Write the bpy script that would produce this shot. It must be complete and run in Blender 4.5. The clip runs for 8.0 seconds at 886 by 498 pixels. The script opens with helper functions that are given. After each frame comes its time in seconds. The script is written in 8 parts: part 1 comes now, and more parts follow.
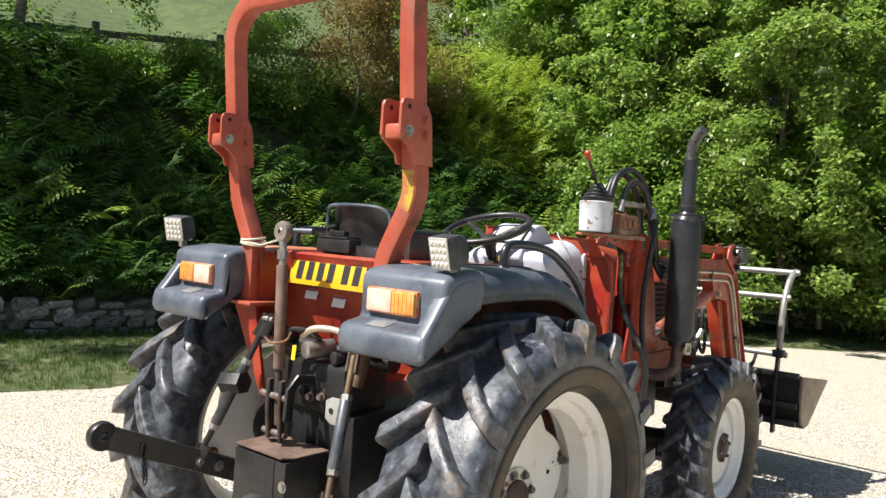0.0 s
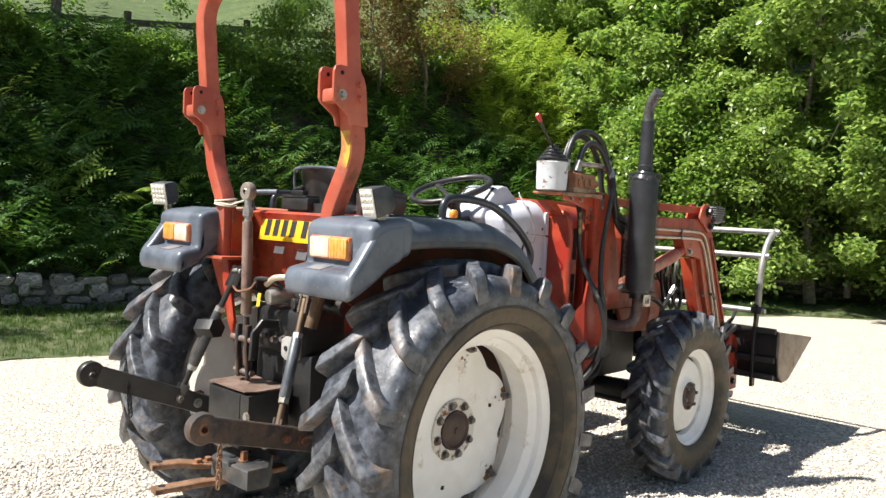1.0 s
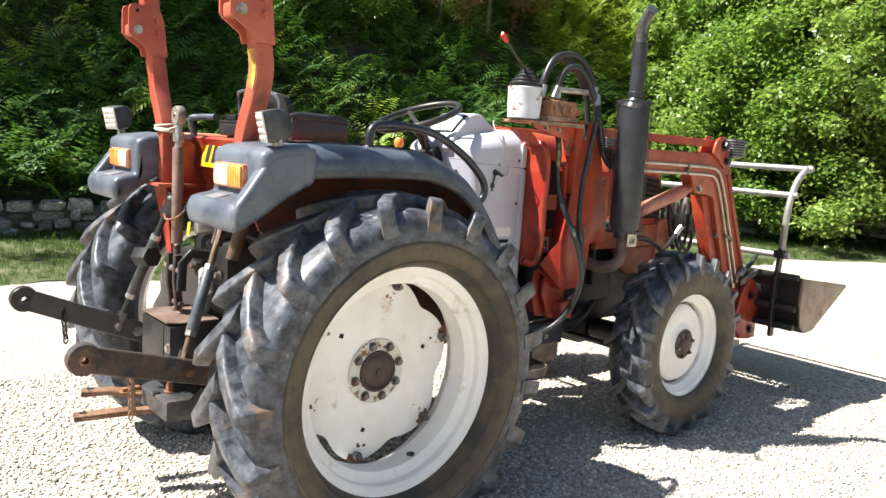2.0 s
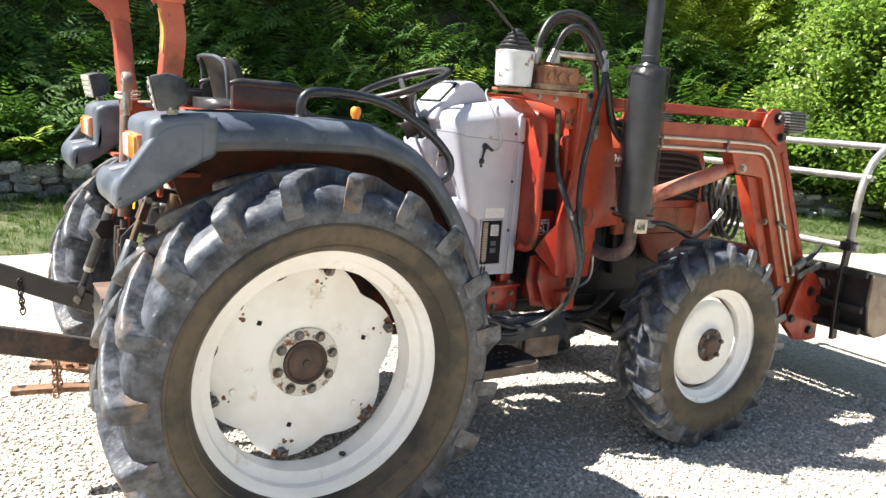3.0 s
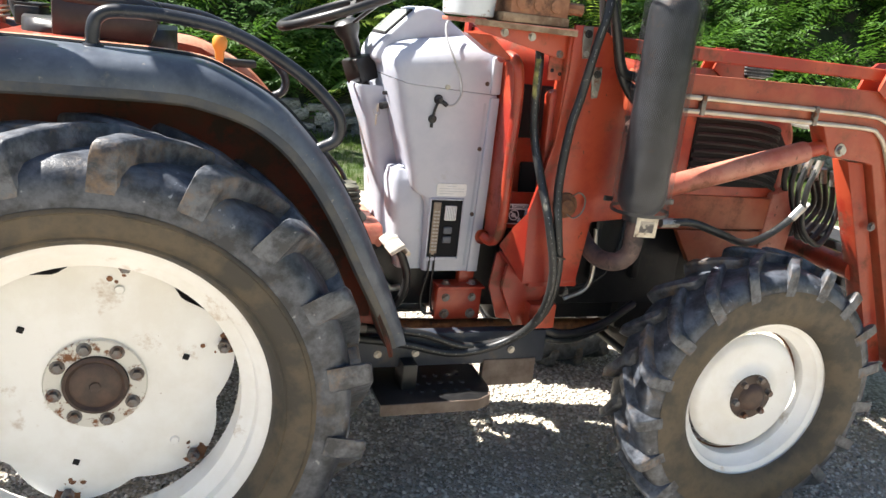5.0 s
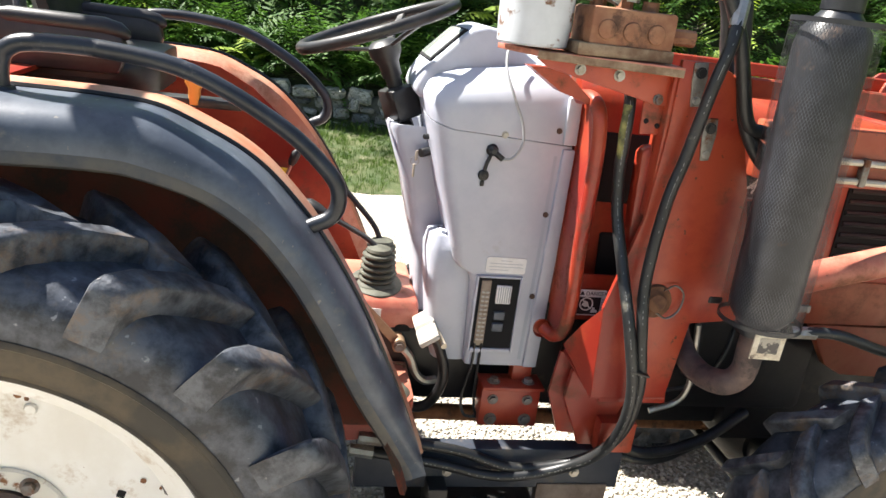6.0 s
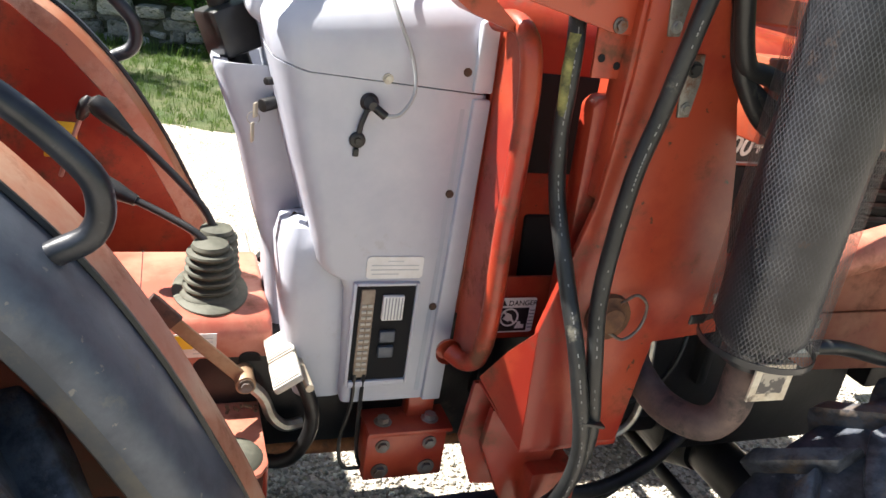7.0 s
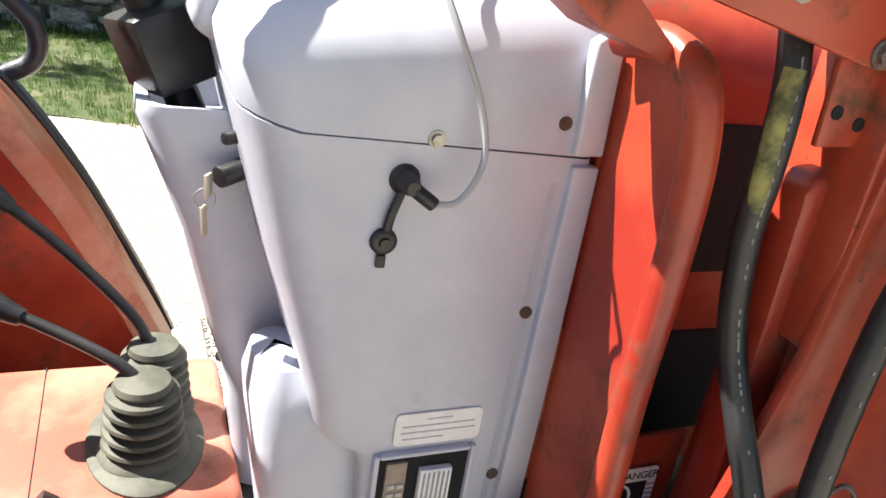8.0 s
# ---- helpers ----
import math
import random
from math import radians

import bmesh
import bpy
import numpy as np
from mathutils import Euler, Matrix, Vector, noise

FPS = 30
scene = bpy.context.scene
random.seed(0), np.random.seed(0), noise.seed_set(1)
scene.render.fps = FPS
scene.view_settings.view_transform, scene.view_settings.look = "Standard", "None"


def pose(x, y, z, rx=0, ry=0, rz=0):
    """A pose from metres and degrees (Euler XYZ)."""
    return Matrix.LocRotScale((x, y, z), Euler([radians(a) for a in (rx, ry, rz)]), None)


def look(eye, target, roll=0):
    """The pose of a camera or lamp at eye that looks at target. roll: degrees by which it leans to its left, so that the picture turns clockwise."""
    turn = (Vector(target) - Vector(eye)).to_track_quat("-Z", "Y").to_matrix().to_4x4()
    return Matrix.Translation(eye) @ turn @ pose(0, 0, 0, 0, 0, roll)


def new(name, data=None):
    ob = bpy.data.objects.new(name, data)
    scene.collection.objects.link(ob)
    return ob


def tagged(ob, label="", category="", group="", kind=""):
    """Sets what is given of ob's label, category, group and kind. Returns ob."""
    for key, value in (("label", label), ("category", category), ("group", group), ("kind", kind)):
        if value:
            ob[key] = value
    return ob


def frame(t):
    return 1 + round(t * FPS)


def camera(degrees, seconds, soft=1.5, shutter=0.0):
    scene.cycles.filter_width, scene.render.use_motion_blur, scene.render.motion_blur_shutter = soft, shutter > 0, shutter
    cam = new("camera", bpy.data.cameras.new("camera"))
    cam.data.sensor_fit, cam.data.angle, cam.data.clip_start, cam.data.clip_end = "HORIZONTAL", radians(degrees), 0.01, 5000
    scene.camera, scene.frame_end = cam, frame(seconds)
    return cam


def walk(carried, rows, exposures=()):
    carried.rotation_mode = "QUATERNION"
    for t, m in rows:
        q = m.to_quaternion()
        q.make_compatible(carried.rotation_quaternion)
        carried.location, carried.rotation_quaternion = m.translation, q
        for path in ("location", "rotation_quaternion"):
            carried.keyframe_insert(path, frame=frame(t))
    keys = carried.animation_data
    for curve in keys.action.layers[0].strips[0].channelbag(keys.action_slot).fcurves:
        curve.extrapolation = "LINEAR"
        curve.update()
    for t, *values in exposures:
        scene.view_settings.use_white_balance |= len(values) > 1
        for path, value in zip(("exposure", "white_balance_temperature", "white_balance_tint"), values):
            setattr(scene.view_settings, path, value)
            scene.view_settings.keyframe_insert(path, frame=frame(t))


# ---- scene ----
cam = camera(59.9, 8.0)
PATH = [
    (0, (-2.304, -2.202, 1.583), (-0.764, -0.927, 1.547), 3.9),
    (0.5, (-2.348, -2.532, 1.587), (-0.865, -1.19, 1.61), 3.2),
    (1, (-2.259, -2.689, 1.501), (-0.793, -1.331, 1.41), 2.8),
    (1.5, (-1.98, -2.799, 1.505), (-0.596, -1.371, 1.295), 3.7),
    (1.7, (-1.861, -2.864, 1.509), (-0.498, -1.42, 1.268), 3.6),
    (2.8, (-1.088, -3.099, 1.533), (-0.025, -1.441, 1.184), 4.0),
    (3, (-0.95, -3.089, 1.546), (0.085, -1.416, 1.182), 3.9),
    (3.5, (-0.626, -3.102, 1.543), (0.254, -1.35, 1.146), 3.6),
    (4, (-0.353, -3.055, 1.562), (0.384, -1.257, 1.089), 5.0),
    (4.5, (-0.063, -2.824, 1.583), (0.645, -1.026, 1.067), 6.1),
    (4.7, (0.029, -2.742, 1.592), (0.749, -0.954, 1.058), 6.1),
    (5.8, (0.523, -2.236, 1.713), (0.882, -0.367, 1.097), 6.5),
    (6, (0.528, -2.068, 1.728), (0.904, -0.205, 1.104), 7.1),
    (6.5, (0.56, -1.782, 1.703), (1.071, 0.039, 1.052), 6.8),
    (7, (0.674, -1.464, 1.658), (1.353, 0.256, 0.896), 8.6),
    (7.5, (0.76, -1.191, 1.604), (1.499, 0.443, 0.72), 8.5),
    (8, (0.741, -0.907, 1.617), (1.5, 0.766, 0.826), 8.9),
]
walk(cam, [(t, look(eye, target, roll)) for t, eye, target, roll in PATH], exposures=[(0.0, 0.98), (1.5, 1.42), (3.5, 1.79), (5.0, 1.86), (6.5, 1.81), (7.5, 1.86), (8.0, 1.95)])

# ---- light: a clear summer day, sun high behind the tractor and to its left ----
SUN_EL, SUN_AZ = 53.0, 150.0          # degrees up, and from +x towards +y
world = bpy.data.worlds.new("sky")
scene.world = world
world.use_nodes = True
wn = world.node_tree
sky = wn.nodes.new("ShaderNodeTexSky")
sky.sky_type, sky.sun_disc = "NISHITA", False
sky.sun_elevation, sky.sun_rotation = radians(SUN_EL), radians(90.0 - SUN_AZ)
wn.nodes["Background"].inputs["Strength"].default_value = 0.053
wn.links.new(sky.outputs["Color"], wn.nodes["Background"].inputs["Color"])
sun_data = bpy.data.lights.new("sun", "SUN")
sun_data.energy, sun_data.angle, sun_data.color = 5.0, radians(0.6), (1.0, 0.955, 0.89)
sun = new("sun", sun_data)
toward = Vector((math.cos(radians(SUN_AZ)) * math.cos(radians(SUN_EL)), math.sin(radians(SUN_AZ)) * math.cos(radians(SUN_EL)), math.sin(radians(SUN_EL))))
sun.matrix_world = look(toward * 40, (0, 0, 0))

# ---- materials ----
def mat(name, base, rough=0.6, metal=0.0, tint=None, scale=6.0, amt=0.5, dirt=None, dirt_scale=4.0, dirt_at=0.6, dirt_soft=0.1,
        bump=0.15, bump_scale=80.0, bump_dist=0.002, spec=0.5, island=0.0, dirt_rough=0.85, stretch=(1, 1, 1), fleck=None, fleck_scale=60.0, fleck_at=0.68):
    """A surface: base and tint mixed by a soft noise, stains of dirt where a second noise is high, fine bumps."""
    m = bpy.data.materials.new(name)
    m.use_nodes = True
    nt = m.node_tree
    p = nt.nodes["Principled BSDF"]
    co = nt.nodes.new("ShaderNodeTexCoord").outputs["Object"]
    if stretch != (1, 1, 1):
        mp = nt.nodes.new("ShaderNodeMapping")
        mp.inputs["Scale"].default_value = stretch
        nt.links.new(co, mp.inputs["Vector"])
        co = mp.outputs["Vector"]

    def noise_at(sc, detail=6.0, rgh=0.6):
        n = nt.nodes.new("ShaderNodeTexNoise")
        n.inputs["Scale"].default_value, n.inputs["Detail"].default_value, n.inputs["Roughness"].default_value = sc, detail, rgh
        nt.links.new(co, n.inputs["Vector"])
        return n.outputs["Fac"]

    def ramp(fac, a, b):
        r = nt.nodes.new("ShaderNodeMapRange")
        r.inputs["From Min"].default_value, r.inputs["From Max"].default_value = a, b
        nt.links.new(fac, r.inputs["Value"])
        return r.outputs["Result"]

    def mix(fac, a, b):
        x = nt.nodes.new("ShaderNodeMix")
        x.data_type = "RGBA"
        nt.links.new(fac, x.inputs["Factor"])
        for s, v in (("A", a), ("B", b)):
            sock = [i for i in x.inputs if i.name == s and i.type == "RGBA"][0]
            if isinstance(v, tuple):
                sock.default_value = (*v, 1)
            else:
                nt.links.new(v, sock)
        return [o for o in x.outputs if o.type == "RGBA"][0]

    col = base
    if tint:
        col = mix(ramp(noise_at(scale, 8.0, 0.65), 0.5 - 0.2 * (1 - amt), 0.5 + 0.2 * (1 - amt)), base, tint)
    if island:
        g = nt.nodes.new("ShaderNodeNewGeometry").outputs["Random Per Island"]
        h = nt.nodes.new("ShaderNodeHueSaturation")
        if isinstance(col, tuple):
            h.inputs["Color"].default_value = (*col, 1)
        else:
            nt.links.new(col, h.inputs["Color"])
        nt.links.new(ramp_out(nt, g, 1 - island, 1 + island), h.inputs["Value"])
        col = h.outputs["Color"]
    if dirt:
        f = ramp(noise_at(dirt_scale, 10.0, 0.72), dirt_at - 0.07, dirt_at - 0.07 + dirt_soft)
        col = mix(f, col, dirt)
        rr = nt.nodes.new("ShaderNodeMapRange")
        rr.inputs["To Min"].default_value, rr.inputs["To Max"].default_value = rough, dirt_rough
        nt.links.new(f, rr.inputs["Value"])
        nt.links.new(rr.outputs["Result"], p.inputs["Roughness"])
    if fleck:
        col = mix(ramp(noise_at(fleck_scale, 4.0, 0.6), fleck_at, fleck_at + 0.035), col, fleck)
    if isinstance(col, tuple):
        p.inputs["Base Color"].default_value = (*col, 1)
    else:
        nt.links.new(col, p.inputs["Base Color"])
    if not dirt:
        p.inputs["Roughness"].default_value = rough
    p.inputs["Metallic"].default_value, p.inputs["Specular IOR Level"].default_value = metal, spec
    if bump:
        b = nt.nodes.new("ShaderNodeBump")
        b.inputs["Strength"].default_value, b.inputs["Distance"].default_value = bump, bump_dist
        nt.links.new(noise_at(bump_scale, 5.0), b.inputs["Height"])
        nt.links.new(b.outputs["Normal"], p.inputs["Normal"])
    return m


def ramp_out(nt, fac, lo, hi):
    r = nt.nodes.new("ShaderNodeMapRange")
    r.inputs["To Min"].default_value, r.inputs["To Max"].default_value = lo, hi
    nt.links.new(fac, r.inputs["Value"])
    return r.outputs["Result"]


def leaf_mat(name, base, tint, back, through_part=0.35, rough=0.5):
    """Foliage: each leaf a little different, light comes through."""
    m = bpy.data.materials.new(name)
    m.use_nodes = True
    nt = m.node_tree
    p, out = nt.nodes["Principled BSDF"], nt.nodes["Material Output"]
    g = nt.nodes.new("ShaderNodeNewGeometry").outputs["Random Per Island"]
    x = nt.nodes.new("ShaderNodeMix")
    x.data_type = "RGBA"
    nt.links.new(g, x.inputs["Factor"])
    cols = [i for i in x.inputs if i.type == "RGBA"]
    cols[0].default_value, cols[1].default_value = (*base, 1), (*tint, 1)
    c = [o for o in x.outputs if o.type == "RGBA"][0]
    nt.links.new(c, p.inputs["Base Color"])
    p.inputs["Roughness"].default_value = rough
    p.inputs["Specular IOR Level"].default_value = 0.35
    t = nt.nodes.new("ShaderNodeBsdfTranslucent")
    t.inputs["Color"].default_value = (*back, 1)
    s = nt.nodes.new("ShaderNodeMixShader")
    s.inputs["Fac"].default_value = through_part
    nt.links.new(p.outputs["BSDF"], s.inputs[1])
    nt.links.new(t.outputs["BSDF"], s.inputs[2])
    nt.links.new(s.outputs["Shader"], out.inputs["Surface"])
    return m


RUST = (0.16, 0.06, 0.025)
M_RED = mat("faded_red_paint", (0.262, 0.022, 0.012), 0.34, tint=(0.372, 0.058, 0.025), scale=3.4, amt=0.65, dirt=(0.13, 0.050, 0.026), dirt_scale=8, dirt_at=0.605, dirt_soft=0.13, bump=0.10, bump_scale=40, fleck=(0.10, 0.035, 0.02), fleck_scale=55, fleck_at=0.69)
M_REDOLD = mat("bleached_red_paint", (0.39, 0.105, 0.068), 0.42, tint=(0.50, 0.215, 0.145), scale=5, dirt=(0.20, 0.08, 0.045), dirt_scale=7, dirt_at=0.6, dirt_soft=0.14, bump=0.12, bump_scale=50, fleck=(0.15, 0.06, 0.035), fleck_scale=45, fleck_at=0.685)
M_BAR = mat("faded_bar_paint", (0.32, 0.058, 0.032), 0.44, tint=(0.39, 0.095, 0.052), scale=5, dirt=(0.18, 0.07, 0.04), dirt_scale=7, dirt_at=0.6, dirt_soft=0.14, bump=0.12, bump_scale=50, fleck=(0.15, 0.06, 0.035), fleck_scale=45, fleck_at=0.685)
M_PLASTIC = mat("weathered_dark_plastic", (0.054, 0.066, 0.088), 0.38, tint=(0.108, 0.126, 0.155), scale=5, amt=0.6, dirt=(0.20, 0.185, 0.16), dirt_scale=11, dirt_at=0.67, dirt_soft=0.16, bump=0.15, bump_scale=200, bump_dist=0.001, fleck=(0.21, 0.20, 0.19), fleck_scale=60, fleck_at=0.675)
M_DUSTLIP = mat("dusty_plastic_lip", (0.066, 0.070, 0.078), 0.6, tint=(0.115, 0.105, 0.09), scale=12, dirt=(0.17, 0.14, 0.10), dirt_scale=7, dirt_at=0.64, dirt_soft=0.2)
M_RUBBER = mat("tyre_rubber", (0.018, 0.021, 0.028), 0.42, tint=(0.084, 0.094, 0.114), scale=17, amt=0.5, dirt=(0.135, 0.105, 0.075), dirt_scale=8, dirt_at=0.63, dirt_soft=0.2, bump=0.5, bump_scale=40, bump_dist=0.004, fleck=(0.22, 0.23, 0.245), fleck_scale=34, fleck_at=0.665)
M_LUG = mat("worn_lug_rubber", (0.027, 0.030, 0.037), 0.40, tint=(0.112, 0.121, 0.138), scale=24, amt=0.5, dirt=(0.20, 0.135, 0.085), dirt_scale=9, dirt_at=0.59, dirt_soft=0.2, bump=0.7, bump_scale=36, bump_dist=0.005, fleck=(0.17, 0.17, 0.17), fleck_scale=60, fleck_at=0.70)
M_SIDEWALL = mat("dusty_tyre_sidewall", (0.034, 0.029, 0.022), 0.6, tint=(0.092, 0.069, 0.041), scale=6, amt=0.6, dirt=(0.04, 0.04, 0.04), dirt_scale=6, dirt_at=0.62, dirt_soft=0.2, bump=0.2, bump_scale=60)
M_WHITE = mat("chalky_white_paint", (0.88, 0.87, 0.845), 0.40, tint=(0.80, 0.775, 0.725), scale=4, dirt=(0.42, 0.29, 0.165), dirt_scale=6, dirt_at=0.665, dirt_soft=0.14, bump=0.06, bump_scale=60, fleck=(0.22, 0.10, 0.045), fleck_scale=38, fleck_at=0.735)
M_RUST = mat("rust", (0.14, 0.055, 0.025), 0.85, tint=(0.24, 0.11, 0.05), scale=25, dirt=(0.06, 0.035, 0.025), dirt_scale=20, bump=0.5, bump_scale=90)
M_HUB = mat("brown_grimy_iron", (0.045, 0.029, 0.024), 0.55, tint=(0.085, 0.05, 0.036), scale=18, bump=0.3)
M_BLACK = mat("grimy_black_iron", (0.009, 0.009, 0.010), 0.42, tint=(0.022, 0.021, 0.020), scale=10, dirt=(0.11, 0.085, 0.062), dirt_scale=9, dirt_at=0.70, bump=0.25, bump_scale=70)
M_ENGINE = mat("oily_dark_casting", (0.006, 0.0064, 0.0075), 0.42, tint=(0.015, 0.0145, 0.0145), scale=8, dirt=(0.075, 0.062, 0.05), dirt_scale=7, dirt_at=0.66, bump=0.4, bump_scale=40)
M_BLUEBLK = mat("blue_black_rail", (0.02, 0.027, 0.042), 0.5, tint=(0.04, 0.046, 0.06), scale=6, dirt=(0.10, 0.085, 0.07), dirt_scale=6, dirt_at=0.62)
M_COWL = mat("grey_moulded_plastic", (0.415, 0.435, 0.505), 0.40, tint=(0.485, 0.50, 0.555), scale=3.5, amt=0.6, dirt=(0.36, 0.345, 0.33), dirt_scale=9, dirt_at=0.67, dirt_soft=0.2, bump=0.1, bump_scale=260, bump_dist=0.0008, fleck=(0.20, 0.17, 0.15), fleck_scale=50, fleck_at=0.755)
# Near-black: joints, and panels that stand for the shade inside recesses and openings
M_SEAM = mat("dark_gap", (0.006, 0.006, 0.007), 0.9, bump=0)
M_STEEL = mat("dull_zinc", (0.42, 0.42, 0.40), 0.42, 0.8, tint=(0.30, 0.27, 0.23), scale=22, dirt=RUST, dirt_scale=14, dirt_at=0.66)
M_GALV = mat("galvanised_tube", (0.38, 0.38, 0.36), 0.45, 0.55, tint=(0.27, 0.255, 0.23), scale=12, dirt=(0.20, 0.10, 0.05), dirt_scale=8, dirt_at=0.7)
M_BRASS = mat("tan_steel_pipe", (0.46, 0.38, 0.27), 0.4, 0.4, tint=(0.56, 0.50, 0.41), scale=15)
M_HOSE = mat("rubber_hose", (0.010, 0.011, 0.012), 0.42, tint=(0.024, 0.025, 0.025), scale=12, dirt=(0.14, 0.13, 0.10), dirt_scale=14, dirt_at=0.67)
M_AMBER = mat("amber_lens", (0.72, 0.24, 0.035), 0.15, tint=(0.66, 0.33, 0.10), scale=30, bump=0.4, bump_scale=160)
M_PALELENS = mat("bleached_clear_lens", (0.72, 0.41, 0.30), 0.18, tint=(0.80, 0.60, 0.50), scale=20, bump=0.4, bump_scale=160)
M_LAMPRIM = mat("bleached_amber_plastic", (0.66, 0.17, 0.06), 0.25, tint=(0.74, 0.34, 0.19), scale=24)
M_LED = mat("led_reflector", (0.42, 0.41, 0.375), 0.25, 0.2, tint=(0.52, 0.51, 0.47), scale=60)
M_YELLOW = mat("yellow_plate", (0.68, 0.35, 0.012), 0.35, tint=(0.74, 0.41, 0.02), scale=6, dirt=(0.4, 0.26, 0.06), dirt_scale=12, dirt_at=0.72, bump=0.02)
M_INK = mat("black_ink", (0.014, 0.014, 0.016), 0.5, bump=0)
M_LABEL = mat("white_sticker", (0.80, 0.80, 0.80), 0.45, tint=(0.72, 0.71, 0.68), scale=20, bump=0.03)
M_GREYINK = mat("grey_print", (0.30, 0.30, 0.33), 0.5, bump=0)
M_YELLOWSTK = mat("yellow_sticker", (0.75, 0.52, 0.03), 0.45, bump=0.03)
M_REDKNOB = mat("red_knob", (0.55, 0.03, 0.02), 0.3)
M_ORKNOB = mat("orange_knob", (0.70, 0.30, 0.05), 0.35)
M_VINYL = mat("black_seat_vinyl", (0.012, 0.0115, 0.012), 0.4, tint=(0.03, 0.028, 0.028), scale=9, bump=0.15, bump_scale=150)
M_STACK = mat("black_muffler_paint", (0.015, 0.016, 0.019), 0.33, tint=(0.032, 0.034, 0.038), scale=9, dirt=(0.10, 0.06, 0.04), dirt_scale=8, dirt_at=0.66)
M_MESH = mat("grey_wire_mesh", (0.115, 0.118, 0.132), 0.34, 0.5, tint=(0.055, 0.056, 0.063), scale=8, bump=0)
M_PIPE = mat("heat_browned_pipe", (0.085, 0.058, 0.055), 0.65, 0.2, tint=(0.15, 0.10, 0.085), scale=14, dirt=(0.05, 0.04, 0.04), dirt_scale=10)
M_POT = mat("chipped_pale_pot", (0.60, 0.63, 0.66), 0.4, tint=(0.52, 0.55, 0.58), scale=8, dirt=(0.18, 0.10, 0.06), dirt_scale=11, dirt_at=0.63, dirt_soft=0.05)
M_VALVE = mat("rusty_valve_block", (0.24, 0.10, 0.05), 0.7, tint=(0.34, 0.17, 0.09), scale=14, dirt=(0.10, 0.05, 0.03), dirt_scale=12, bump=0.3)
M_BOOT = mat("olive_rubber_boot", (0.055, 0.055, 0.04), 0.7, tint=(0.10, 0.10, 0.075), scale=16, bump=0.2)
M_PEDAL = mat("worn_pedal_pad", (0.60, 0.57, 0.51), 0.65, tint=(0.45, 0.41, 0.35), scale=14)
M_LEVER = mat("worn_lever_bar", (0.34, 0.24, 0.15), 0.5, 0.3, tint=(0.24, 0.15, 0.09), scale=16)
M_BUCKET = mat("worn_bucket_steel", (0.32, 0.27, 0.22), 0.55, 0.4, tint=(0.24, 0.18, 0.14), scale=9, dirt=RUST, dirt_scale=8, dirt_at=0.66)
M_CORD = mat("pale_cord", (0.55, 0.52, 0.42), 0.9)
M_GLASS = mat("dusty_gauge_glass", (0.32, 0.36, 0.33), 0.12, tint=(0.45, 0.48, 0.44), scale=7, bump=0)
M_MORTAR = mat("earthy_mortar", (0.13, 0.12, 0.10), 0.95, tint=(0.06, 0.07, 0.04), scale=6, bump=0.6, bump_scale=25, bump_dist=0.01)
M_PEBBLE = mat("gravel_stone", (0.41, 0.38, 0.335), 0.85, tint=(0.66, 0.615, 0.54), scale=30, bump=0.2, island=0.5)
M_BARK = mat("bark", (0.10, 0.085, 0.065), 0.9, tint=(0.17, 0.15, 0.12), scale=14, bump=0.8, bump_scale=30, bump_dist=0.01)
M_FENCE = mat("weathered_fence_wood", (0.055, 0.048, 0.04), 0.85, tint=(0.10, 0.09, 0.075), scale=9, bump=0.4)
# Bank soil: the shade under the bracken is put into this dark colour
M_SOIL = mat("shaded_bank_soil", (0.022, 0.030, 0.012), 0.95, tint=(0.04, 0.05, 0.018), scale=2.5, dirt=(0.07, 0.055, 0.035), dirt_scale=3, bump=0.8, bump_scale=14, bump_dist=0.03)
M_FIELD = mat("pasture_grass", (0.046, 0.078, 0.015), 0.9, tint=(0.080, 0.112, 0.027), scale=1.6, amt=0.75, dirt=(0.045, 0.078, 0.016), dirt_scale=2.2, dirt_at=0.55, dirt_soft=0.2, bump=0.9, bump_scale=14, bump_dist=0.06)
# Two bracken greens; sunlight is put into the yellower leaf colour
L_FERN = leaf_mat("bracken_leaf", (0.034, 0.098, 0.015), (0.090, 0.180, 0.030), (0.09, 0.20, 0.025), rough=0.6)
L_FERNSUN = leaf_mat("sunlit_bracken_leaf", (0.15, 0.25, 0.03), (0.33, 0.43, 0.06), (0.36, 0.48, 0.06), 0.42)
L_OAK = leaf_mat("hazel_leaf", (0.032, 0.085, 0.014), (0.23, 0.35, 0.07), (0.27, 0.45, 0.06), 0.38, 0.36)
L_OAKPALE = leaf_mat("pale_oak_leaf", (0.045, 0.105, 0.022), (0.34, 0.44, 0.12), (0.32, 0.48, 0.08), 0.38, 0.36)
L_THORN = leaf_mat("thorn_leaf", (0.10, 0.125, 0.035), (0.30, 0.155, 0.075), (0.24, 0.19, 0.055), 0.4)
L_GRASS = leaf_mat("grass_blade", (0.042, 0.098, 0.015), (0.105, 0.145, 0.037), (0.115, 0.20, 0.033), 0.3)

# ---- mesh tools ----
def part(name, bm, material, parent=None, label="", smooth=40):
    """Links a bmesh as one mesh object, under a thing or a part."""
    bmesh.ops.recalc_face_normals(bm, faces=bm.faces)
    me = bpy.data.meshes.new(name)
    bm.to_mesh(me)
    bm.free()
    me.materials.append(material)
    if smooth:
        me.polygons.foreach_set("use_smooth", np.ones(len(me.polygons), bool))
        me.set_sharp_from_angle(angle=radians(smooth))
    ob = new(name, me)
    ob.parent = parent
    if label:
        tagged(ob, label)
    return ob


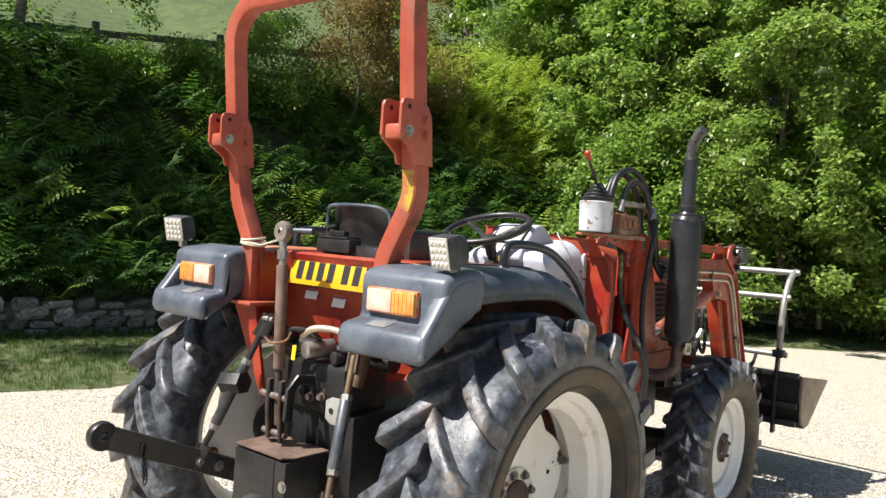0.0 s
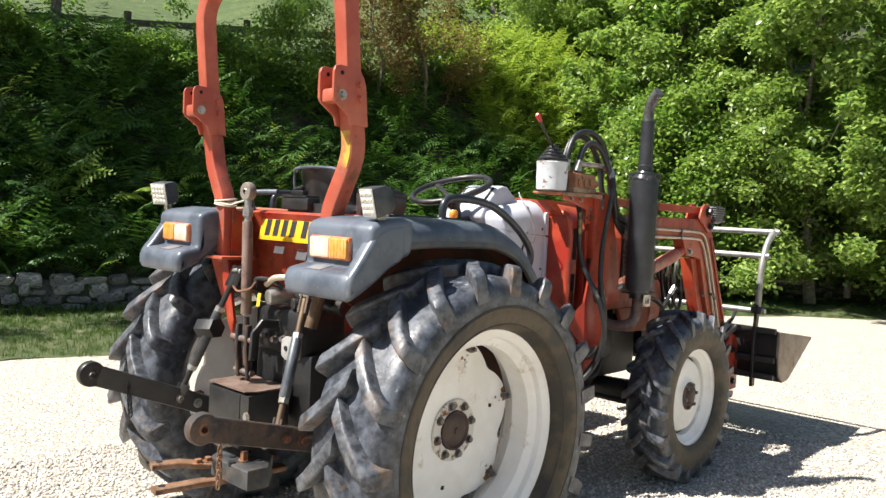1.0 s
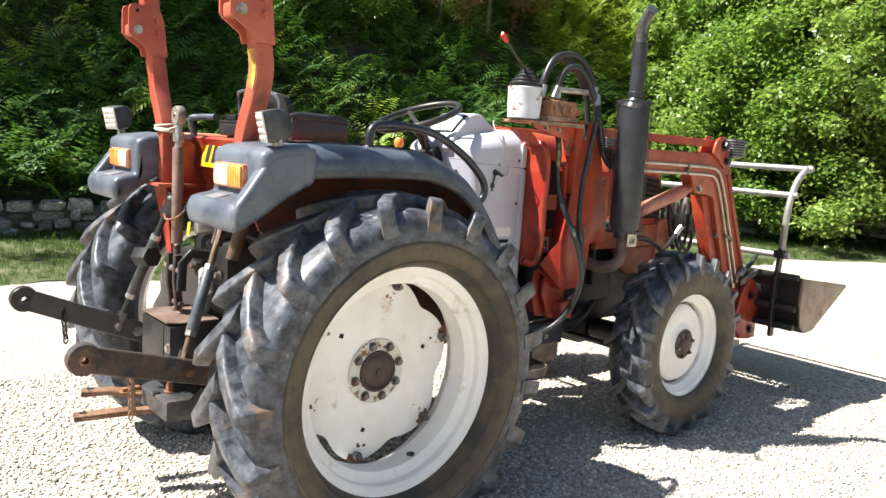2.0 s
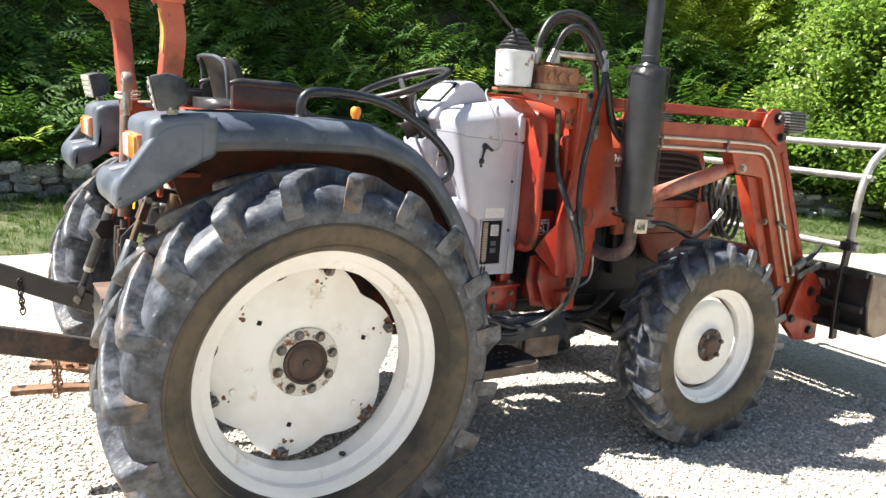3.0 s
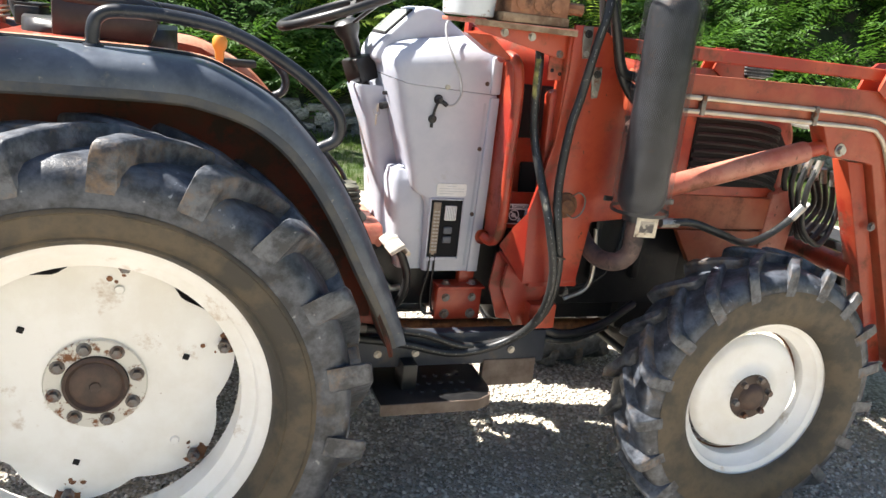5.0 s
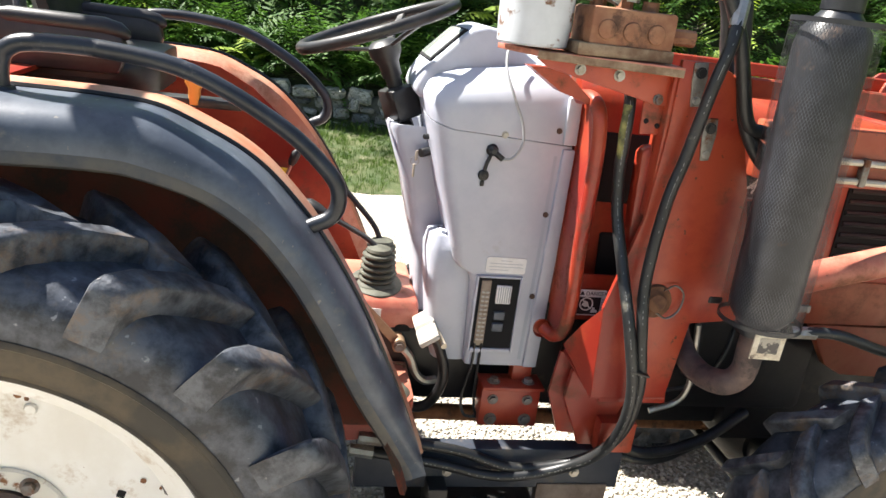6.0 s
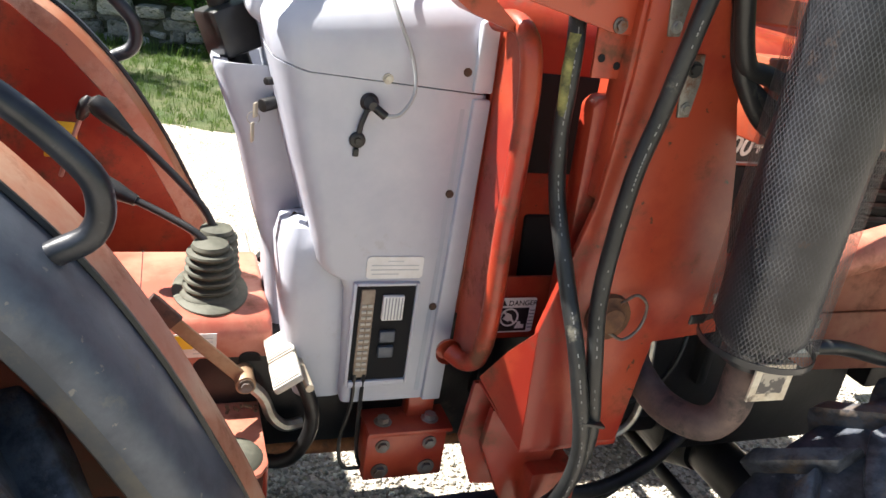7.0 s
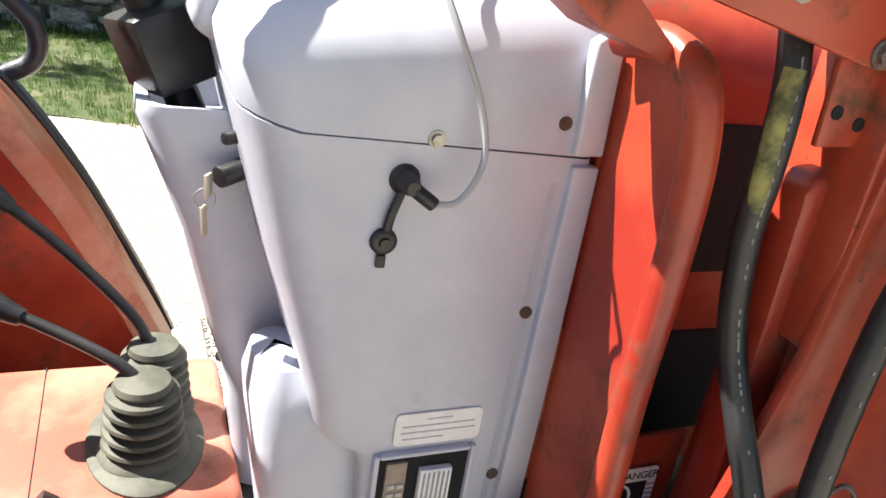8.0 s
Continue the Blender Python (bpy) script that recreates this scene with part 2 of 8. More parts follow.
def raw(name, verts, faces, material, parent=None, label="", smooth=False):
    """One mesh object from arrays of corners and equal-sided faces."""
    me = bpy.data.meshes.new(name)
    verts, faces = np.asarray(verts, np.float32), np.asarray(faces, np.int32)
    n, k = faces.shape
    me.vertices.add(len(verts))
    me.vertices.foreach_set("co", verts.ravel())
    me.loops.add(n * k)
    me.loops.foreach_set("vertex_index", faces.ravel())
    me.polygons.add(n)
    me.polygons.foreach_set("loop_start", np.arange(0, n * k, k, dtype=np.int32))
    if smooth:
        me.polygons.foreach_set("use_smooth", np.ones(n, bool))
    me.update(calc_edges=True)
    me.materials.append(material)
    ob = new(name, me)
    ob.parent = parent
    if label:
        tagged(ob, label)
    return ob


def bm_new():
    return bmesh.new()


def bevel(bm, w, geom=None, seg=2):
    if w > 0:
        bmesh.ops.bevel(bm, geom=geom or list(bm.edges), offset=w, segments=seg, affect="EDGES", profile=0.5, clamp_overlap=True)
    return bm


def merge(bm, other):
    me = bpy.data.meshes.new("tmp")
    other.to_mesh(me)
    other.free()
    bm.from_mesh(me)
    bpy.data.meshes.remove(me)
    return bm


def box(c, size, rot=(0, 0, 0), b=0.0, seg=2):
    bm = bm_new()
    bmesh.ops.create_cube(bm, size=1.0, matrix=Matrix.Diagonal((*size, 1)))
    bevel(bm, b, seg=seg)
    bm.transform(pose(*c, *rot))
    return bm


def prism(outline, a, b, axis="y", bev=0.0, seg=2):
    """An outline in the two other axes, drawn out from a to b along the axis."""
    bm = bm_new()
    def put(u, v, w):
        return {"y": (u, w, v), "x": (w, u, v), "z": (u, v, w)}[axis]
    lo = [bm.verts.new(put(u, v, a)) for u, v in outline]
    hi = [bm.verts.new(put(u, v, b)) for u, v in outline]
    n = len(outline)
    bm.faces.new(lo)
    bm.faces.new(hi[::-1])
    for i in range(n):
        bm.faces.new((lo[i], hi[i], hi[(i + 1) % n], lo[(i + 1) % n]))
    bmesh.ops.recalc_face_normals(bm, faces=bm.faces)
    return bevel(bm, bev, seg=seg)


def pillow(outline, a, b, r=0.02, k=4, steps=3):
    """A smooth closed outline in x and z, drawn out along y, with rounded rims of radius r."""
    P = [Vector((u, 0, v)) for u, v in outline]
    P = [P[-1]] + P + [P[0], P[1]]
    line = []
    for i in range(1, len(P) - 2):
        p, q, c, d = P[i - 1:i + 3]
        for j in range(steps):
            t = j / steps
            cr = 0.5 * ((2 * q) + (c - p) * t + (2 * p - 5 * q + 4 * c - d) * t * t + (3 * q - p - 3 * c + d) * t ** 3)
            line.append(q.lerp(c, t).lerp(cr, 0.8))
    n = len(line)
    area = sum(line[i].x * line[(i + 1) % n].z - line[(i + 1) % n].x * line[i].z for i in range(n))
    nor = []
    for i in range(n):
        d = (line[(i + 1) % n] - line[i - 1]).normalized()
        nor.append(Vector((d.z, 0, -d.x)) * (1 if area > 0 else -1))
    rows = []
    lo, hi = min(a, b), max(a, b)
    for j in range(k + 1):
        t = math.pi / 2 * j / k
        rows.append((lo + r * (1 - math.sin(t)), r * (1 - math.cos(t))))
    rows = rows[::-1]
    rows = rows + [(hi - (y - lo), s) for y, s in rows[::-1]]
    bm = loft([[p - m * s + Vector((0, y, 0)) for p, m in zip(line, nor)] for y, s in rows])
    bmesh.ops.triangulate(bm, faces=[f for f in bm.faces if len(f.verts) > 4], ngon_method="EAR_CLIP")
    return bm


def curve(pts, steps=6):
    """A smooth line through the points (Catmull-Rom)."""
    P = [Vector(p) for p in pts]
    P = [2 * P[0] - P[1]] + P + [2 * P[-1] - P[-2]]
    out = []
    for i in range(1, len(P) - 2):
        a, b, c, d = P[i - 1:i + 3]
        for k in range(steps):
            t = k / steps
            out.append(0.5 * ((2 * b) + (c - a) * t + (2 * a - 5 * b + 4 * c - d) * t * t + (3 * b - a - 3 * c + d) * t ** 3))
    return out + [P[-2]]


def sweep(pts, section, up=(0, 0, 1), caps=True, closed=False, scales=None):
    """A closed section of (side, up) offsets carried along a line."""
    bm = bm_new()
    P = [Vector(p) for p in pts]
    n, rings = len(P), []
    up = Vector(up)
    for i, p in enumerate(P):
        if closed:
            d = (P[(i + 1) % n] - P[i - 1]).normalized()
        else:
            d = (P[min(i + 1, n - 1)] - P[max(i - 1, 0)]).normalized()
        side = d.cross(up)
        side = side.normalized() if side.length > 1e-4 else d.orthogonal().normalized()
        top = side.cross(d).normalized()
        up = top
        k = scales[i] if scales else 1.0
        rings.append([bm.verts.new(p + side * u * k + top * v * k) for u, v in section])
    m = len(section)
    for i in range(n if closed else n - 1):
        a, b = rings[i], rings[(i + 1) % n]
        for j in range(m):
            bm.faces.new((a[j], a[(j + 1) % m], b[(j + 1) % m], b[j]))
    if caps and not closed:
        bm.faces.new(rings[0][::-1])
        bm.faces.new(rings[-1])
    return bm


def ring(r, seg=10):
    return [(r * math.cos(2 * math.pi * i / seg), r * math.sin(2 * math.pi * i / seg)) for i in range(seg)]


def rrect(w, h, r=0.0, k=3):
    """A rectangle w by h with rounded corners."""
    out = []
    for cx, cy, a in ((w / 2 - r, h / 2 - r, 0), (-w / 2 + r, h / 2 - r, 90), (-w / 2 + r, -h / 2 + r, 180), (w / 2 - r, -h / 2 + r, 270)):
        for i in range(k + 1 if r else 1):
            t = radians(a + 90 * i / k)
            out.append((cx + r * math.cos(t), cy + r * math.sin(t)))
    return out


def tube(pts, r, seg=10, smooth=0, closed=False, up=(0, 0, 1)):
    return sweep(curve(pts, smooth) if smooth else pts, ring(r, seg), up=up, closed=closed)


def cyl(p0, p1, r, seg=14, b=0.0):
    bm = sweep([p0, p1], ring(r, seg))
    if b:
        caps = [f for f in bm.faces if len(f.verts) > 4]
        bevel(bm, b, list({e for f in caps for e in f.edges}))
    return bm


def lathe(profile, center, axis="y", seg=48, close=False):
    """A profile of (radius, along) turned round the axis through center."""
    bm = bm_new()
    rings = []
    c = Vector(center)
    for i in range(seg):
        a = 2 * math.pi * i / seg
        ca, sa = math.cos(a), math.sin(a)
        row = []
        for r, h in profile:
            o = {"y": (r * ca, h, r * sa), "z": (r * ca, r * sa, h), "x": (h, r * ca, r * sa)}[axis]
            row.append(bm.verts.new(c + Vector(o)))
        rings.append(row)
    m = len(profile)
    for i in range(seg):
        a, b = rings[i], rings[(i + 1) % seg]
        for j in range(m if close else m - 1):
            k = (j + 1) % m
            bm.faces.new((a[j], a[k], b[k], b[j]))
    bmesh.ops.remove_doubles(bm, verts=bm.verts, dist=1e-5)
    return bm


def loft(rings):
    """Skin between closed rings of equally many points, with caps."""
    bm = bm_new()
    R = [[bm.verts.new(p) for p in r] for r in rings]
    m = len(R[0])
    for a, b in zip(R, R[1:]):
        for j in range(m):
            bm.faces.new((a[j], a[(j + 1) % m], b[(j + 1) % m], b[j]))
    bm.faces.new(R[0][::-1])
    bm.faces.new(R[-1])
    return bm


def bolt(p, n, r=0.011, h=0.008, washer=True):
    """A hexagon head with a washer at p, pointing along n."""
    p, n = Vector(p), Vector(n).normalized()
    bm = sweep([p + n * 0.002, p + n * h], ring(r, 6))
    if washer:
        merge(bm, sweep([p - n * 0.001, p + n * 0.0022], ring(r * 1.5, 12)))
    return bm


def mirror(bm, s):
    if s < 0:
        bm.transform(Matrix.Diagonal((1, -1, 1, 1)))
    return bm


def empty(name, at=(0, 0, 0)):
    ob = new(name)
    ob.location = at
    ob.empty_display_size = 0.2
    return ob

# ---- the tractor: x ahead, y to its left, the rear axle over the origin ----
tractor = tagged(empty("tractor"), "old faded red tractor with front loader and white wheels on gravel", "tractor")
RAX, RZ = 0.0, 0.65          # rear axle
FAX, FZ = 2.075, 0.495       # front axle


def tyre_mesh(c, R, width, bead, depth):
    """The carcass of a farm tyre with swelling sidewalls."""
    w = width / 2
    base = R - depth
    prof = [(bead - 0.005, -w * 0.60), (bead + 0.02, -w * 0.74), (bead + (base - bead) * 0.25, -w * 0.93), (bead + (base - bead) * 0.5, -w * 1.0),
            (bead + (base - bead) * 0.74, -w * 0.985), (base - 0.030, -w * 0.945), (base - 0.010, -w * 0.84), (base - 0.002, -w * 0.66), (base, -w * 0.4), (base + 0.004, 0)]
    prof = prof + [(r, -h) for r, h in prof[-2::-1]]
    bm = lathe(prof, c, "y", 72)
    # a raised ring round the sidewall
    for side in (-1, 1):
        merge(bm, lathe([(bead + 0.036, side * w * 0.80), (bead + 0.042, side * (w * 0.84 + 0.004)), (bead + 0.052, side * (w * 0.87 + 0.003)), (bead + 0.058, side * w * 0.86)], c, "y", 72))
    return bm


def tyre_lugs(wheel, c, R, width, lugs, depth, lugw, turn=0.0):
    """Slanting lugs that run from the middle of the tread over the shoulder, each with worn round edges."""
    w, base = width / 2, R - depth
    cx, cy, cz = c
    for side in (-1, 1):
        for k in range(lugs):
            a0 = radians(turn) + 2 * math.pi * (k + (0.5 if side > 0 else 0)) / lugs
            bm, rows = bm_new(), []
            wear = 0.92 + 0.16 * random.random()
            for y, rt, rl, back, wide in ((-0.06, R - 0.004, base - 0.02, 0.0, 1.32), (0.30, R, base - 0.02, 0.40, 1.26), (0.66, R - 0.002, base - 0.03, 0.74, 1.14),
                                          (0.90, R - 0.007, base - 0.04, 0.90, 1.02), (0.985, R - 0.015, base - 0.05, 0.945, 0.98), (1.022, R - 0.034, base - 0.06, 0.96, 0.96), (1.008, R - 0.100, base - 0.07, 0.965, 0.90)):
                a = a0 + back * 1.12 * w / R
                h = lugw * wear * wide / R * 0.5
                low = min(1.0, (rt - rl) / 0.05) * 0.007
                rows.append([bm.verts.new((cx + (r + random.uniform(-0.0018, 0.0018)) * math.cos(a + da), cy + y * w * side, cz + (r + random.uniform(-0.0018, 0.0018)) * math.sin(a + da)))
                             for da, r in ((-h * 1.34, rl), (-h * 1.10, rt - low * 1.9), (-h * 0.99, rt - low * 0.5), (-h * 0.80, rt), (h * 0.80, rt), (h * 0.99, rt - low * 0.5), (h * 1.10, rt - low * 1.9), (h * 1.34, rl))])
            for p, q in zip(rows, rows[1:]):
                for j in range(7):
                    bm.faces.new((p[j], p[j + 1], q[j + 1], q[j]))
            bm.faces.new(rows[0])
            bm.faces.new(rows[-1][::-1])
            part("tyre_lug", bm, M_LUG, wheel, smooth=48)


def rear_wheel(s):
    c = (RAX, 0.75 * s, RZ)
    o = s                                       # outward
    wheel = part("rear_wheel", lathe([(0.352, -0.03 * o), (0.352, 0.055 * o), (0.386, 0.075 * o), (0.391, 0.098 * o), (0.404, 0.108 * o), (0.416, 0.116 * o), (0.424, 0.116 * o),
                                      (0.424, 0.098 * o), (0.410, 0.085 * o), (0.398, 0.06 * o), (0.364, 0.045 * o), (0.364, -0.035 * o), (0.398, -0.06 * o), (0.406, -0.11 * o),
                                      (0.426, -0.114 * o), (0.424, -0.105 * o), (0.394, -0.10 * o), (0.390, -0.075 * o)], c, "y", 96, close=True), M_WHITE, tractor, "white-painted wheel rim with rust stains")
    part("tyre", tyre_mesh(c, 0.678, 0.375, 0.424, 0.052), M_RUBBER, wheel, "worn black farm tyre with deep slanting lugs, dusty")
    tyre_lugs(wheel, c, 0.678, 0.375, 19, 0.052, 0.056, 11.9)
    # sidewall skin, browner than the tread
    w = 0.1875
    sk = lathe([(0.4225, 0.110 * o), (0.4235, 0.122 * o), (0.432, (w * 0.76 + 0.003) * o), (0.446, (w * 0.865 + 0.003) * o), (0.466, (w * 0.945 + 0.003) * o), (0.492, (w * 0.99 + 0.003) * o), (0.512, (w * 1.0 + 0.002) * o)], c, "y", 96)
    part("sidewall", sk, M_SIDEWALL, wheel, "brown dusty tyre sidewall")
    for rr, hh in ((0.449, 0.895), (0.514, 1.004)):
        part("sidewall_ridge", lathe([(rr - 0.005, w * hh * o), (rr - 0.001, (w * hh + 0.005) * o), (rr + 0.004, (w * hh + 0.004) * o), (rr + 0.009, w * (hh + 0.004) * o)], c, "y", 96), M_SIDEWALL, wheel)
    # dished disc with six lobes and scallops between them
    bm = bm_new()
    yo = c[1] - 0.062 * o
    seg, rows = 120, []
    radii = (0.075, 0.13, 0.20, 0.26, 1.0)
    for i in range(seg):
        a = 2 * math.pi * i / seg
        lobe = 0.5 + 0.5 * math.cos(6 * (a - radians(17)))
        edge = 0.303 + 0.047 * lobe ** 0.6
        row = []
        for r in radii:
            rr = edge if r == 1.0 else r
            dish = (0.008 if r < 0.15 else 0.016 if r < 0.25 else 0.010 if r < 0.3 else 0.0)
            row.append(bm.verts.new((c[0] + rr * math.cos(a), yo + dish * o, c[2] + rr * math.sin(a))))
        row.append(bm.verts.new((c[0] + (edge - 0.004) * math.cos(a), yo - 0.012 * o, c[2] + (edge - 0.004) * math.sin(a))))
        row.append(bm.verts.new((c[0] + 0.075 * math.cos(a), yo - 0.006 * o, c[2] + 0.075 * math.sin(a))))
        rows.append(row)
    for i in range(seg):
        p, q = rows[i], rows[(i + 1) % seg]
        for j in range(6):
            bm.faces.new((p[j], p[j + 1], q[j + 1], q[j]))
        bm.faces.new((p[6], p[0], q[0], q[6]))
    part("wheel_disc", bm, M_WHITE, wheel, "white dished steel wheel disc, chipped")
    # hub: pale worn flange, bolts and a brown cap
    part("hub_flange", lathe([(0.078, 0.0), (0.122, 0.0), (0.124, 0.004 * o), (0.120, 0.009 * o), (0.080, 0.010 * o)], (c[0], yo + 0.008 * o, c[2]), "y", 48, close=True),
         mat_flange, wheel, "chipped white hub flange with rust")
    part("hub_cap", lathe([(0.0, 0.026 * o), (0.012, 0.026 * o), (0.014, 0.022 * o), (0.05, 0.020 * o), (0.062, 0.014 * o), (0.070, 0.022 * o), (0.078, 0.018 * o), (0.079, -0.02 * o)], (c[0], yo + 0.008 * o, c[2]), "y", 40), M_HUB, wheel, "brown grimy hub cap")
    for k in range(8):
        a = radians(22.5 + 45 * k - 8)
        part("hub_bolt", bolt((c[0] + 0.101 * math.cos(a), yo + 0.017 * o, c[2] + 0.101 * math.sin(a)), (0, o, 0), 0.0125, 0.016), M_HUBBOLT, wheel)
    for k in range(6):
        a = radians(17 + 60 * k)
        ca, sa = math.cos(a), math.sin(a)
        p = Vector((c[0] + 0.326 * ca, yo, c[2] + 0.326 * sa))
        bm = bolt(p, (0, o, 0), 0.014, 0.016)
        merge(bm, cyl(p - Vector((0, 0.03 * o, 0)), p + Vector((0, 0.046 * o, 0)), 0.0085, 10))
        merge(bm, cyl(p + Vector((0, 0.014 * o, 0)), p + Vector((0, 0.031 * o, 0)), 0.0165, 6))
        part("rim_nut", bm, M_HUBBOLT, wheel, "rusty rim bolt")
        stain = lathe([(0.010, 0.0), (0.027 + 0.004 * (k % 3), 0.001 * o), (0.033, -0.004 * o)], p + Vector((0, 0.002 * o, 0)), "y", 9)
        part("rust_washer", stain, M_RUST, wheel, "rusted washer")
        rr = random.Random(k * 7 + 1)
        for q in range(5):
            b0 = a + rr.uniform(-0.10, 0.10)
            r0 = rr.uniform(0.275, 0.318)
            fl = lathe([(0.0, 0.0010 * o), (rr.uniform(0.003, 0.011), 0.0006 * o)], (c[0] + r0 * math.cos(b0), yo + (0.0125 - 0.0125 * max(0, (r0 - 0.26)) / 0.06) * o, c[2] + r0 * math.sin(b0)), "y", 7)
            part("rust_chip", fl, M_RUST, wheel)
        # welded lug on the rim that the bolt holds
        lug = box((0, 0, 0), (0.034, 0.05, 0.066), b=0.006)
        lug.transform(Matrix.Translation((c[0] + 0.336 * ca, yo - 0.022 * o, c[2] + 0.336 * sa)) @ Matrix.Rotation(-a, 4, "Y"))
        part("rim_lug", lug, M_RUST, wheel, "rusty welded rim lug")
    for a, r in ((17, 0.227), (137, 0.225), (257, 0.227)):
        a = radians(a)
        part("disc_hole", box((c[0] + r * math.cos(a), yo + 0.014 * o, c[2] + r * math.sin(a)), (0.016, 0.006, 0.016), (0, 20, 0), b=0.002), M_SEAM, wheel)
    for a in (77, 197, 317):
        a = radians(a)
        part("disc_stud", lathe([(0.0, 0.006 * o), (0.010, 0.006 * o), (0.013, 0.0)], (c[0] + 0.26 * math.cos(a), yo + 0.011 * o, c[2] + 0.26 * math.sin(a)), "y", 12), M_WHITE, wheel)
    a = radians(-70)
    part("valve", cyl((c[0] + 0.352 * math.cos(a), c[1] + 0.02 * o, c[2] + 0.352 * math.sin(a)), (c[0] + 0.338 * math.cos(a), c[1] + 0.05 * o, c[2] + 0.338 * math.sin(a)), 0.009, 10), M_BLACK, wheel)
    return wheel


mat_flange = mat("chipped_flange", (0.66, 0.64, 0.58), 0.5, dirt=(0.20, 0.085, 0.035), dirt_scale=26, dirt_at=0.60, dirt_soft=0.06)
M_HUBBOLT = mat("grey_rusty_bolt", (0.17, 0.17, 0.175), 0.5, 0.4, tint=(0.12, 0.085, 0.065), scale=30, dirt=RUST, dirt_scale=24, dirt_at=0.60)
for side in (-1, 1):
    rear_wheel(side)


def front_wheel(s):
    c = (FAX, 0.665 * s, FZ)
    o = s
    wheel = part("front_wheel", lathe([(0.232, -0.02 * o), (0.236, 0.035 * o), (0.262, 0.055 * o), (0.266, 0.070 * o), (0.280, 0.078 * o), (0.292, 0.083 * o), (0.295, 0.079 * o), (0.290, 0.069 * o),
                                       (0.276, 0.058 * o), (0.268, 0.04 * o), (0.242, 0.026 * o), (0.242, -0.03 * o), (0.268, -0.05 * o), (0.292, -0.08 * o), (0.285, -0.083 * o), (0.262, -0.065 * o), (0.24, -0.04 * o)], c, "y", 80, close=True),
                 M_WHITE, tractor, "white-painted front wheel rim")
    part("tyre", tyre_mesh(c, 0.507, 0.242, 0.281, 0.038), M_RUBBER, wheel, "black ribbed front tyre with slanting lugs")
    tyre_lugs(wheel, c, 0.507, 0.242, 19, 0.040, 0.038)
    w = 0.121
    part("sidewall", lathe([(0.284, w * 0.72 * o), (0.296, (w * 0.80 + 0.003) * o), (0.325, (w * 0.94 + 0.003) * o), (0.37, (w + 0.002) * o), (0.412, (w * 0.985 + 0.002) * o)], c, "y", 80), M_SIDEWALL, wheel, "brown dusty tyre sidewall")
    yo = c[1] + 0.022 * o
    part("wheel_disc", lathe([(0.05, 0.030 * o), (0.085, 0.030 * o), (0.098, 0.016 * o), (0.13, 0.010 * o), (0.185, 0.016 * o), (0.205, 0.008 * o), (0.216, -0.012 * o), (0.212, -0.02 * o), (0.05, -0.02 * o)], (c[0], yo, c[2]), "y", 64, close=True),
         M_WHITE, wheel, "white dished wheel disc")
    part("rim_ring", lathe([(0.228, -0.028 * o), (0.240, -0.020 * o), (0.240, -0.035 * o)], (c[0], yo, c[2]), "y", 64, close=True), M_RUST, wheel)
    part("hub_cap", lathe([(0.0, 0.058 * o), (0.028, 0.057 * o), (0.044, 0.050 * o), (0.052, 0.036 * o), (0.082, 0.034 * o), (0.084, 0.028 * o)], (c[0], yo, c[2]), "y", 32), M_HUB, wheel, "rusty brown front hub")
    for k in range(6):
        a = radians(60 * k + 12)
        part("wheel_nut", bolt((c[0] + 0.068 * math.cos(a), yo + 0.034 * o, c[2] + 0.068 * math.sin(a)), (0, o, 0), 0.0105, 0.018), M_HUBBOLT, wheel)
    return wheel


for side in (-1, 1):
    front_wheel(side)

# ---- fenders ----
FENDER_LINE = [(-0.37, 1.462), (-0.20, 1.470), (0.0, 1.468), (0.17, 1.464), (0.27, 1.450), (0.37, 1.398), (0.46, 1.318), (0.55, 1.215), (0.63, 1.09), (0.70, 0.955), (0.76, 0.83), (0.805, 0.72), (0.825, 0.66)]


def strip(line, section, s):
    """A sheet: a closed section of (y, height over the line) carried along a line in x and z."""
    P = curve([(x, 0, z) for x, z in line], 5)
    rows = []
    for i, p in enumerate(P):
        d = (P[min(i + 1, len(P) - 1)] - P[max(i - 1, 0)]).normalized()
        n = Vector((-d.z, 0, d.x))
        k = i / (len(P) - 1)
        rows.append([p + n * h + Vector((0, y * s, 0)) for y, h in section(k)])
    return loft(rows)


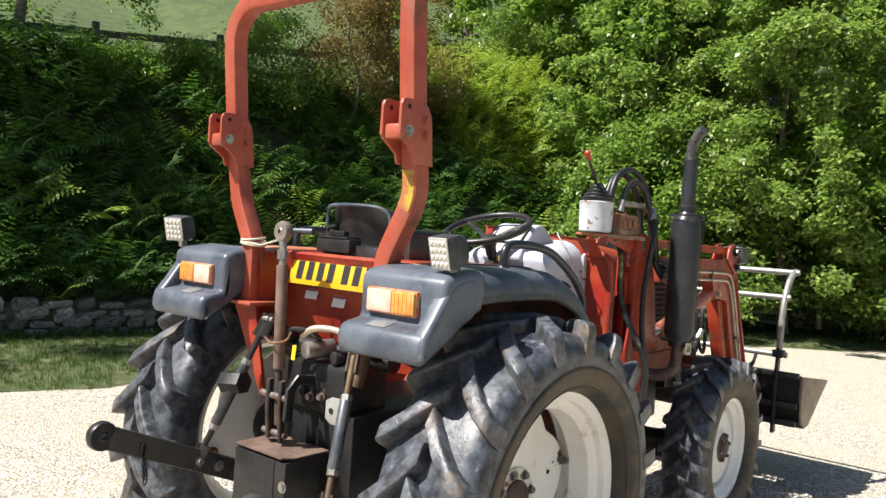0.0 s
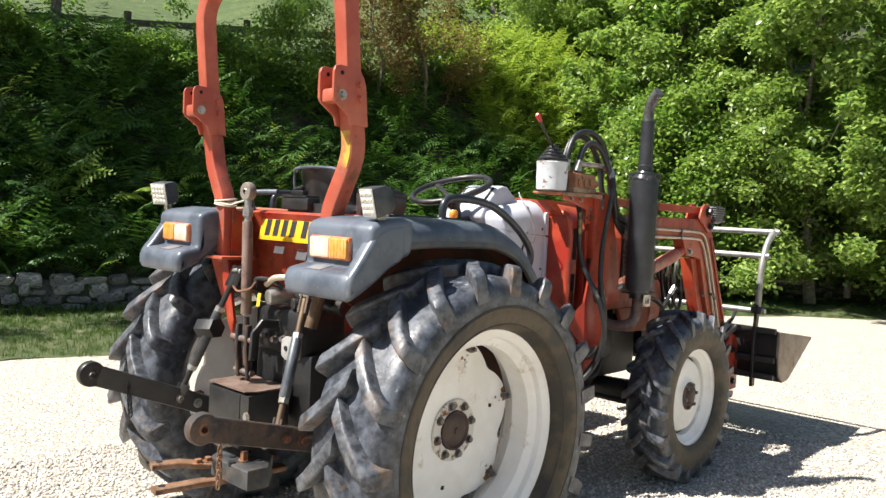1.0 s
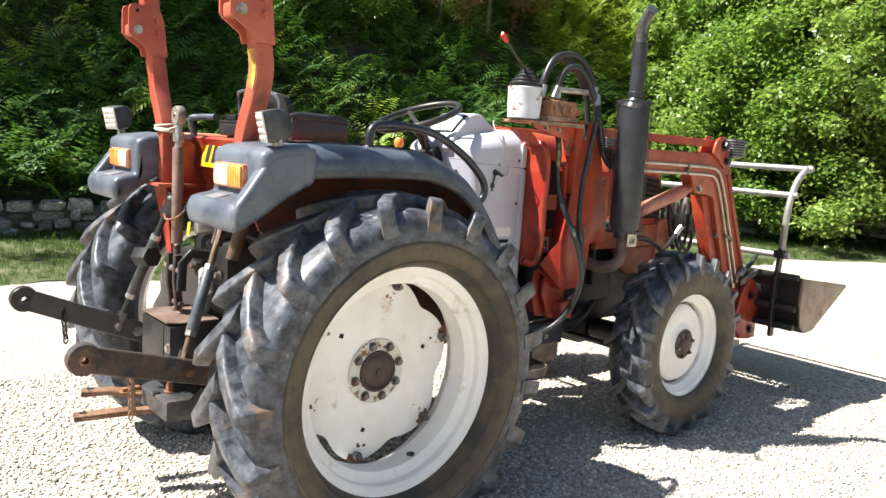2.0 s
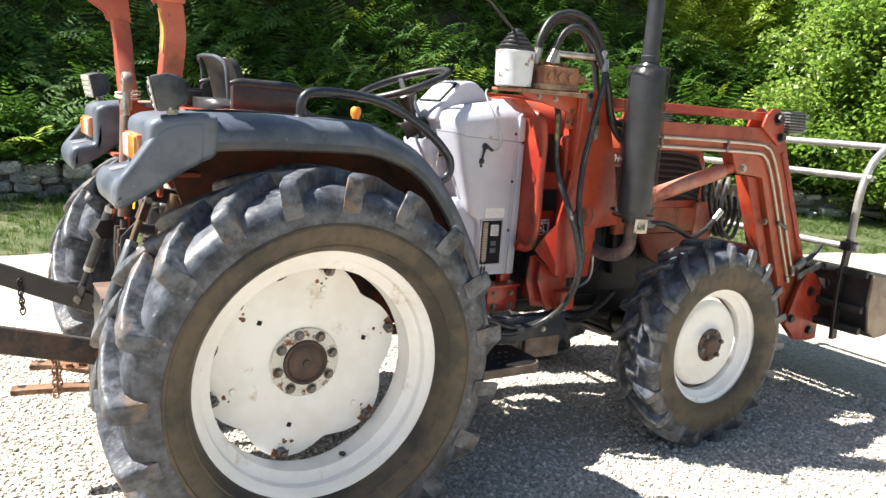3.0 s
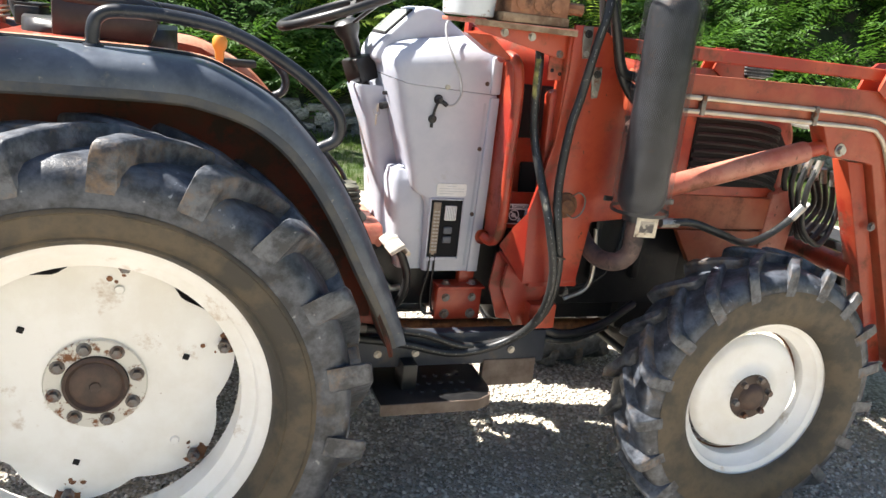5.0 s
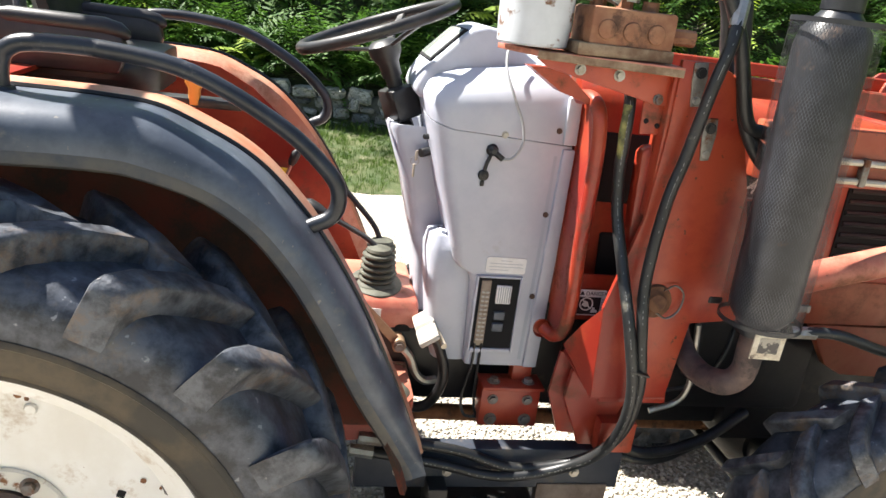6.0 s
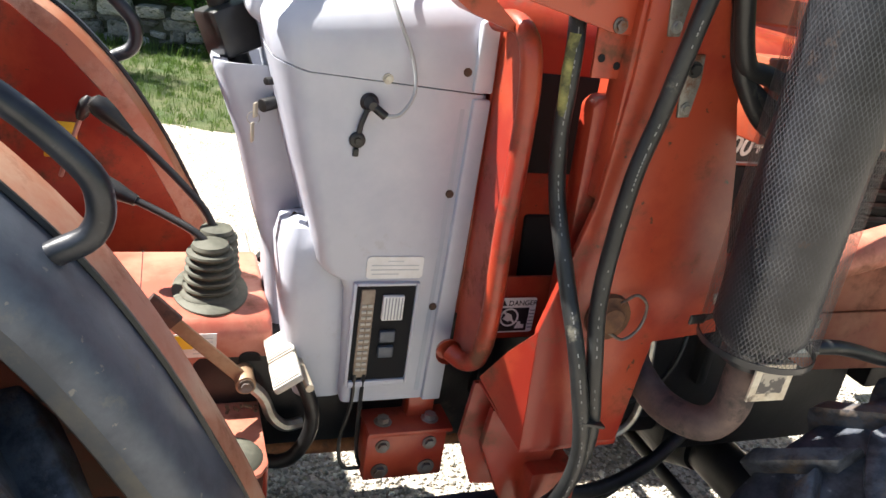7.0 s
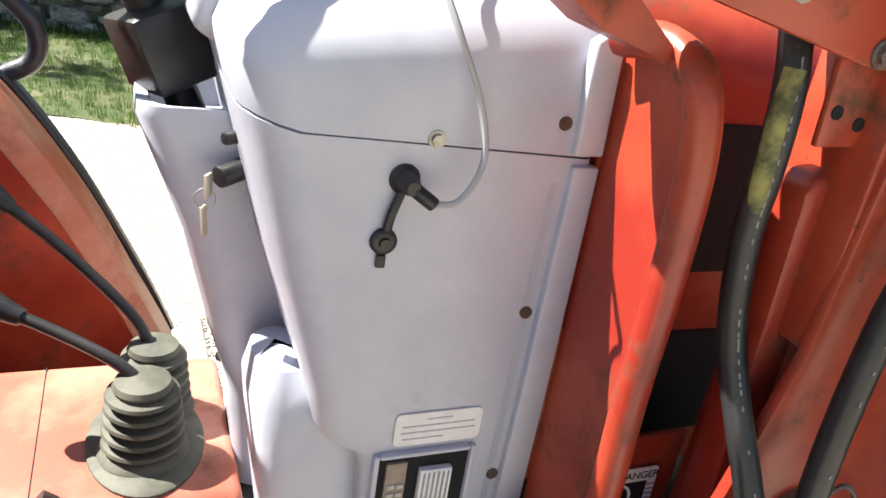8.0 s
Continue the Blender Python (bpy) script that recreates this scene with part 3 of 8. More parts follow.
def fender(s):
    tip = lambda k: max(0.0, (k - 0.72) / 0.28)
    def ease(k, a, b):
        u = min(max((k - a) / (b - a), 0), 1)
        return u * u * (3 - 2 * u)
    lift = lambda k: 0.020 * ease(k, 0.36, 0.50)
    drop = lambda k: 0.086 - 0.048 * ease(k, 0.32, 0.54) - 0.024 * ease(k, 0.72, 1.0)
    edge = lambda k: 0.742 - 0.056 * ease(k, 0.0, 0.3) - 0.02 * tip(k) - 0.095 * ease(k, 0.70, 1.0)
    def outer(k):
        hi, lo, e = lift(k) + 0.013, -drop(k), edge(k)
        top = [(0.545, hi)] + [(0.570 + (e - 0.570) * math.sin(radians(a)) ** 0.80, lo + (hi - lo) * math.cos(radians(a)) ** 0.58) for a in (0, 8, 18, 30, 42, 54, 66, 76, 84)] + [(e, lo)]
        return top + [(y - 0.010, h - 0.012) for y, h in top[::-1]]
    f = part("fender", strip(FENDER_LINE, outer, s), M_PLASTIC, tractor, "weathered dark grey plastic mudguard over the rear wheel")
    def crown(k):
        o = 0.556 - 0.05 * tip(k)
        top = [(0.395, -0.010), (0.42, 0.012 + lift(k)), (0.48, 0.019 + lift(k)), (o, 0.010 + lift(k) - 0.02 * tip(k))]
        return top + [(y, h - 0.012) for y, h in top[::-1]]
    part("crown_strip", strip(FENDER_LINE, crown, s), M_CROWN, f, "bleached orange-red sheet along the top of the mudguard")
    def bead(k):
        return [(0.545 + 0.006 * math.cos(a), 0.015 + lift(k) - 0.012 * tip(k) + 0.006 * math.sin(a)) for a in (0, 1.05, 2.1, 3.14, 4.2, 5.25)]
    part("edge_bead", strip(FENDER_LINE, bead, s), M_BLACK, f)
    def lip(k):
        e, lo = edge(k), -drop(k)
        return [(e - 0.004, lo + 0.022), (e + 0.0018, lo + 0.012), (e + 0.001, lo - 0.006), (e - 0.011, lo - 0.013), (e - 0.013, lo - 0.004)]
    part("lower_lip", strip(FENDER_LINE, lip, s), M_DUSTLIP, f, "dusty brown lower lip of the mudguard")
    if s > 0:
        stk = part("sticker", box((0.452, 0.3905, 1.105), (0.068, 0.002, 0.085), (0, 3, 0), b=0.0006), M_YELLOWSTK, f, "yellow and white warning sticker")
        part("sticker_half", box((0.470, 0.3890, 1.078), (0.030, 0.0012, 0.030), (0, 3, 0)), M_LABEL, stk)
        for q in range(3):
            part("print_line", box((0.444, 0.3890, 1.133 - 0.012 * q), (0.036, 0.001, 0.003), (0, 3, 0)), M_GREYINK, stk)
        lb = part("sticker", box((0.6185, 0.50, 1.150), (0.075, 0.042, 0.002), (0, 57, 0), b=0.0006), M_PALEYELLOW, f, "faded pale yellow sticker")
        part("print_line", box((0.620, 0.50, 1.151), (0.055, 0.020, 0.002), (0, 57, 0)), M_YELLOWSTK, lb)
    # inner wall of the mudguard
    wall = [(-0.37, 1.455), (-0.1, 1.462), (0.17, 1.456), (0.27, 1.442), (0.37, 1.390), (0.46, 1.310), (0.55, 1.207), (0.63, 1.08), (0.70, 0.945), (0.775, 0.78), (0.775, 0.70), (0.45, 0.70), (0.28, 0.86), (0.05, 0.98), (-0.17, 1.06), (-0.345, 1.15), (-0.385, 1.26), (-0.39, 1.40)]
    part("inner_wall", mirror(prism(wall, 0.392, 0.402), s), M_RED, f, "red sheet-metal inner wall of the mudguard")
    # second sheet on the wheel side, darkened for the shade behind the tyre
    part("wheel_side", mirror(prism(wall, 0.4025, 0.406), s), mat_under, f, "dirty dark red wheel side of the mudguard wall, shade painted in")
    # skirt under the crown, between the inner wall and the plastic
    def skirt(k):
        t = tip(k)
        return [(0.40, -0.018), (0.60, -0.016), (0.64 - 0.02 * t, -0.024), (0.635 - 0.02 * t, -0.034), (0.595, -0.026), (0.40, -0.026)]
    part("under_sheet", strip(FENDER_LINE, skirt, s), mat_under, f, "rusty dark red underside of the mudguard, shade painted in")
    # lamp pod at the rear end
    pod = [(-0.32, 1.474), (-0.45, 1.468), (-0.498, 1.455), (-0.519, 1.428), (-0.519, 1.318), (-0.533, 1.300), (-0.598, 1.284), (-0.617, 1.245), (-0.608, 1.200), (-0.588, 1.194), (-0.50, 1.243), (-0.44, 1.285), (-0.37, 1.330), (-0.32, 1.356)]
    pod_ob = part("lamp_pod", mirror(pillow(pod, 0.380, 0.748, 0.024), s), M_PLASTIC, f, "grey plastic lamp housing with a drooping lip", smooth=38)
    flank = [(-0.36, 1.452), (-0.44, 1.450), (-0.492, 1.426), (-0.530, 1.376), (-0.568, 1.322), (-0.604, 1.275), (-0.612, 1.235), (-0.600, 1.203), (-0.50, 1.250), (-0.43, 1.298), (-0.36, 1.340)]
    part("pod_flank", mirror(pillow(flank, 0.690, 0.751, 0.018), s), M_PLASTIC, pod_ob, smooth=38)
    yl = 0.538 if s < 0 else 0.56
    part("lamp_frame", box((-0.5235, yl * s, 1.362), (0.022, 0.216, 0.082), (0, -1, 0), b=0.006), M_LAMPRIM, pod_ob, "bleached indicator housing")
    part("pale_lens", box((-0.533, (yl - 0.050) * s, 1.362), (0.016, 0.108, 0.072), (0, -1, 0), b=0.006), M_PALELENS, pod_ob, "bleached pink-white lamp lens")
    part("amber_lens", box((-0.534, (yl + 0.056) * s, 1.362), (0.018, 0.096, 0.072), (0, -1, 0), b=0.006), M_AMBER, pod_ob, "bright orange lamp lens")
    for q in range(5):
        part("lens_rib", box((-0.5435, (yl + 0.022 + 0.017 * q) * s, 1.362), (0.002, 0.004, 0.062), (0, -1, 0), b=0.0008), M_AMBER, pod_ob)
    sticker = box((-0.568, 0.53 * s, 1.2935), (0.055, 0.085, 0.002), (0, -14, 0))
    part("reflector_patch", sticker, mat_scuff, pod_ob, "pale worn reflector patch")
    return f


M_PALEYELLOW = mat("faded_yellow_sticker", (0.62, 0.55, 0.28), 0.5, tint=(0.55, 0.46, 0.22), scale=30, bump=0.03)
M_CROWN = mat("sun_bleached_orange_paint", (0.46, 0.150, 0.075), 0.45, tint=(0.55, 0.33, 0.22), scale=4, dirt=(0.30, 0.11, 0.06), dirt_scale=9, dirt_at=0.60, dirt_soft=0.18, bump=0.1, fleck=(0.20, 0.10, 0.06), fleck_scale=40, fleck_at=0.70)
# Rust and dirt, with the shade under the mudguard put into the colour
mat_under = mat("rusty_shaded_underside", (0.15, 0.030, 0.015), 0.8, tint=(0.085, 0.035, 0.02), scale=7, dirt=(0.05, 0.03, 0.02), dirt_scale=6, dirt_at=0.55)
mat_scuff = mat("scuffed_patch", (0.20, 0.21, 0.22), 0.35, tint=(0.12, 0.13, 0.14), scale=20)
fenders = {s: fender(s) for s in (-1, 1)}


def work_light(c, rz, ry, s):
    """A square LED lamp on a bracket on the mudguard."""
    m = pose(*c, 0, ry, rz)
    bm = box((0.012, 0, 0), (0.058, 0.104, 0.104), b=0.008)
    back = loft([[(x, u, v) for u, v in rrect(w, w, 0.012, 2)] for x, w in ((0.036, 0.100), (0.052, 0.090), (0.068, 0.066), (0.072, 0.050))])
    merge(bm, back)
    for k in range(4):
        merge(bm, box((0.050, -0.03 + 0.02 * k, 0), (0.026, 0.005, 0.086)))
    bm.transform(m)
    lamp = part("work_light", bm, M_LAMPBODY, fenders[s], "square grey LED work light")
    rim = box((-0.020, 0, 0), (0.006, 0.100, 0.100), b=0.004)
    rim.transform(m)
    part("lens", rim, M_LED, lamp, "pale dotted LED lens")
    for i in range(4):
        for j in range(4):
            d = lathe([(0.0, -0.004), (0.006, -0.003), (0.0095, 0.002)], (0, 0, 0), "x", 10)
            d.transform(Matrix.Translation((-0.0235, -0.033 + 0.022 * i, -0.033 + 0.022 * j)))
            d.transform(m)
            part("led_cup", d, mat_cup, lamp)
    foot = box((0.02, 0, -0.066), (0.03, 0.024, 0.034), b=0.004)
    merge(foot, box((0.02, 0, -0.05), (0.008, 0.110, 0.008)))
    foot.transform(m)
    part("bracket", foot, M_STEEL, lamp)


M_LAMPBODY = mat("cast_lamp_body", (0.032, 0.035, 0.038), 0.5, 0.3, tint=(0.068, 0.072, 0.076), scale=12, bump=0.2)
mat_cup = mat("led_cup", (0.70, 0.68, 0.60), 0.25, 0.2, tint=(0.55, 0.53, 0.46), scale=60)
work_light((-0.475, -0.695, 1.530), -16, -13, -1)
work_light((-0.478, 0.805, 1.534), 12, -13, 1)

# ---- roll bar ----
M_LICHEN = mat("yellow_lichen", (0.42, 0.30, 0.035), 0.9, tint=(0.38, 0.13, 0.05), scale=18, amt=0.7, bump=0.5)


def rollbar():
    side = curve([(-0.392, 0.372, 1.24), (-0.392, 0.372, 1.44), (-0.392, 0.386, 1.51), (-0.393, 0.425, 1.585), (-0.394, 0.465, 1.66), (-0.395, 0.484, 1.73), (-0.408, 0.486, 1.82), (-0.424, 0.485, 1.92)], 3) + [Vector((-0.458, 0.485, 2.26))]
    side = [tuple(v) for v in side]
    corner = [(-0.460, 0.485 - 0.14 * (1 - math.cos(a)), 2.31 + 0.14 * math.sin(a)) for a in [radians(10 * k) for k in range(0, 10)]]
    pts = side + corner
    full = pts + [(x, -y, z) for x, y, z in pts[::-1]]
    bm = sweep(full, rrect(0.068, 0.068, 0.009, 2), up=(1, 0, 0))
    bar = part("roll_bar", bm, M_BAR, tractor, "faded red folding roll bar of square tube")
    for s in (-1, 1):
        for k, dy in enumerate((-0.040, 0.040)):
            pl = [(-0.368, 1.806), (-0.384, 1.950), (-0.394, 1.978), (-0.41, 2.0), (-0.44, 2.012), (-0.512, 2.012), (-0.528, 2.006), (-0.535, 1.990), (-0.535, 1.895), (-0.525, 1.880), (-0.497, 1.862), (-0.462, 1.838), (-0.452, 1.806)]
            part("hinge_plate", prism(pl, 0.485 * s + dy - 0.006, 0.485 * s + dy + 0.006, bev=0.002), M_BAR, bar, "red hinge plate of the roll bar")
            o = -1 if dy < 0 else 1
            for x, z in ((-0.495, 1.908), (-0.415, 1.953), (-0.410, 1.902)):
                part("hinge_bolt", bolt((x, 0.485 * s + dy + 0.006 * o, z), (0, o, 0), 0.013, 0.012), M_STEEL if x < -0.45 else M_BAR, bar)
            part("hinge_hole", cyl((-0.500, 0.485 * s + dy - 0.0075, 1.985), (-0.500, 0.485 * s + dy + 0.0075, 1.985), 0.008, 10), M_SEAM, bar)
        part("hinge_block", box((-0.500, 0.485 * s, 1.905), (0.055, 0.070, 0.05), b=0.01), M_BAR, bar)
        # foot flange and tapering gusset
        part("foot_flange", box((-0.38, 0.36 * s, 1.262), (0.17, 0.16, 0.014), b=0.004), M_BAR, bar)
        gus = [(0.435, 1.256), (0.30, 1.256), (0.21, 0.92), (0.222, 0.90), (0.24, 0.92)] if s > 0 else [(0.435, 1.256), (0.37, 1.256), (0.37, 1.20), (0.39, 1.18), (0.42, 1.19)]
        part("gusset", mirror(prism(gus, -0.425, -0.412, axis="x"), s), M_RED, bar, "red tapering gusset plate")
        part("post_cheek", prism([(-0.39, 1.256), (-0.29, 1.256), (-0.29, 1.44), (-0.35, 1.47), (-0.39, 1.47)], 0.328 * s - 0.006, 0.328 * s + 0.006), M_RED, bar)
    lichen = sweep([tuple(Vector(p) + Vector((-0.0345, 0, 0))) for p in [(x, -y, z) for x, y, z in side] if 1.655 < p[2] < 1.815], rrect(0.052, 0.0015), up=(1, 0, 0))
    part("lichen_patch", lichen, M_LICHEN, bar, "yellow-green lichen on the post")
    # cord wound round one post
    for k in range(3):
        z = 1.545 + 0.011 * k
        loop = [(-0.392 + 0.047 * math.cos(a) * (1 + 0.05 * math.sin(3 * a)), 0.378 + 0.047 * math.sin(a), z - 0.05 + 0.006 * math.sin(a + k)) for a in [2 * math.pi * i / 16 for i in range(16)]]
        part("cord", tube(loop, 0.0045, 6, closed=True), M_CORD, bar, "pale cord tied round the post")
    part("cord", tube([(-0.44, 0.34, 1.50), (-0.42, 0.30, 1.495), (-0.42, 0.27, 1.50), (-0.40, 0.21, 1.52)], 0.004, 6, 4), M_CORD, bar)
    return bar


rollbar()

# ---- rear panel with the yellow plate ----
def rear_panel():
    p = part("rear_panel", prism([(-0.265, 1.478), (-0.275, 1.468), (-0.262, 1.44), (-0.15, 1.05), (-0.14, 1.05), (-0.250, 1.445), (-0.05, 1.470), (-0.05, 1.480)], -0.392, 0.392), M_RED, tractor, "red sheet-metal panel below the seat")
    lean = math.degrees(math.atan2(0.112, 0.39))
    mid = Vector((-0.2695, 0.02, 1.402))
    plate = box(mid, (0.004, 0.52, 0.111), (0, lean - 3, 0), b=0.0015)
    pl = part("number_plate", plate, M_YELLOW, p, "yellow rear number plate with dark characters")
    back = box(mid + Vector((0.006, 0, 0)), (0.006, 0.535, 0.120), (0, lean - 3, 0), b=0.002)
    part("plate_backing", back, M_BLACK, p)
    y = 0.245
    turn = pose(*mid, 0, lean - 3, 0)
    for k in range(7):
        if k == 4:
            y -= 0.022
        bar = box((0, 0, 0), (0.0016, 0.036, 0.074), b=0.0)
        bar.transform(turn @ Matrix.Translation((-0.0026, y - 0.025 - 0.02, 0.002)))
        part("plate_bar", bar, M_INK, pl)
        y -= 0.061
    for y, z, h in ((0.19, 1.315, 0.055), (0.03, 1.300, 0.06)):
        x = -0.262 + (1.44 - z) * 0.287 - 0.003
        stick = part("sticker", box((x, y, z), (0.0016, 0.072, h), (0, lean, 0)), M_LABEL, p, "small white sticker")
        for k in range(4):
            part("print_line", box((x - 0.0012 + (k - 1.5) * 0.003, y, z - (k - 1.5) * 0.011), (0.001, 0.05, 0.003), (0, lean, 0)), M_GREYINK, stick)
    return p


rear_panel()

# ---- seat ----
# Side vinyl: the brown tone stands for a reflection on the black seat
M_SEATSIDE = mat("brown_reflection_vinyl", (0.030, 0.022, 0.021), 0.38, tint=(0.055, 0.042, 0.040), scale=8, bump=0.12, bump_scale=140)


def seat():
    base = loft([[(x, y, 1.43 + dz) for x, y in [( -0.02 + 0.21 * u, 0.215 * v * w) for u, v in rrect(2, 2, 0.5, 4)]] for dz, w in ((0, 0.85), (0.03, 1.0), (0.065, 1.0), (0.085, 0.9), (0.09, 0.6))])
    st = part("seat", base, M_VINYL, tractor, "black vinyl tractor seat")
    rows = []
    for h, d, w in ((1.48, -0.085, 0.178), (1.53, -0.092, 0.182), (1.58, -0.103, 0.182), (1.625, -0.118, 0.180), (1.655, -0.130, 0.174), (1.668, -0.138, 0.160), (1.674, -0.146, 0.140)):
        shell = [(d + 0.055 * u * u, 0.060 + w * u, h - 0.004 * u ** 4) for u in np.linspace(-1, 1, 13)]
        rows.append(shell + [(x - 0.026, 0.06 + (y - 0.06) * 0.97, z + 0.003) for x, y, z in shell[::-1]])
    back = part("backrest", loft(rows), M_VINYL, st, "low square black backrest")
    piping = [(-0.112, -0.118, 1.50), (-0.122, -0.122, 1.60), (-0.128, -0.115, 1.645), (-0.150, -0.080, 1.672), (-0.166, 0.0, 1.678), (-0.170, 0.06, 1.679), (-0.166, 0.12, 1.678), (-0.150, 0.200, 1.672), (-0.128, 0.235, 1.645), (-0.122, 0.242, 1.60), (-0.112, 0.238, 1.50)]
    part("piping", tube(piping, 0.0075, 8, 4), M_PLASTIC, back, "worn grey edge piping")
    for s in (-1, 1):
        arm = sweep([(-0.14, 0.225 * s, 1.578), (-0.125, 0.225 * s, 1.578), (-0.10, 0.225 * s, 1.578), (0.09, 0.225 * s, 1.574), (0.12, 0.225 * s, 1.568), (0.137, 0.225 * s, 1.560), (0.142, 0.225 * s, 1.556)], ring(1.0, 16), scales=[0.006, 0.015, 0.021, 0.022, 0.020, 0.013, 0.005])
        part("arm_rest", arm, M_VINYL, st, "round black arm rest")
        part("arm_panel", mirror(prism([(-0.135, 1.475), (-0.135, 1.575), (-0.10, 1.582), (0.09, 1.578), (0.128, 1.560), (0.138, 1.525), (0.12, 1.475)], 0.203, 0.243, bev=0.010), s), M_SEATSIDE, st, "black side panel of the seat, brown reflection painted in")
    part("seat_pedestal", box((-0.02, 0, 1.42), (0.32, 0.34, 0.06), b=0.01), M_BLACK, st)
    # battery box behind the backrest
    bx = part("junction_box", box((-0.225, 0.055, 1.515), (0.07, 0.19, 0.055), b=0.008), M_BLACK, st, "small black box behind the seat")
    part("box_lid", box((-0.225, 0.055, 1.546), (0.075, 0.17, 0.01), b=0.003), M_BLACK, bx)
    part("lid_clip", box((-0.25, 0.03, 1.562), (0.03, 0.085, 0.022), b=0.004), M_ENGINE, bx)
    part("grab_rail", tube([(-0.30, 0.30, 1.475), (-0.32, 0.30, 1.545), (-0.30, 0.26, 1.558), (-0.27, 0.16, 1.562)], 0.013, 10, 5), M_PLASTIC, st)
    return st


seat()

# ---- hand rails, levers on the mudguards ----
M_RAIL = mat("dark_coated_rail", (0.011, 0.013, 0.018), 0.36, tint=(0.024, 0.028, 0.037), scale=10, dirt=(0.10, 0.10, 0.10), dirt_scale=16, dirt_at=0.66)


def rail(s):
    y = 0.585 * s
    pts = [(0.0, y, 1.47), (0.0, y, 1.52), (0.015, y, 1.552), (0.06, y, 1.566), (0.19, y, 1.564), (0.33, y, 1.538), (0.49, y, 1.455), (0.585, y, 1.372), (0.606, y, 1.325), (0.595, y, 1.285), (0.555, y, 1.262), (0.535, y, 1.245)]
    part("hand_rail", tube(pts, 0.0165, 12, 5, up=(0, 1, 0)), M_RAIL, fenders[s], "dark plastic-coated grab rail")
    for x, z in ((0.0, 1.474), (0.53, 1.235)):
        part("rail_foot", lathe([(0.0, 0.012), (0.022, 0.012), (0.028, 0.0)], (x, y, z), "z", 16), M_RAIL, fenders[s])


for s in (-1, 1):
    rail(s)
knob = part("lever_knob", lathe([(0.0, 0.045), (0.014, 0.044), (0.020, 0.034), (0.020, 0.016), (0.013, 0.002), (0.012, -0.03)], (0.30, -0.372, 1.478), "z", 20), M_ORKNOB, tractor, "orange plastic lever knob")
part("quadrant", box((0.30, -0.355, 1.452), (0.20, 0.05, 0.02), b=0.005), M_BLACK, tractor)

# ---- steering wheel ----
def steering():
    c, tilt = Vector((0.705, 0.02, 1.632)), 21.5
    m = pose(*c, 0, -tilt, 0)
    n = 40
    rim = [(0.208 * math.cos(2 * math.pi * i / n), 0.208 * math.sin(2 * math.pi * i / n), 0) for i in range(n)]
    bm = sweep(rim, ring(0.0155, 10), closed=True)
    bm.transform(m)
    w = part("steering_wheel", bm, M_VINYL, tractor, "black three-spoke steering wheel")
    for k in range(3):
        a = radians(65 + 120 * k)
        sp = sweep([(0.03 * math.cos(a), 0.03 * math.sin(a), -0.055), (0.09 * math.cos(a), 0.09 * math.sin(a), -0.035), (0.2 * math.cos(a), 0.2 * math.sin(a), -0.002)], rrect(0.024, 0.010, 0.003, 1))
        sp.transform(m)
        part("spoke", sp, M_VINYL, w)
    hub = lathe([(0.0, -0.035), (0.030, -0.038), (0.046, -0.05), (0.042, -0.075), (0.028, -0.10), (0.026, -0.135)], (0, 0, 0), "z", 24)
    hub.transform(m)
    part("hub", hub, M_VINYL, w)
    col = cyl((0, 0, -0.12), (0, 0, -0.42), 0.021, 12)
    col.transform(m)
    part("steering_column", col, M_BLACK, w)
    sw = box((0.0, -0.015, -0.205), (0.075, 0.10, 0.085), (0, 0, 20), b=0.008)
    sw.transform(m)
    part("switch_block", sw, M_BLACK, w, "black indicator switch block on the column")
    st = cyl((0.0, 0.03, -0.20), (-0.02, 0.15, -0.185), 0.006, 8)
    st.transform(m)
    part("switch_stalk", st, M_BLACK, w)


steering()

# ---- grey dashboard cowl ----
def rr_ring(x0, x1, w, z, r=0.035, k=4, tiltx=0.0):
    """A plan ring, round towards the seat and nearly square towards the bonnet."""
    out, cx = [], (x0 + x1) / 2
    for px, py, a, q in ((x1, w, 0, 0.010), (x0, w, 90, r), (x0, -w, 180, r), (x1, -w, 270, 0.010)):
        sx, sy = (-1 if px == x1 else 1), (-1 if py > 0 else 1)
        for i in range(k + 1):
            t = radians(a + 90 * i / k)
            x, y = px + sx * q + q * math.cos(t), py + sy * q + q * math.sin(t)
            out.append((x, y, z + tiltx * (x - cx)))
    return out


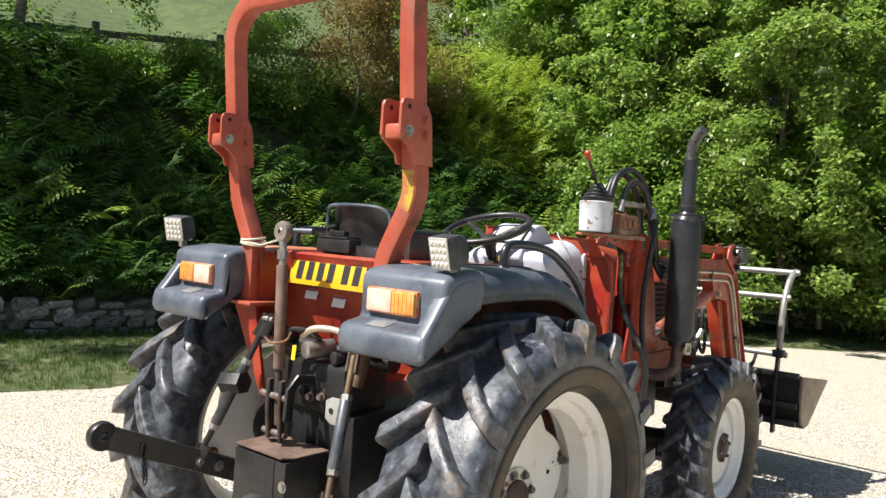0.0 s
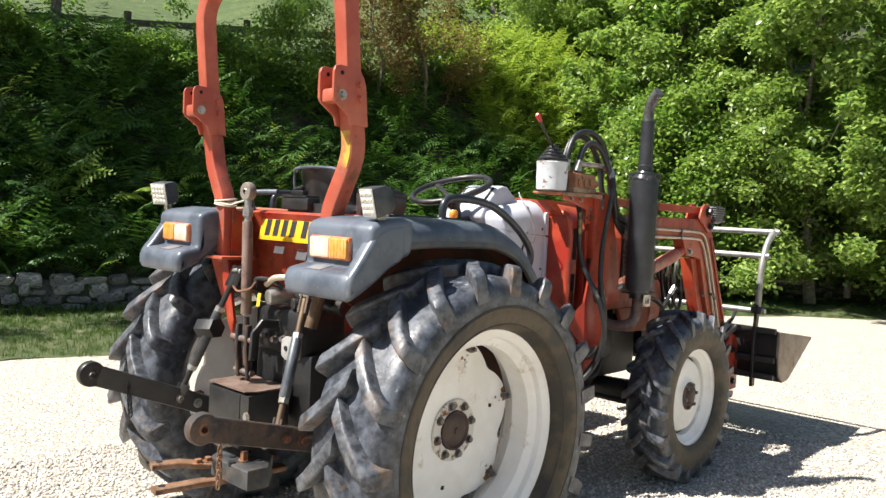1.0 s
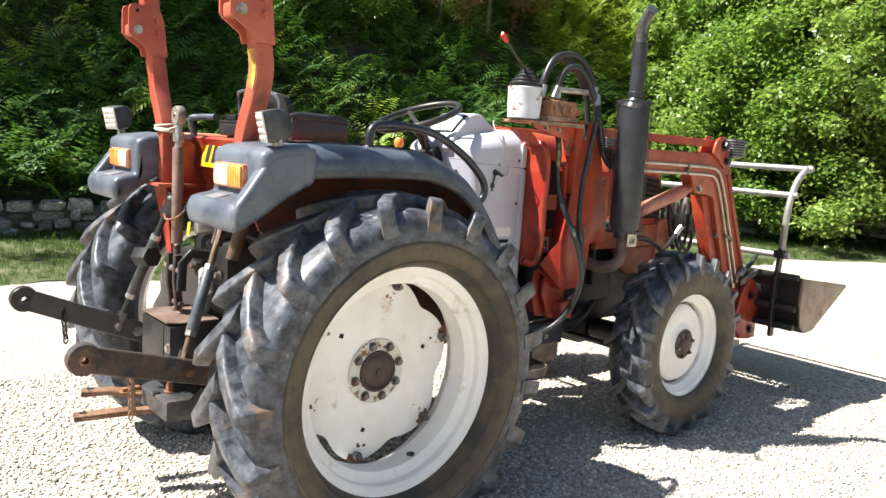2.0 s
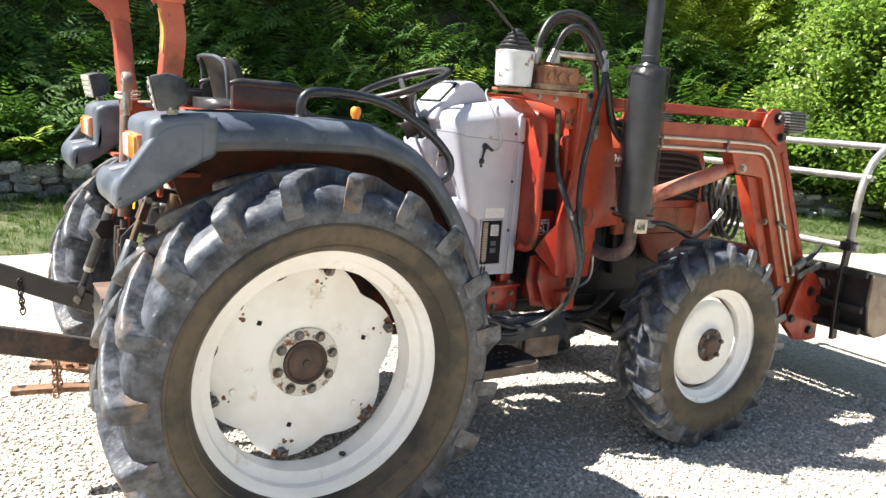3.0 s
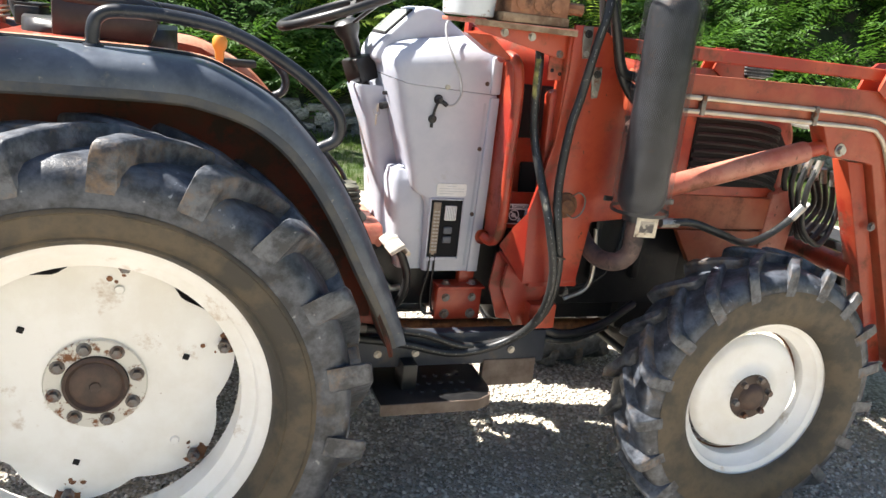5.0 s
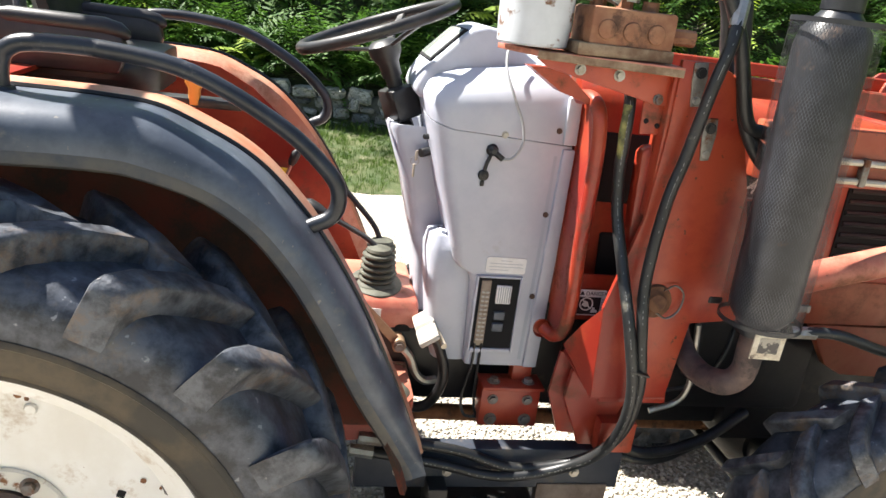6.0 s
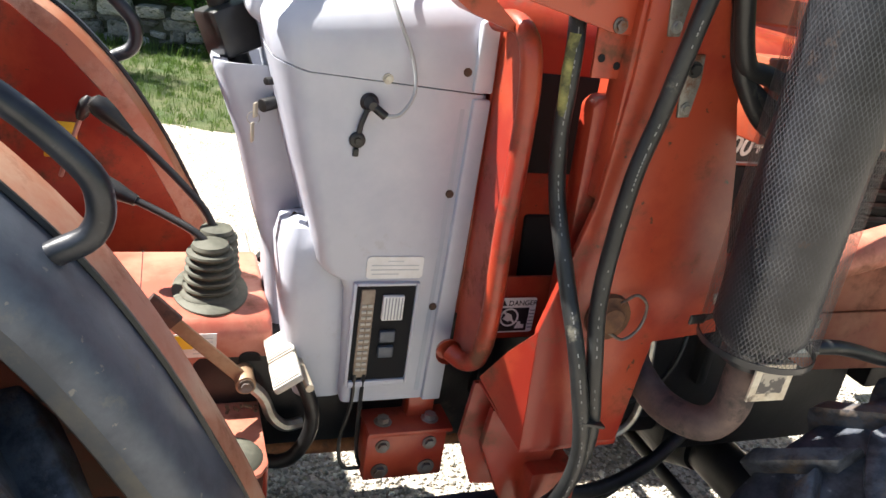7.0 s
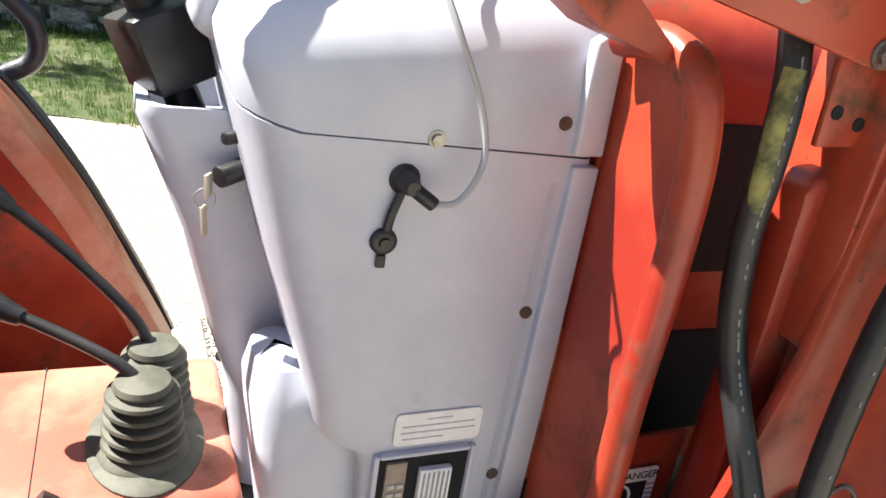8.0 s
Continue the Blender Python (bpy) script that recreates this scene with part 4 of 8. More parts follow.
def cowl():
    def sag(ring_pts, k=1.0):
        """The joint between the mouldings climbs towards the seat."""
        return [(x, y, z + k * 0.030 * (max(0.0, 1.03 - x) / 0.20) ** 2) for x, y, z in ring_pts]
    body = loft([rr_ring(0.990, 1.185, 0.255, 0.800, 0.012), rr_ring(0.988, 1.185, 0.256, 0.83, 0.014), rr_ring(0.980, 1.187, 0.256, 1.035, 0.016), rr_ring(0.970, 1.187, 0.256, 1.058, 0.016), rr_ring(0.938, 1.187, 0.256, 1.075, 0.022), rr_ring(0.926, 1.188, 0.256, 1.092, 0.026),
                 rr_ring(0.914, 1.188, 0.256, 1.14, 0.030), rr_ring(0.872, 1.190, 0.256, 1.28, 0.040), sag(rr_ring(0.832, 1.190, 0.257, 1.408, 0.050))])
    c = part("dashboard_cowl", body, M_COWL, tractor, "light grey moulded plastic dashboard cowl")
    part("joint", loft([sag(rr_ring(0.836, 1.188, 0.2545, 1.4055, 0.052)), sag(rr_ring(0.836, 1.188, 0.2545, 1.4125, 0.052))]), M_SEAM, c)
    top = loft([sag(rr_ring(0.832, 1.188, 0.2575, 1.4105, 0.055)), sag(rr_ring(0.822, 1.186, 0.257, 1.46, 0.06), 0.6), rr_ring(0.820, 1.182, 0.250, 1.505, 0.07, tiltx=0.05), rr_ring(0.830, 1.178, 0.228, 1.538, 0.08, tiltx=0.10),
                rr_ring(0.85, 1.174, 0.19, 1.562, 0.09, tiltx=0.14), rr_ring(0.87, 1.170, 0.15, 1.575, 0.10, tiltx=0.15)])
    part("upper_cowl", top, M_COWL, c, "upper moulding of the grey cowl")
    # instrument binnacle, its glass leaning towards the seat
    out = [(0.800, 1.485), (0.802, 1.512), (0.826, 1.556), (0.925, 1.655), (0.965, 1.668), (1.012, 1.660), (1.065, 1.618), (1.13, 1.578), (1.165, 1.548), (1.165, 1.49), (0.84, 1.46)]
    part("binnacle", prism(out, -0.118, 0.118, bev=0.022, seg=3), M_COWL, c, "raised grey instrument binnacle")
    lean = -45.0
    gm = (0.876, 0.0, 1.610)
    part("gauge_frame", box((gm[0] + 0.002, 0, gm[2] - 0.002), (0.124, 0.192, 0.014), (0, lean, 0), b=0.006), M_SEAM, c)
    part("gauge_glass", box(gm, (0.112, 0.172, 0.014), (0, lean, 0), b=0.008), M_GLASS, c, "dusty instrument glass")
    # column shroud towards the seat
    sh = loft([[(x, y, z) for x, y in [(cx + u, v) for u, v in rrect(lx, 2 * w, 0.03, 4)]] for cx, lx, w, z in
               ((0.93, 0.12, 0.075, 0.845), (0.925, 0.13, 0.08, 1.02), (0.905, 0.15, 0.082, 1.12), (0.882, 0.165, 0.088, 1.25), (0.833, 0.165, 0.095, 1.385), (0.832, 0.160, 0.092, 1.398), (0.832, 0.135, 0.078, 1.396), (0.835, 0.125, 0.070, 1.36))])
    part("column_shroud", sh, M_COWL, c, "grey steering column shroud")
    for s in (-1, 1):
        low = loft([[(x + u, y * s + v, z) for u, v in rrect(lx, w, 0.03, 4)] for x, lx, y, w, z in
                    ((0.955, 0.10, 0.165, 0.13, 0.80), (0.945, 0.12, 0.165, 0.14, 0.90), (0.935, 0.13, 0.16, 0.14, 1.02), (0.925, 0.125, 0.155, 0.13, 1.10), (0.92, 0.10, 0.15, 0.10, 1.138), (0.92, 0.05, 0.15, 0.05, 1.148))])
        part("knee_bulge", low, M_COWL, c, "rounded grey moulding at the pedals")
        # proud strip along the rear edge, with its screws
        ed = [(1.150, 0.80), (1.188, 0.80), (1.193, 1.10), (1.194, 1.402), (1.163, 1.402), (1.158, 1.10)]
        part("edge_strip", mirror(prism(ed, 0.250, 0.266, bev=0.004), s), M_COWL, c)
        ed2 = [(1.160, 1.413), (1.194, 1.413), (1.191, 1.520), (1.176, 1.540), (1.158, 1.528)]
        part("edge_strip", mirror(prism(ed2, 0.250, 0.267, bev=0.004), s), M_COWL, c)
        for z in (1.005, 1.23, 1.445):
            part("screw", bolt((1.147, 0.2565 * s, z), (0, s, 0), 0.0050, 0.003), mat_screw, c)
        part("groove", mirror(prism([(1.134, 0.82), (1.143, 0.82), (1.150, 1.12), (1.152, 1.395), (1.144, 1.395), (1.142, 1.12)], 0.2545, 0.2568), s), mat_groove, c)
    # fuse box: a proud frame round a black panel painted as the recess's shade
    y = -0.256
    fx0, fx1, fz0, fz1 = 0.997, 1.108, 0.852, 1.052
    fr = bm_new()
    for (a, b, p, q) in ((fx0 - 0.007, fx0, fz0 - 0.009, fz1 + 0.006), (fx1, fx1 + 0.007, fz0 - 0.009, fz1 + 0.006), (fx0, fx1, fz1, fz1 + 0.006), (fx0, fx1, fz0 - 0.014, fz0)):
        merge(fr, box(((a + b) / 2, y - 0.003, (p + q) / 2), (b - a, 0.012, q - p), b=0.0028))
    fb = part("fuse_box", fr, M_COWL, c, "open fuse box in a grey frame")
    part("recess", box(((fx0 + fx1) / 2, y - 0.0015, (fz0 + fz1) / 2), (fx1 - fx0, 0.003, fz1 - fz0)), M_SEAM, fb, "black panel standing for the shaded recess")
    part("fuse_rail", box((fx0 + 0.022, y - 0.004, 0.952), (0.026, 0.006, 0.185), b=0.002), mat_fuse, fb, "brown fuse strip")
    for k in range(12):
        for u in (-0.0055, 0.0055):
            part("fuse", box((fx0 + 0.022 + u, y - 0.0078, 0.878 + 0.0122 * k), (0.0085, 0.003, 0.0058), b=0.0008), M_PALEFUSE, fb)
    part("fuse_lid", box((fx0 + 0.070, y - 0.007, 1.008), (0.040, 0.010, 0.050), b=0.002), M_LABEL, fb, "white ribbed fuse cover")
    for k in range(6):
        part("rib", box((fx0 + 0.055 + 0.006 * k, y - 0.0124, 1.008), (0.002, 0.002, 0.044)), M_GREYINK, fb)
    for z in (0.948, 0.915):
        part("relay", box((fx0 + 0.066, y - 0.007, z), (0.030, 0.010, 0.024), b=0.003), M_PLASTIC, fb)
    for dx, dx2 in ((0.012, 0.0), (0.03, 0.035)):
        part("wire", tube([(fx0 + dx, y - 0.006, 0.866), (fx0 + dx, y - 0.004, 0.80), (fx0 + dx2, y + 0.01, 0.70), (fx0 + dx2 + 0.01, y + 0.0, 0.648), (fx0 + dx2 + 0.05, y, 0.640), (1.12 + dx2, y + 0.01, 0.628)], 0.004, 6, 4), M_HOSE, fb)
    # sticker over it
    st = part("sticker", prism([(1.064 + u, 1.087 + v) for u, v in rrect(0.106, 0.043, 0.007, 3)], y - 0.003, y - 0.0008), M_LABEL, c, "white warning sticker with small grey print")
    for k, (w, dx) in enumerate(((0.03, 0.0), (0.088, 0.0), (0.09, 0.0), (0.05, -0.018))):
        part("print_line", box((1.064 + dx, y - 0.0034, 1.100 - 0.0085 * k), (w, 0.001, 0.0016)), M_PALEPRINT, st)
    # trailer plug with its cap and lead
    pl = part("plug", lathe([(0.0, -0.030), (0.0065, -0.030), (0.0095, -0.022), (0.011, -0.007), (0.0155, -0.003), (0.0155, 0.0)], (0.985, y, 1.384), "y", 18), M_BLACK, c, "black rubber socket with a hanging cap")
    part("plug_body", cyl((0.985, y - 0.022, 1.384), (1.008, y - 0.03, 1.368), 0.0072, 10, 0.002), M_BLACK, pl)
    part("cap_strap", tube([(0.982, y - 0.006, 1.372), (0.974, y - 0.008, 1.35), (0.972, y - 0.006, 1.334)], 0.0045, 6, 3), M_BLACK, pl)
    part("cap", lathe([(0.0, -0.009), (0.005, -0.009), (0.006, -0.006), (0.011, -0.006), (0.0135, -0.004), (0.014, 0.0)], (0.971, y - 0.001, 1.320), "y", 18), M_BLACK, pl)
    part("cap_tab", box((0.970, y - 0.003, 1.299), (0.010, 0.006, 0.014), b=0.002), M_BLACK, pl)
    part("lead", tube([(1.006, y - 0.03, 1.369), (1.03, y - 0.034, 1.375), (1.052, y - 0.026, 1.41), (1.046, y - 0.016, 1.46), (1.018, y - 0.01, 1.52), (1.0, y + 0.02, 1.575), (1.005, y + 0.055, 1.618), (1.03, y + 0.08, 1.635)], 0.0035, 8, 6), M_GREYCABLE, c, "grey cable looping down to the socket")
    part("screw", bolt((1.012, y - 0.001, 1.424), (0, -1, 0), 0.006, 0.006), M_STEEL, c)
    # ignition key and choke on the shroud
    kx, kz = 0.835, 1.335
    ig = part("ignition_switch", cyl((kx + 0.03, -0.10, kz + 0.005), (kx - 0.005, -0.125, kz), 0.012, 14, 0.002), M_BLACK, c, "ignition switch with a key")
    part("key", box((kx - 0.016, -0.132, kz - 0.006), (0.004, 0.016, 0.026), (0, 0, -30), b=0.002), M_BRASS, ig)
    part("key_tag", box((kx - 0.02, -0.134, kz - 0.045), (0.004, 0.012, 0.036), (4, 0, -30), b=0.002), M_BRASS, ig)
    part("key_ring", lathe([(0.010, 0.0), (0.0115, 0.001), (0.0115, -0.001)], (kx - 0.019, -0.133, kz - 0.02), "y", 18, close=True), M_STEEL, ig)
    kn = part("pull_knob", cyl((kx + 0.035, -0.112, kz + 0.045), (kx - 0.002, -0.135, kz + 0.045), 0.007, 10, 0.002), M_BLACK, c)
    part("throttle_rod", tube([(0.885, 0.12, 1.005), (0.871, 0.125, 1.023), (0.862, 0.125, 1.085)], 0.004, 6), M_STEEL, c)
    part("throttle_grip", cyl((0.861, 0.125, 1.078), (0.854, 0.125, 1.138), 0.011, 10, 0.003), M_BLACK, c)
    # hinge bracket under the front corner
    fo = part("cowl_foot", box((1.155, -0.235, 0.775), (0.055, 0.04, 0.055), b=0.004), M_RED, c, "red foot bracket of the cowl")
    return c


# Cowl groove: the channel's shade is painted as a bluer, darker strip
mat_groove = mat("shaded_groove", (0.38, 0.41, 0.47), 0.5)
mat_screw = mat("rusty_dark_screw", (0.045, 0.026, 0.018), 0.7, tint=(0.09, 0.05, 0.03), scale=60)
mat_fuse = mat("brown_bakelite", (0.22, 0.16, 0.11), 0.5, tint=(0.30, 0.24, 0.18), scale=40)
M_PALEPRINT = mat("pale_print", (0.50, 0.52, 0.54), 0.5, bump=0)
M_PALEFUSE = mat("pale_fuse", (0.45, 0.42, 0.37), 0.5)
M_GREYCABLE = mat("grey_cable", (0.34, 0.35, 0.36), 0.5)
cowl()

# ---- transmission tunnel, gear levers, pedals, foot plates ----
def tunnel():
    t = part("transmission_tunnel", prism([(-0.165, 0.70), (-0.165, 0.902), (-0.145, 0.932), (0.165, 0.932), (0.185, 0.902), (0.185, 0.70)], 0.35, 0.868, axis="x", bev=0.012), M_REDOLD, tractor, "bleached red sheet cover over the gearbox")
    part("joint", prism([(-0.1656, 0.70), (-0.1656, 0.9023), (-0.1453, 0.9325), (0.1653, 0.9325), (0.1856, 0.9023), (0.1856, 0.70)], 0.627, 0.6295, axis="x", bev=0.012), M_SEAM, t)
    b = (0.755, 0.005)
    base = loft([[(0.758 + (0.073 - g) * math.cos(a), -0.028 + (0.112 - g) * math.sin(a), 0.932 + h) for a in np.linspace(0, 2 * math.pi, 33)[:-1]] for g, h in ((0, 0), (0, 0.004), (0.006, 0.008), (0.03, 0.010))])
    bp = part("boot_base", base, M_BOOT, t, "oval olive-black rubber base of the lever boots")
    prof = [(0.056, 0.004), (0.050, 0.012)]
    for k in range(5):
        z = 0.014 + 0.017 * k
        r = 0.046 - 0.0016 * k
        prof += [(r, z), (r + 0.0055, z + 0.006), (r + 0.004, z + 0.010), (r - 0.006, z + 0.013)]
    prof += [(0.036, 0.101), (0.033, 0.108), (0.012, 0.114), (0.0, 0.116)]
    for dx, dy, k in ((0.0, -0.06, 1.0), (0.016, 0.030, 0.95)):
        part("gear_boot", lathe([(r * k, h * k) for r, h in prof], (b[0] + dx, b[1] + dy, 0.938), "z", 32), M_BOOT, t, "ribbed olive-black rubber gear lever boot")
    def lever(pts, r=0.008):
        lv = part("gear_lever", tube(pts, r, 10, 5), M_BLACK, t, "black gear lever with a worn knob")
        p, q = Vector(pts[-1]), Vector(pts[-2])
        d = (p - q).normalized()
        part("knob", sweep([p - d * 0.025, p - d * 0.005, p + d * 0.02, p + d * 0.048, p + d * 0.062, p + d * 0.067], ring(1.0, 14), scales=[0.011, 0.014, 0.0195, 0.0215, 0.015, 0.004]), M_BLACK, lv)
    lever([(0.768, 0.038, 1.035), (0.74, 0.05, 1.085), (0.66, 0.085, 1.165), (0.59, 0.10, 1.228)])
    lever([(0.755, -0.055, 1.040), (0.72, -0.035, 1.065), (0.66, -0.005, 1.09), (0.60, 0.02, 1.112)])
    sl = part("side_lever", tube([(0.452, 0.36, 1.03), (0.472, 0.34, 1.093), (0.502, 0.34, 1.18)], 0.0055, 8), M_PALEROD, t, "thin pinkish lever beside the seat")
    part("knob", sweep([(0.498, 0.34, 1.168), (0.502, 0.34, 1.18), (0.512, 0.34, 1.206), (0.518, 0.34, 1.22)], ring(1.0, 12), scales=[0.008, 0.014, 0.015, 0.006]), M_BLACK, sl)
    # sticker on the side
    st = part("sticker", box((0.724, -0.1665, 0.886), (0.080, 0.0016, 0.050), b=0.0006), M_LABEL, t, "white and yellow sticker")
    part("sticker_half", box((0.705, -0.168, 0.894), (0.034, 0.001, 0.028), b=0.0004), M_YELLOWSTK, st)
    for k in range(5):
        part("print_line", box((0.740, -0.168, 0.902 - 0.008 * k), (0.036, 0.001, 0.0018)), M_PALEPRINT, st)
    part("notch", prism([(0.826 + u, 0.836 + v) for u, v in rrect(0.042, 0.062, 0.014, 3)], -0.1685, -0.160), M_SEAM, t)
    # brake lever on its pivot
    br = part("parking_lever", sweep([(0.675, -0.20, 0.968), (0.81, -0.20, 0.832)], rrect(0.006, 0.026, 0.002, 1)), M_LEVER, t, "worn flat brake lever with a tape grip")
    part("grip", sweep([(0.645, -0.20, 1.0), (0.655, -0.20, 0.992), (0.69, -0.20, 0.954)], rrect(0.014, 0.034, 0.004, 2)), M_TAPE, br, "dark peeling tape grip")
    part("pivot", cyl((0.815, -0.165, 0.828), (0.815, -0.222, 0.828), 0.019, 18, 0.002), M_LEVER, br)
    part("pivot_nut", bolt((0.815, -0.222, 0.828), (0, -1, 0), 0.010, 0.008), M_HUBBOLT, br)
    part("link", tube([(0.82, -0.20, 0.822), (0.85, -0.205, 0.79), (0.868, -0.205, 0.745), (0.895, -0.205, 0.72), (0.93, -0.2, 0.722)], 0.012, 8, 4), M_STEEL, br)
    # foot plates either side
    for s in (-1, 1):
        fp = part("foot_plate", mirror(prism([(0.45, 0.155), (0.845, 0.155), (0.845, 0.36), (0.83, 0.385), (0.80, 0.398), (0.45, 0.398)], 0.747, 0.757, axis="z", bev=0.003), s), M_REDOLD, tractor, "worn red foot plate")
        part("front_lip", mirror(box((0.841, 0.26, 0.705), (0.008, 0.20, 0.088), b=0.002), s), M_RED, fp)
        part("side_lip", mirror(prism([(0.45, 0.745), (0.80, 0.745), (0.80, 0.66), (0.55, 0.64)], 0.390, 0.398), s), M_RED, fp)
    # pedals
    for s in (-1, 1):
        arm = part("pedal_arm", tube([(0.885, 0.25 * s, 0.885), (0.912, 0.25 * s, 0.855), (0.938, 0.25 * s, 0.775), (0.928, 0.24 * s, 0.70), (0.885, 0.22 * s, 0.645), (0.78, 0.15 * s, 0.63)], 0.0145, 10, 5), M_BLACK, tractor, "black curved pedal arm")
        part("pad_link", cyl((0.905, 0.20 * s, 0.885), (0.915, 0.32 * s, 0.880), 0.008, 8), M_BRASS, arm)
        for k in range(2):
            pm = pose(0.876 if s < 0 else 0.835, (0.205 + 0.083 * k) * s, 0.898 - 0.003 * k, 0, -33, 0)
            pad = box((0, 0, 0), (0.056, 0.080, 0.016), b=0.005)
            pad.transform(pm)
            pd = part("pedal_pad", pad, M_PEDAL, arm, "pale worn ribbed pedal pad")
            for j in range(11):
                rib = box((0, -0.0345 + 0.0069 * j, 0.0088), (0.050, 0.0034, 0.003), b=0.001)
                rib.transform(pm)
                part("pad_rib", rib, M_PEDAL, arm)
    # dirt on the plate and a round rubber pad at its corner
    part("rubber_pad", lathe([(0.0, 0.012), (0.030, 0.011), (0.050, 0.006), (0.056, 0.0)], (0.782, -0.335, 0.757), "z", 24), M_BOOT, tractor, "round dusty black rubber pad on the foot plate")
    rd = random.Random(12)
    for k in range(26):
        part("dirt_crumb", box((0.72 + rd.uniform(-0.06, 0.12), -0.182 - abs(rd.gauss(0, 0.018)), 0.7585 + rd.uniform(0, 0.003)), (rd.uniform(0.004, 0.016), rd.uniform(0.003, 0.008), 0.004), (rd.uniform(-20, 20), 0, rd.uniform(0, 180)), b=0.001), M_DIRT, tractor)
    part("pedal", box((0.60, -0.30, 0.775), (0.055, 0.035, 0.012), (0, -25, 10), b=0.003), M_PEDAL, tractor, "small worn foot pedal")


M_DIRT = mat("dry_earth_crumb", (0.16, 0.10, 0.06), 0.95, tint=(0.28, 0.20, 0.13), scale=50)
M_PALEROD = mat("pale_pink_rod", (0.42, 0.22, 0.18), 0.4, 0.3, tint=(0.5, 0.32, 0.27), scale=20)
M_TAPE = mat("peeling_dark_tape", (0.035, 0.018, 0.016), 0.6, tint=(0.08, 0.04, 0.03), scale=40, bump=0.6, bump_scale=60)
tunnel()

# ---- bonnet ----
M_BOOM2 = mat("weathered_orange_rail", (0.31, 0.060, 0.026), 0.45, tint=(0.38, 0.11, 0.05), scale=5, dirt=(0.15, 0.06, 0.035), dirt_scale=6, dirt_at=0.58, dirt_soft=0.16, bump=0.12)


def bonnet():
    rings = []
    for x, w, z0, z1 in ((1.195, 0.255, 1.12, 1.598), (1.25, 0.262, 1.12, 1.602), (1.6, 0.268, 1.11, 1.575), (2.0, 0.270, 1.10, 1.535), (2.3, 0.262, 1.10, 1.495), (2.42, 0.245, 1.10, 1.46), (2.47, 0.22, 1.12, 1.42)):
        sec = [(w, z0), (w, z1 - 0.10), (w - 0.012, z1 - 0.055), (w - 0.045, z1 - 0.018), (w - 0.10, z1), (0, z1 + 0.012)]
        sec = sec + [(-y, z) for y, z in sec[-2::-1]]
        rings.append([(x, y, z) for y, z in sec])
    b = part("bonnet", loft(rings), M_RED, tractor, "red tractor bonnet with black side grilles")
    for s in (-1, 1):
        # black slabs painted as the shade inside the side openings, with ribs
        part("side_opening", mirror(prism([(1.262, 1.278), (1.47, 1.278), (1.47, 1.455), (1.258, 1.455)], 0.256, 0.272, bev=0.004), s), M_SEAM, b, "black slab standing for the shaded opening beside the engine")
        part("side_opening", mirror(prism([(1.306, 1.046), (1.47, 1.046), (1.47, 1.197), (1.297, 1.197)], 0.256, 0.272, bev=0.012), s), M_SEAM, b, "black slab standing for a shaded slotted opening")
        part("engine_side_panel", mirror(box((1.36, 0.255, 1.10), (0.33, 0.012, 0.22), b=0.003), s), M_RED, b, "red panel beside the engine")
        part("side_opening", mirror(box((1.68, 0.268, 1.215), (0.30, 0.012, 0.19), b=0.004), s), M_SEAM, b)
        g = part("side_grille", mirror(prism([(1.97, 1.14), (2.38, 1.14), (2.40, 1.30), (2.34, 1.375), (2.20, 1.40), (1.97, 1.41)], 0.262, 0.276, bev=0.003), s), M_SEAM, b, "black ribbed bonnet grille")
        for k in range(8):
            z = 1.165 + 0.031 * k
            part("grille_rib", mirror(tube([(1.975, 0.278, z + 0.012), (2.10, 0.281, z + 0.012), (2.25, 0.280, z + 0.004), (2.34, 0.277, z - 0.012), (2.385 - 0.006 * k, 0.272, z - 0.03)], 0.0075, 6, 3), s), M_BLACK, g)
        part("side_rail", mirror(prism([(1.80, 0.968), (2.46, 0.975), (2.46, 1.098), (1.80, 1.108)], 0.235, 0.275, bev=0.006), s), M_BOOM2, b, "red lower bonnet rail")
        part("nose_cheek", mirror(prism([(2.36, 0.86), (2.50, 0.88), (2.52, 1.08), (2.46, 1.14), (2.38, 1.12)], 0.20, 0.282, bev=0.012), s), M_REDOLD, b)
        name = part("name_badge", mirror(box((1.742, 0.2715, 1.349), (0.19, 0.004, 0.058), b=0.0015), s), M_INK, b, "black badge strip with white italic figures")
        part("badge_line", mirror(box((1.742, 0.2740, 1.3185), (0.19, 0.002, 0.003)), s), M_GREYINK, name)
        figures = bpy.data.curves.new("badge_figures", "FONT")
        figures.body, figures.size, figures.extrude, figures.align_x, figures.shear, figures.offset = "400+4", 0.056, 0.0004, "CENTER", 0.25, 0.0012
        me = bpy.data.meshes.new_from_object(bpy.data.objects.new("badge_curve", figures))
        me.materials.append(M_LABEL)
        fg = new("badge_figures", me)
        fg.matrix_world = pose(1.742, 0.2742 * s, 1.333, 90, 0, 0 if s < 0 else 180)
        fg.parent = name
    for s in (-1, 1):
        part("lower_guard", mirror(prism([(1.98, 0.966), (2.02, 0.90), (2.06, 0.84), (2.12, 0.81), (2.40, 0.80), (2.42, 0.966)], 0.235, 0.268, bev=0.006), s), M_BOOM2, b, "orange-red lower guard plate")
    nose = part("nose_grille", box((2.476, 0, 1.24), (0.02, 0.36, 0.26), b=0.006), M_SEAM, b, "dark front grille")
    for k in range(6):
        part("grille_rib", box((2.488, 0, 1.14 + 0.04 * k), (0.01, 0.36, 0.012), b=0.003), M_BLACK, nose)
    for y in (-0.13, 0.13):
        part("headlight", lathe([(0.0, 0.012), (0.04, 0.008), (0.045, 0.0)], (2.485, y, 1.36), "x", 20), M_LED, nose)
    return b


bonnet()
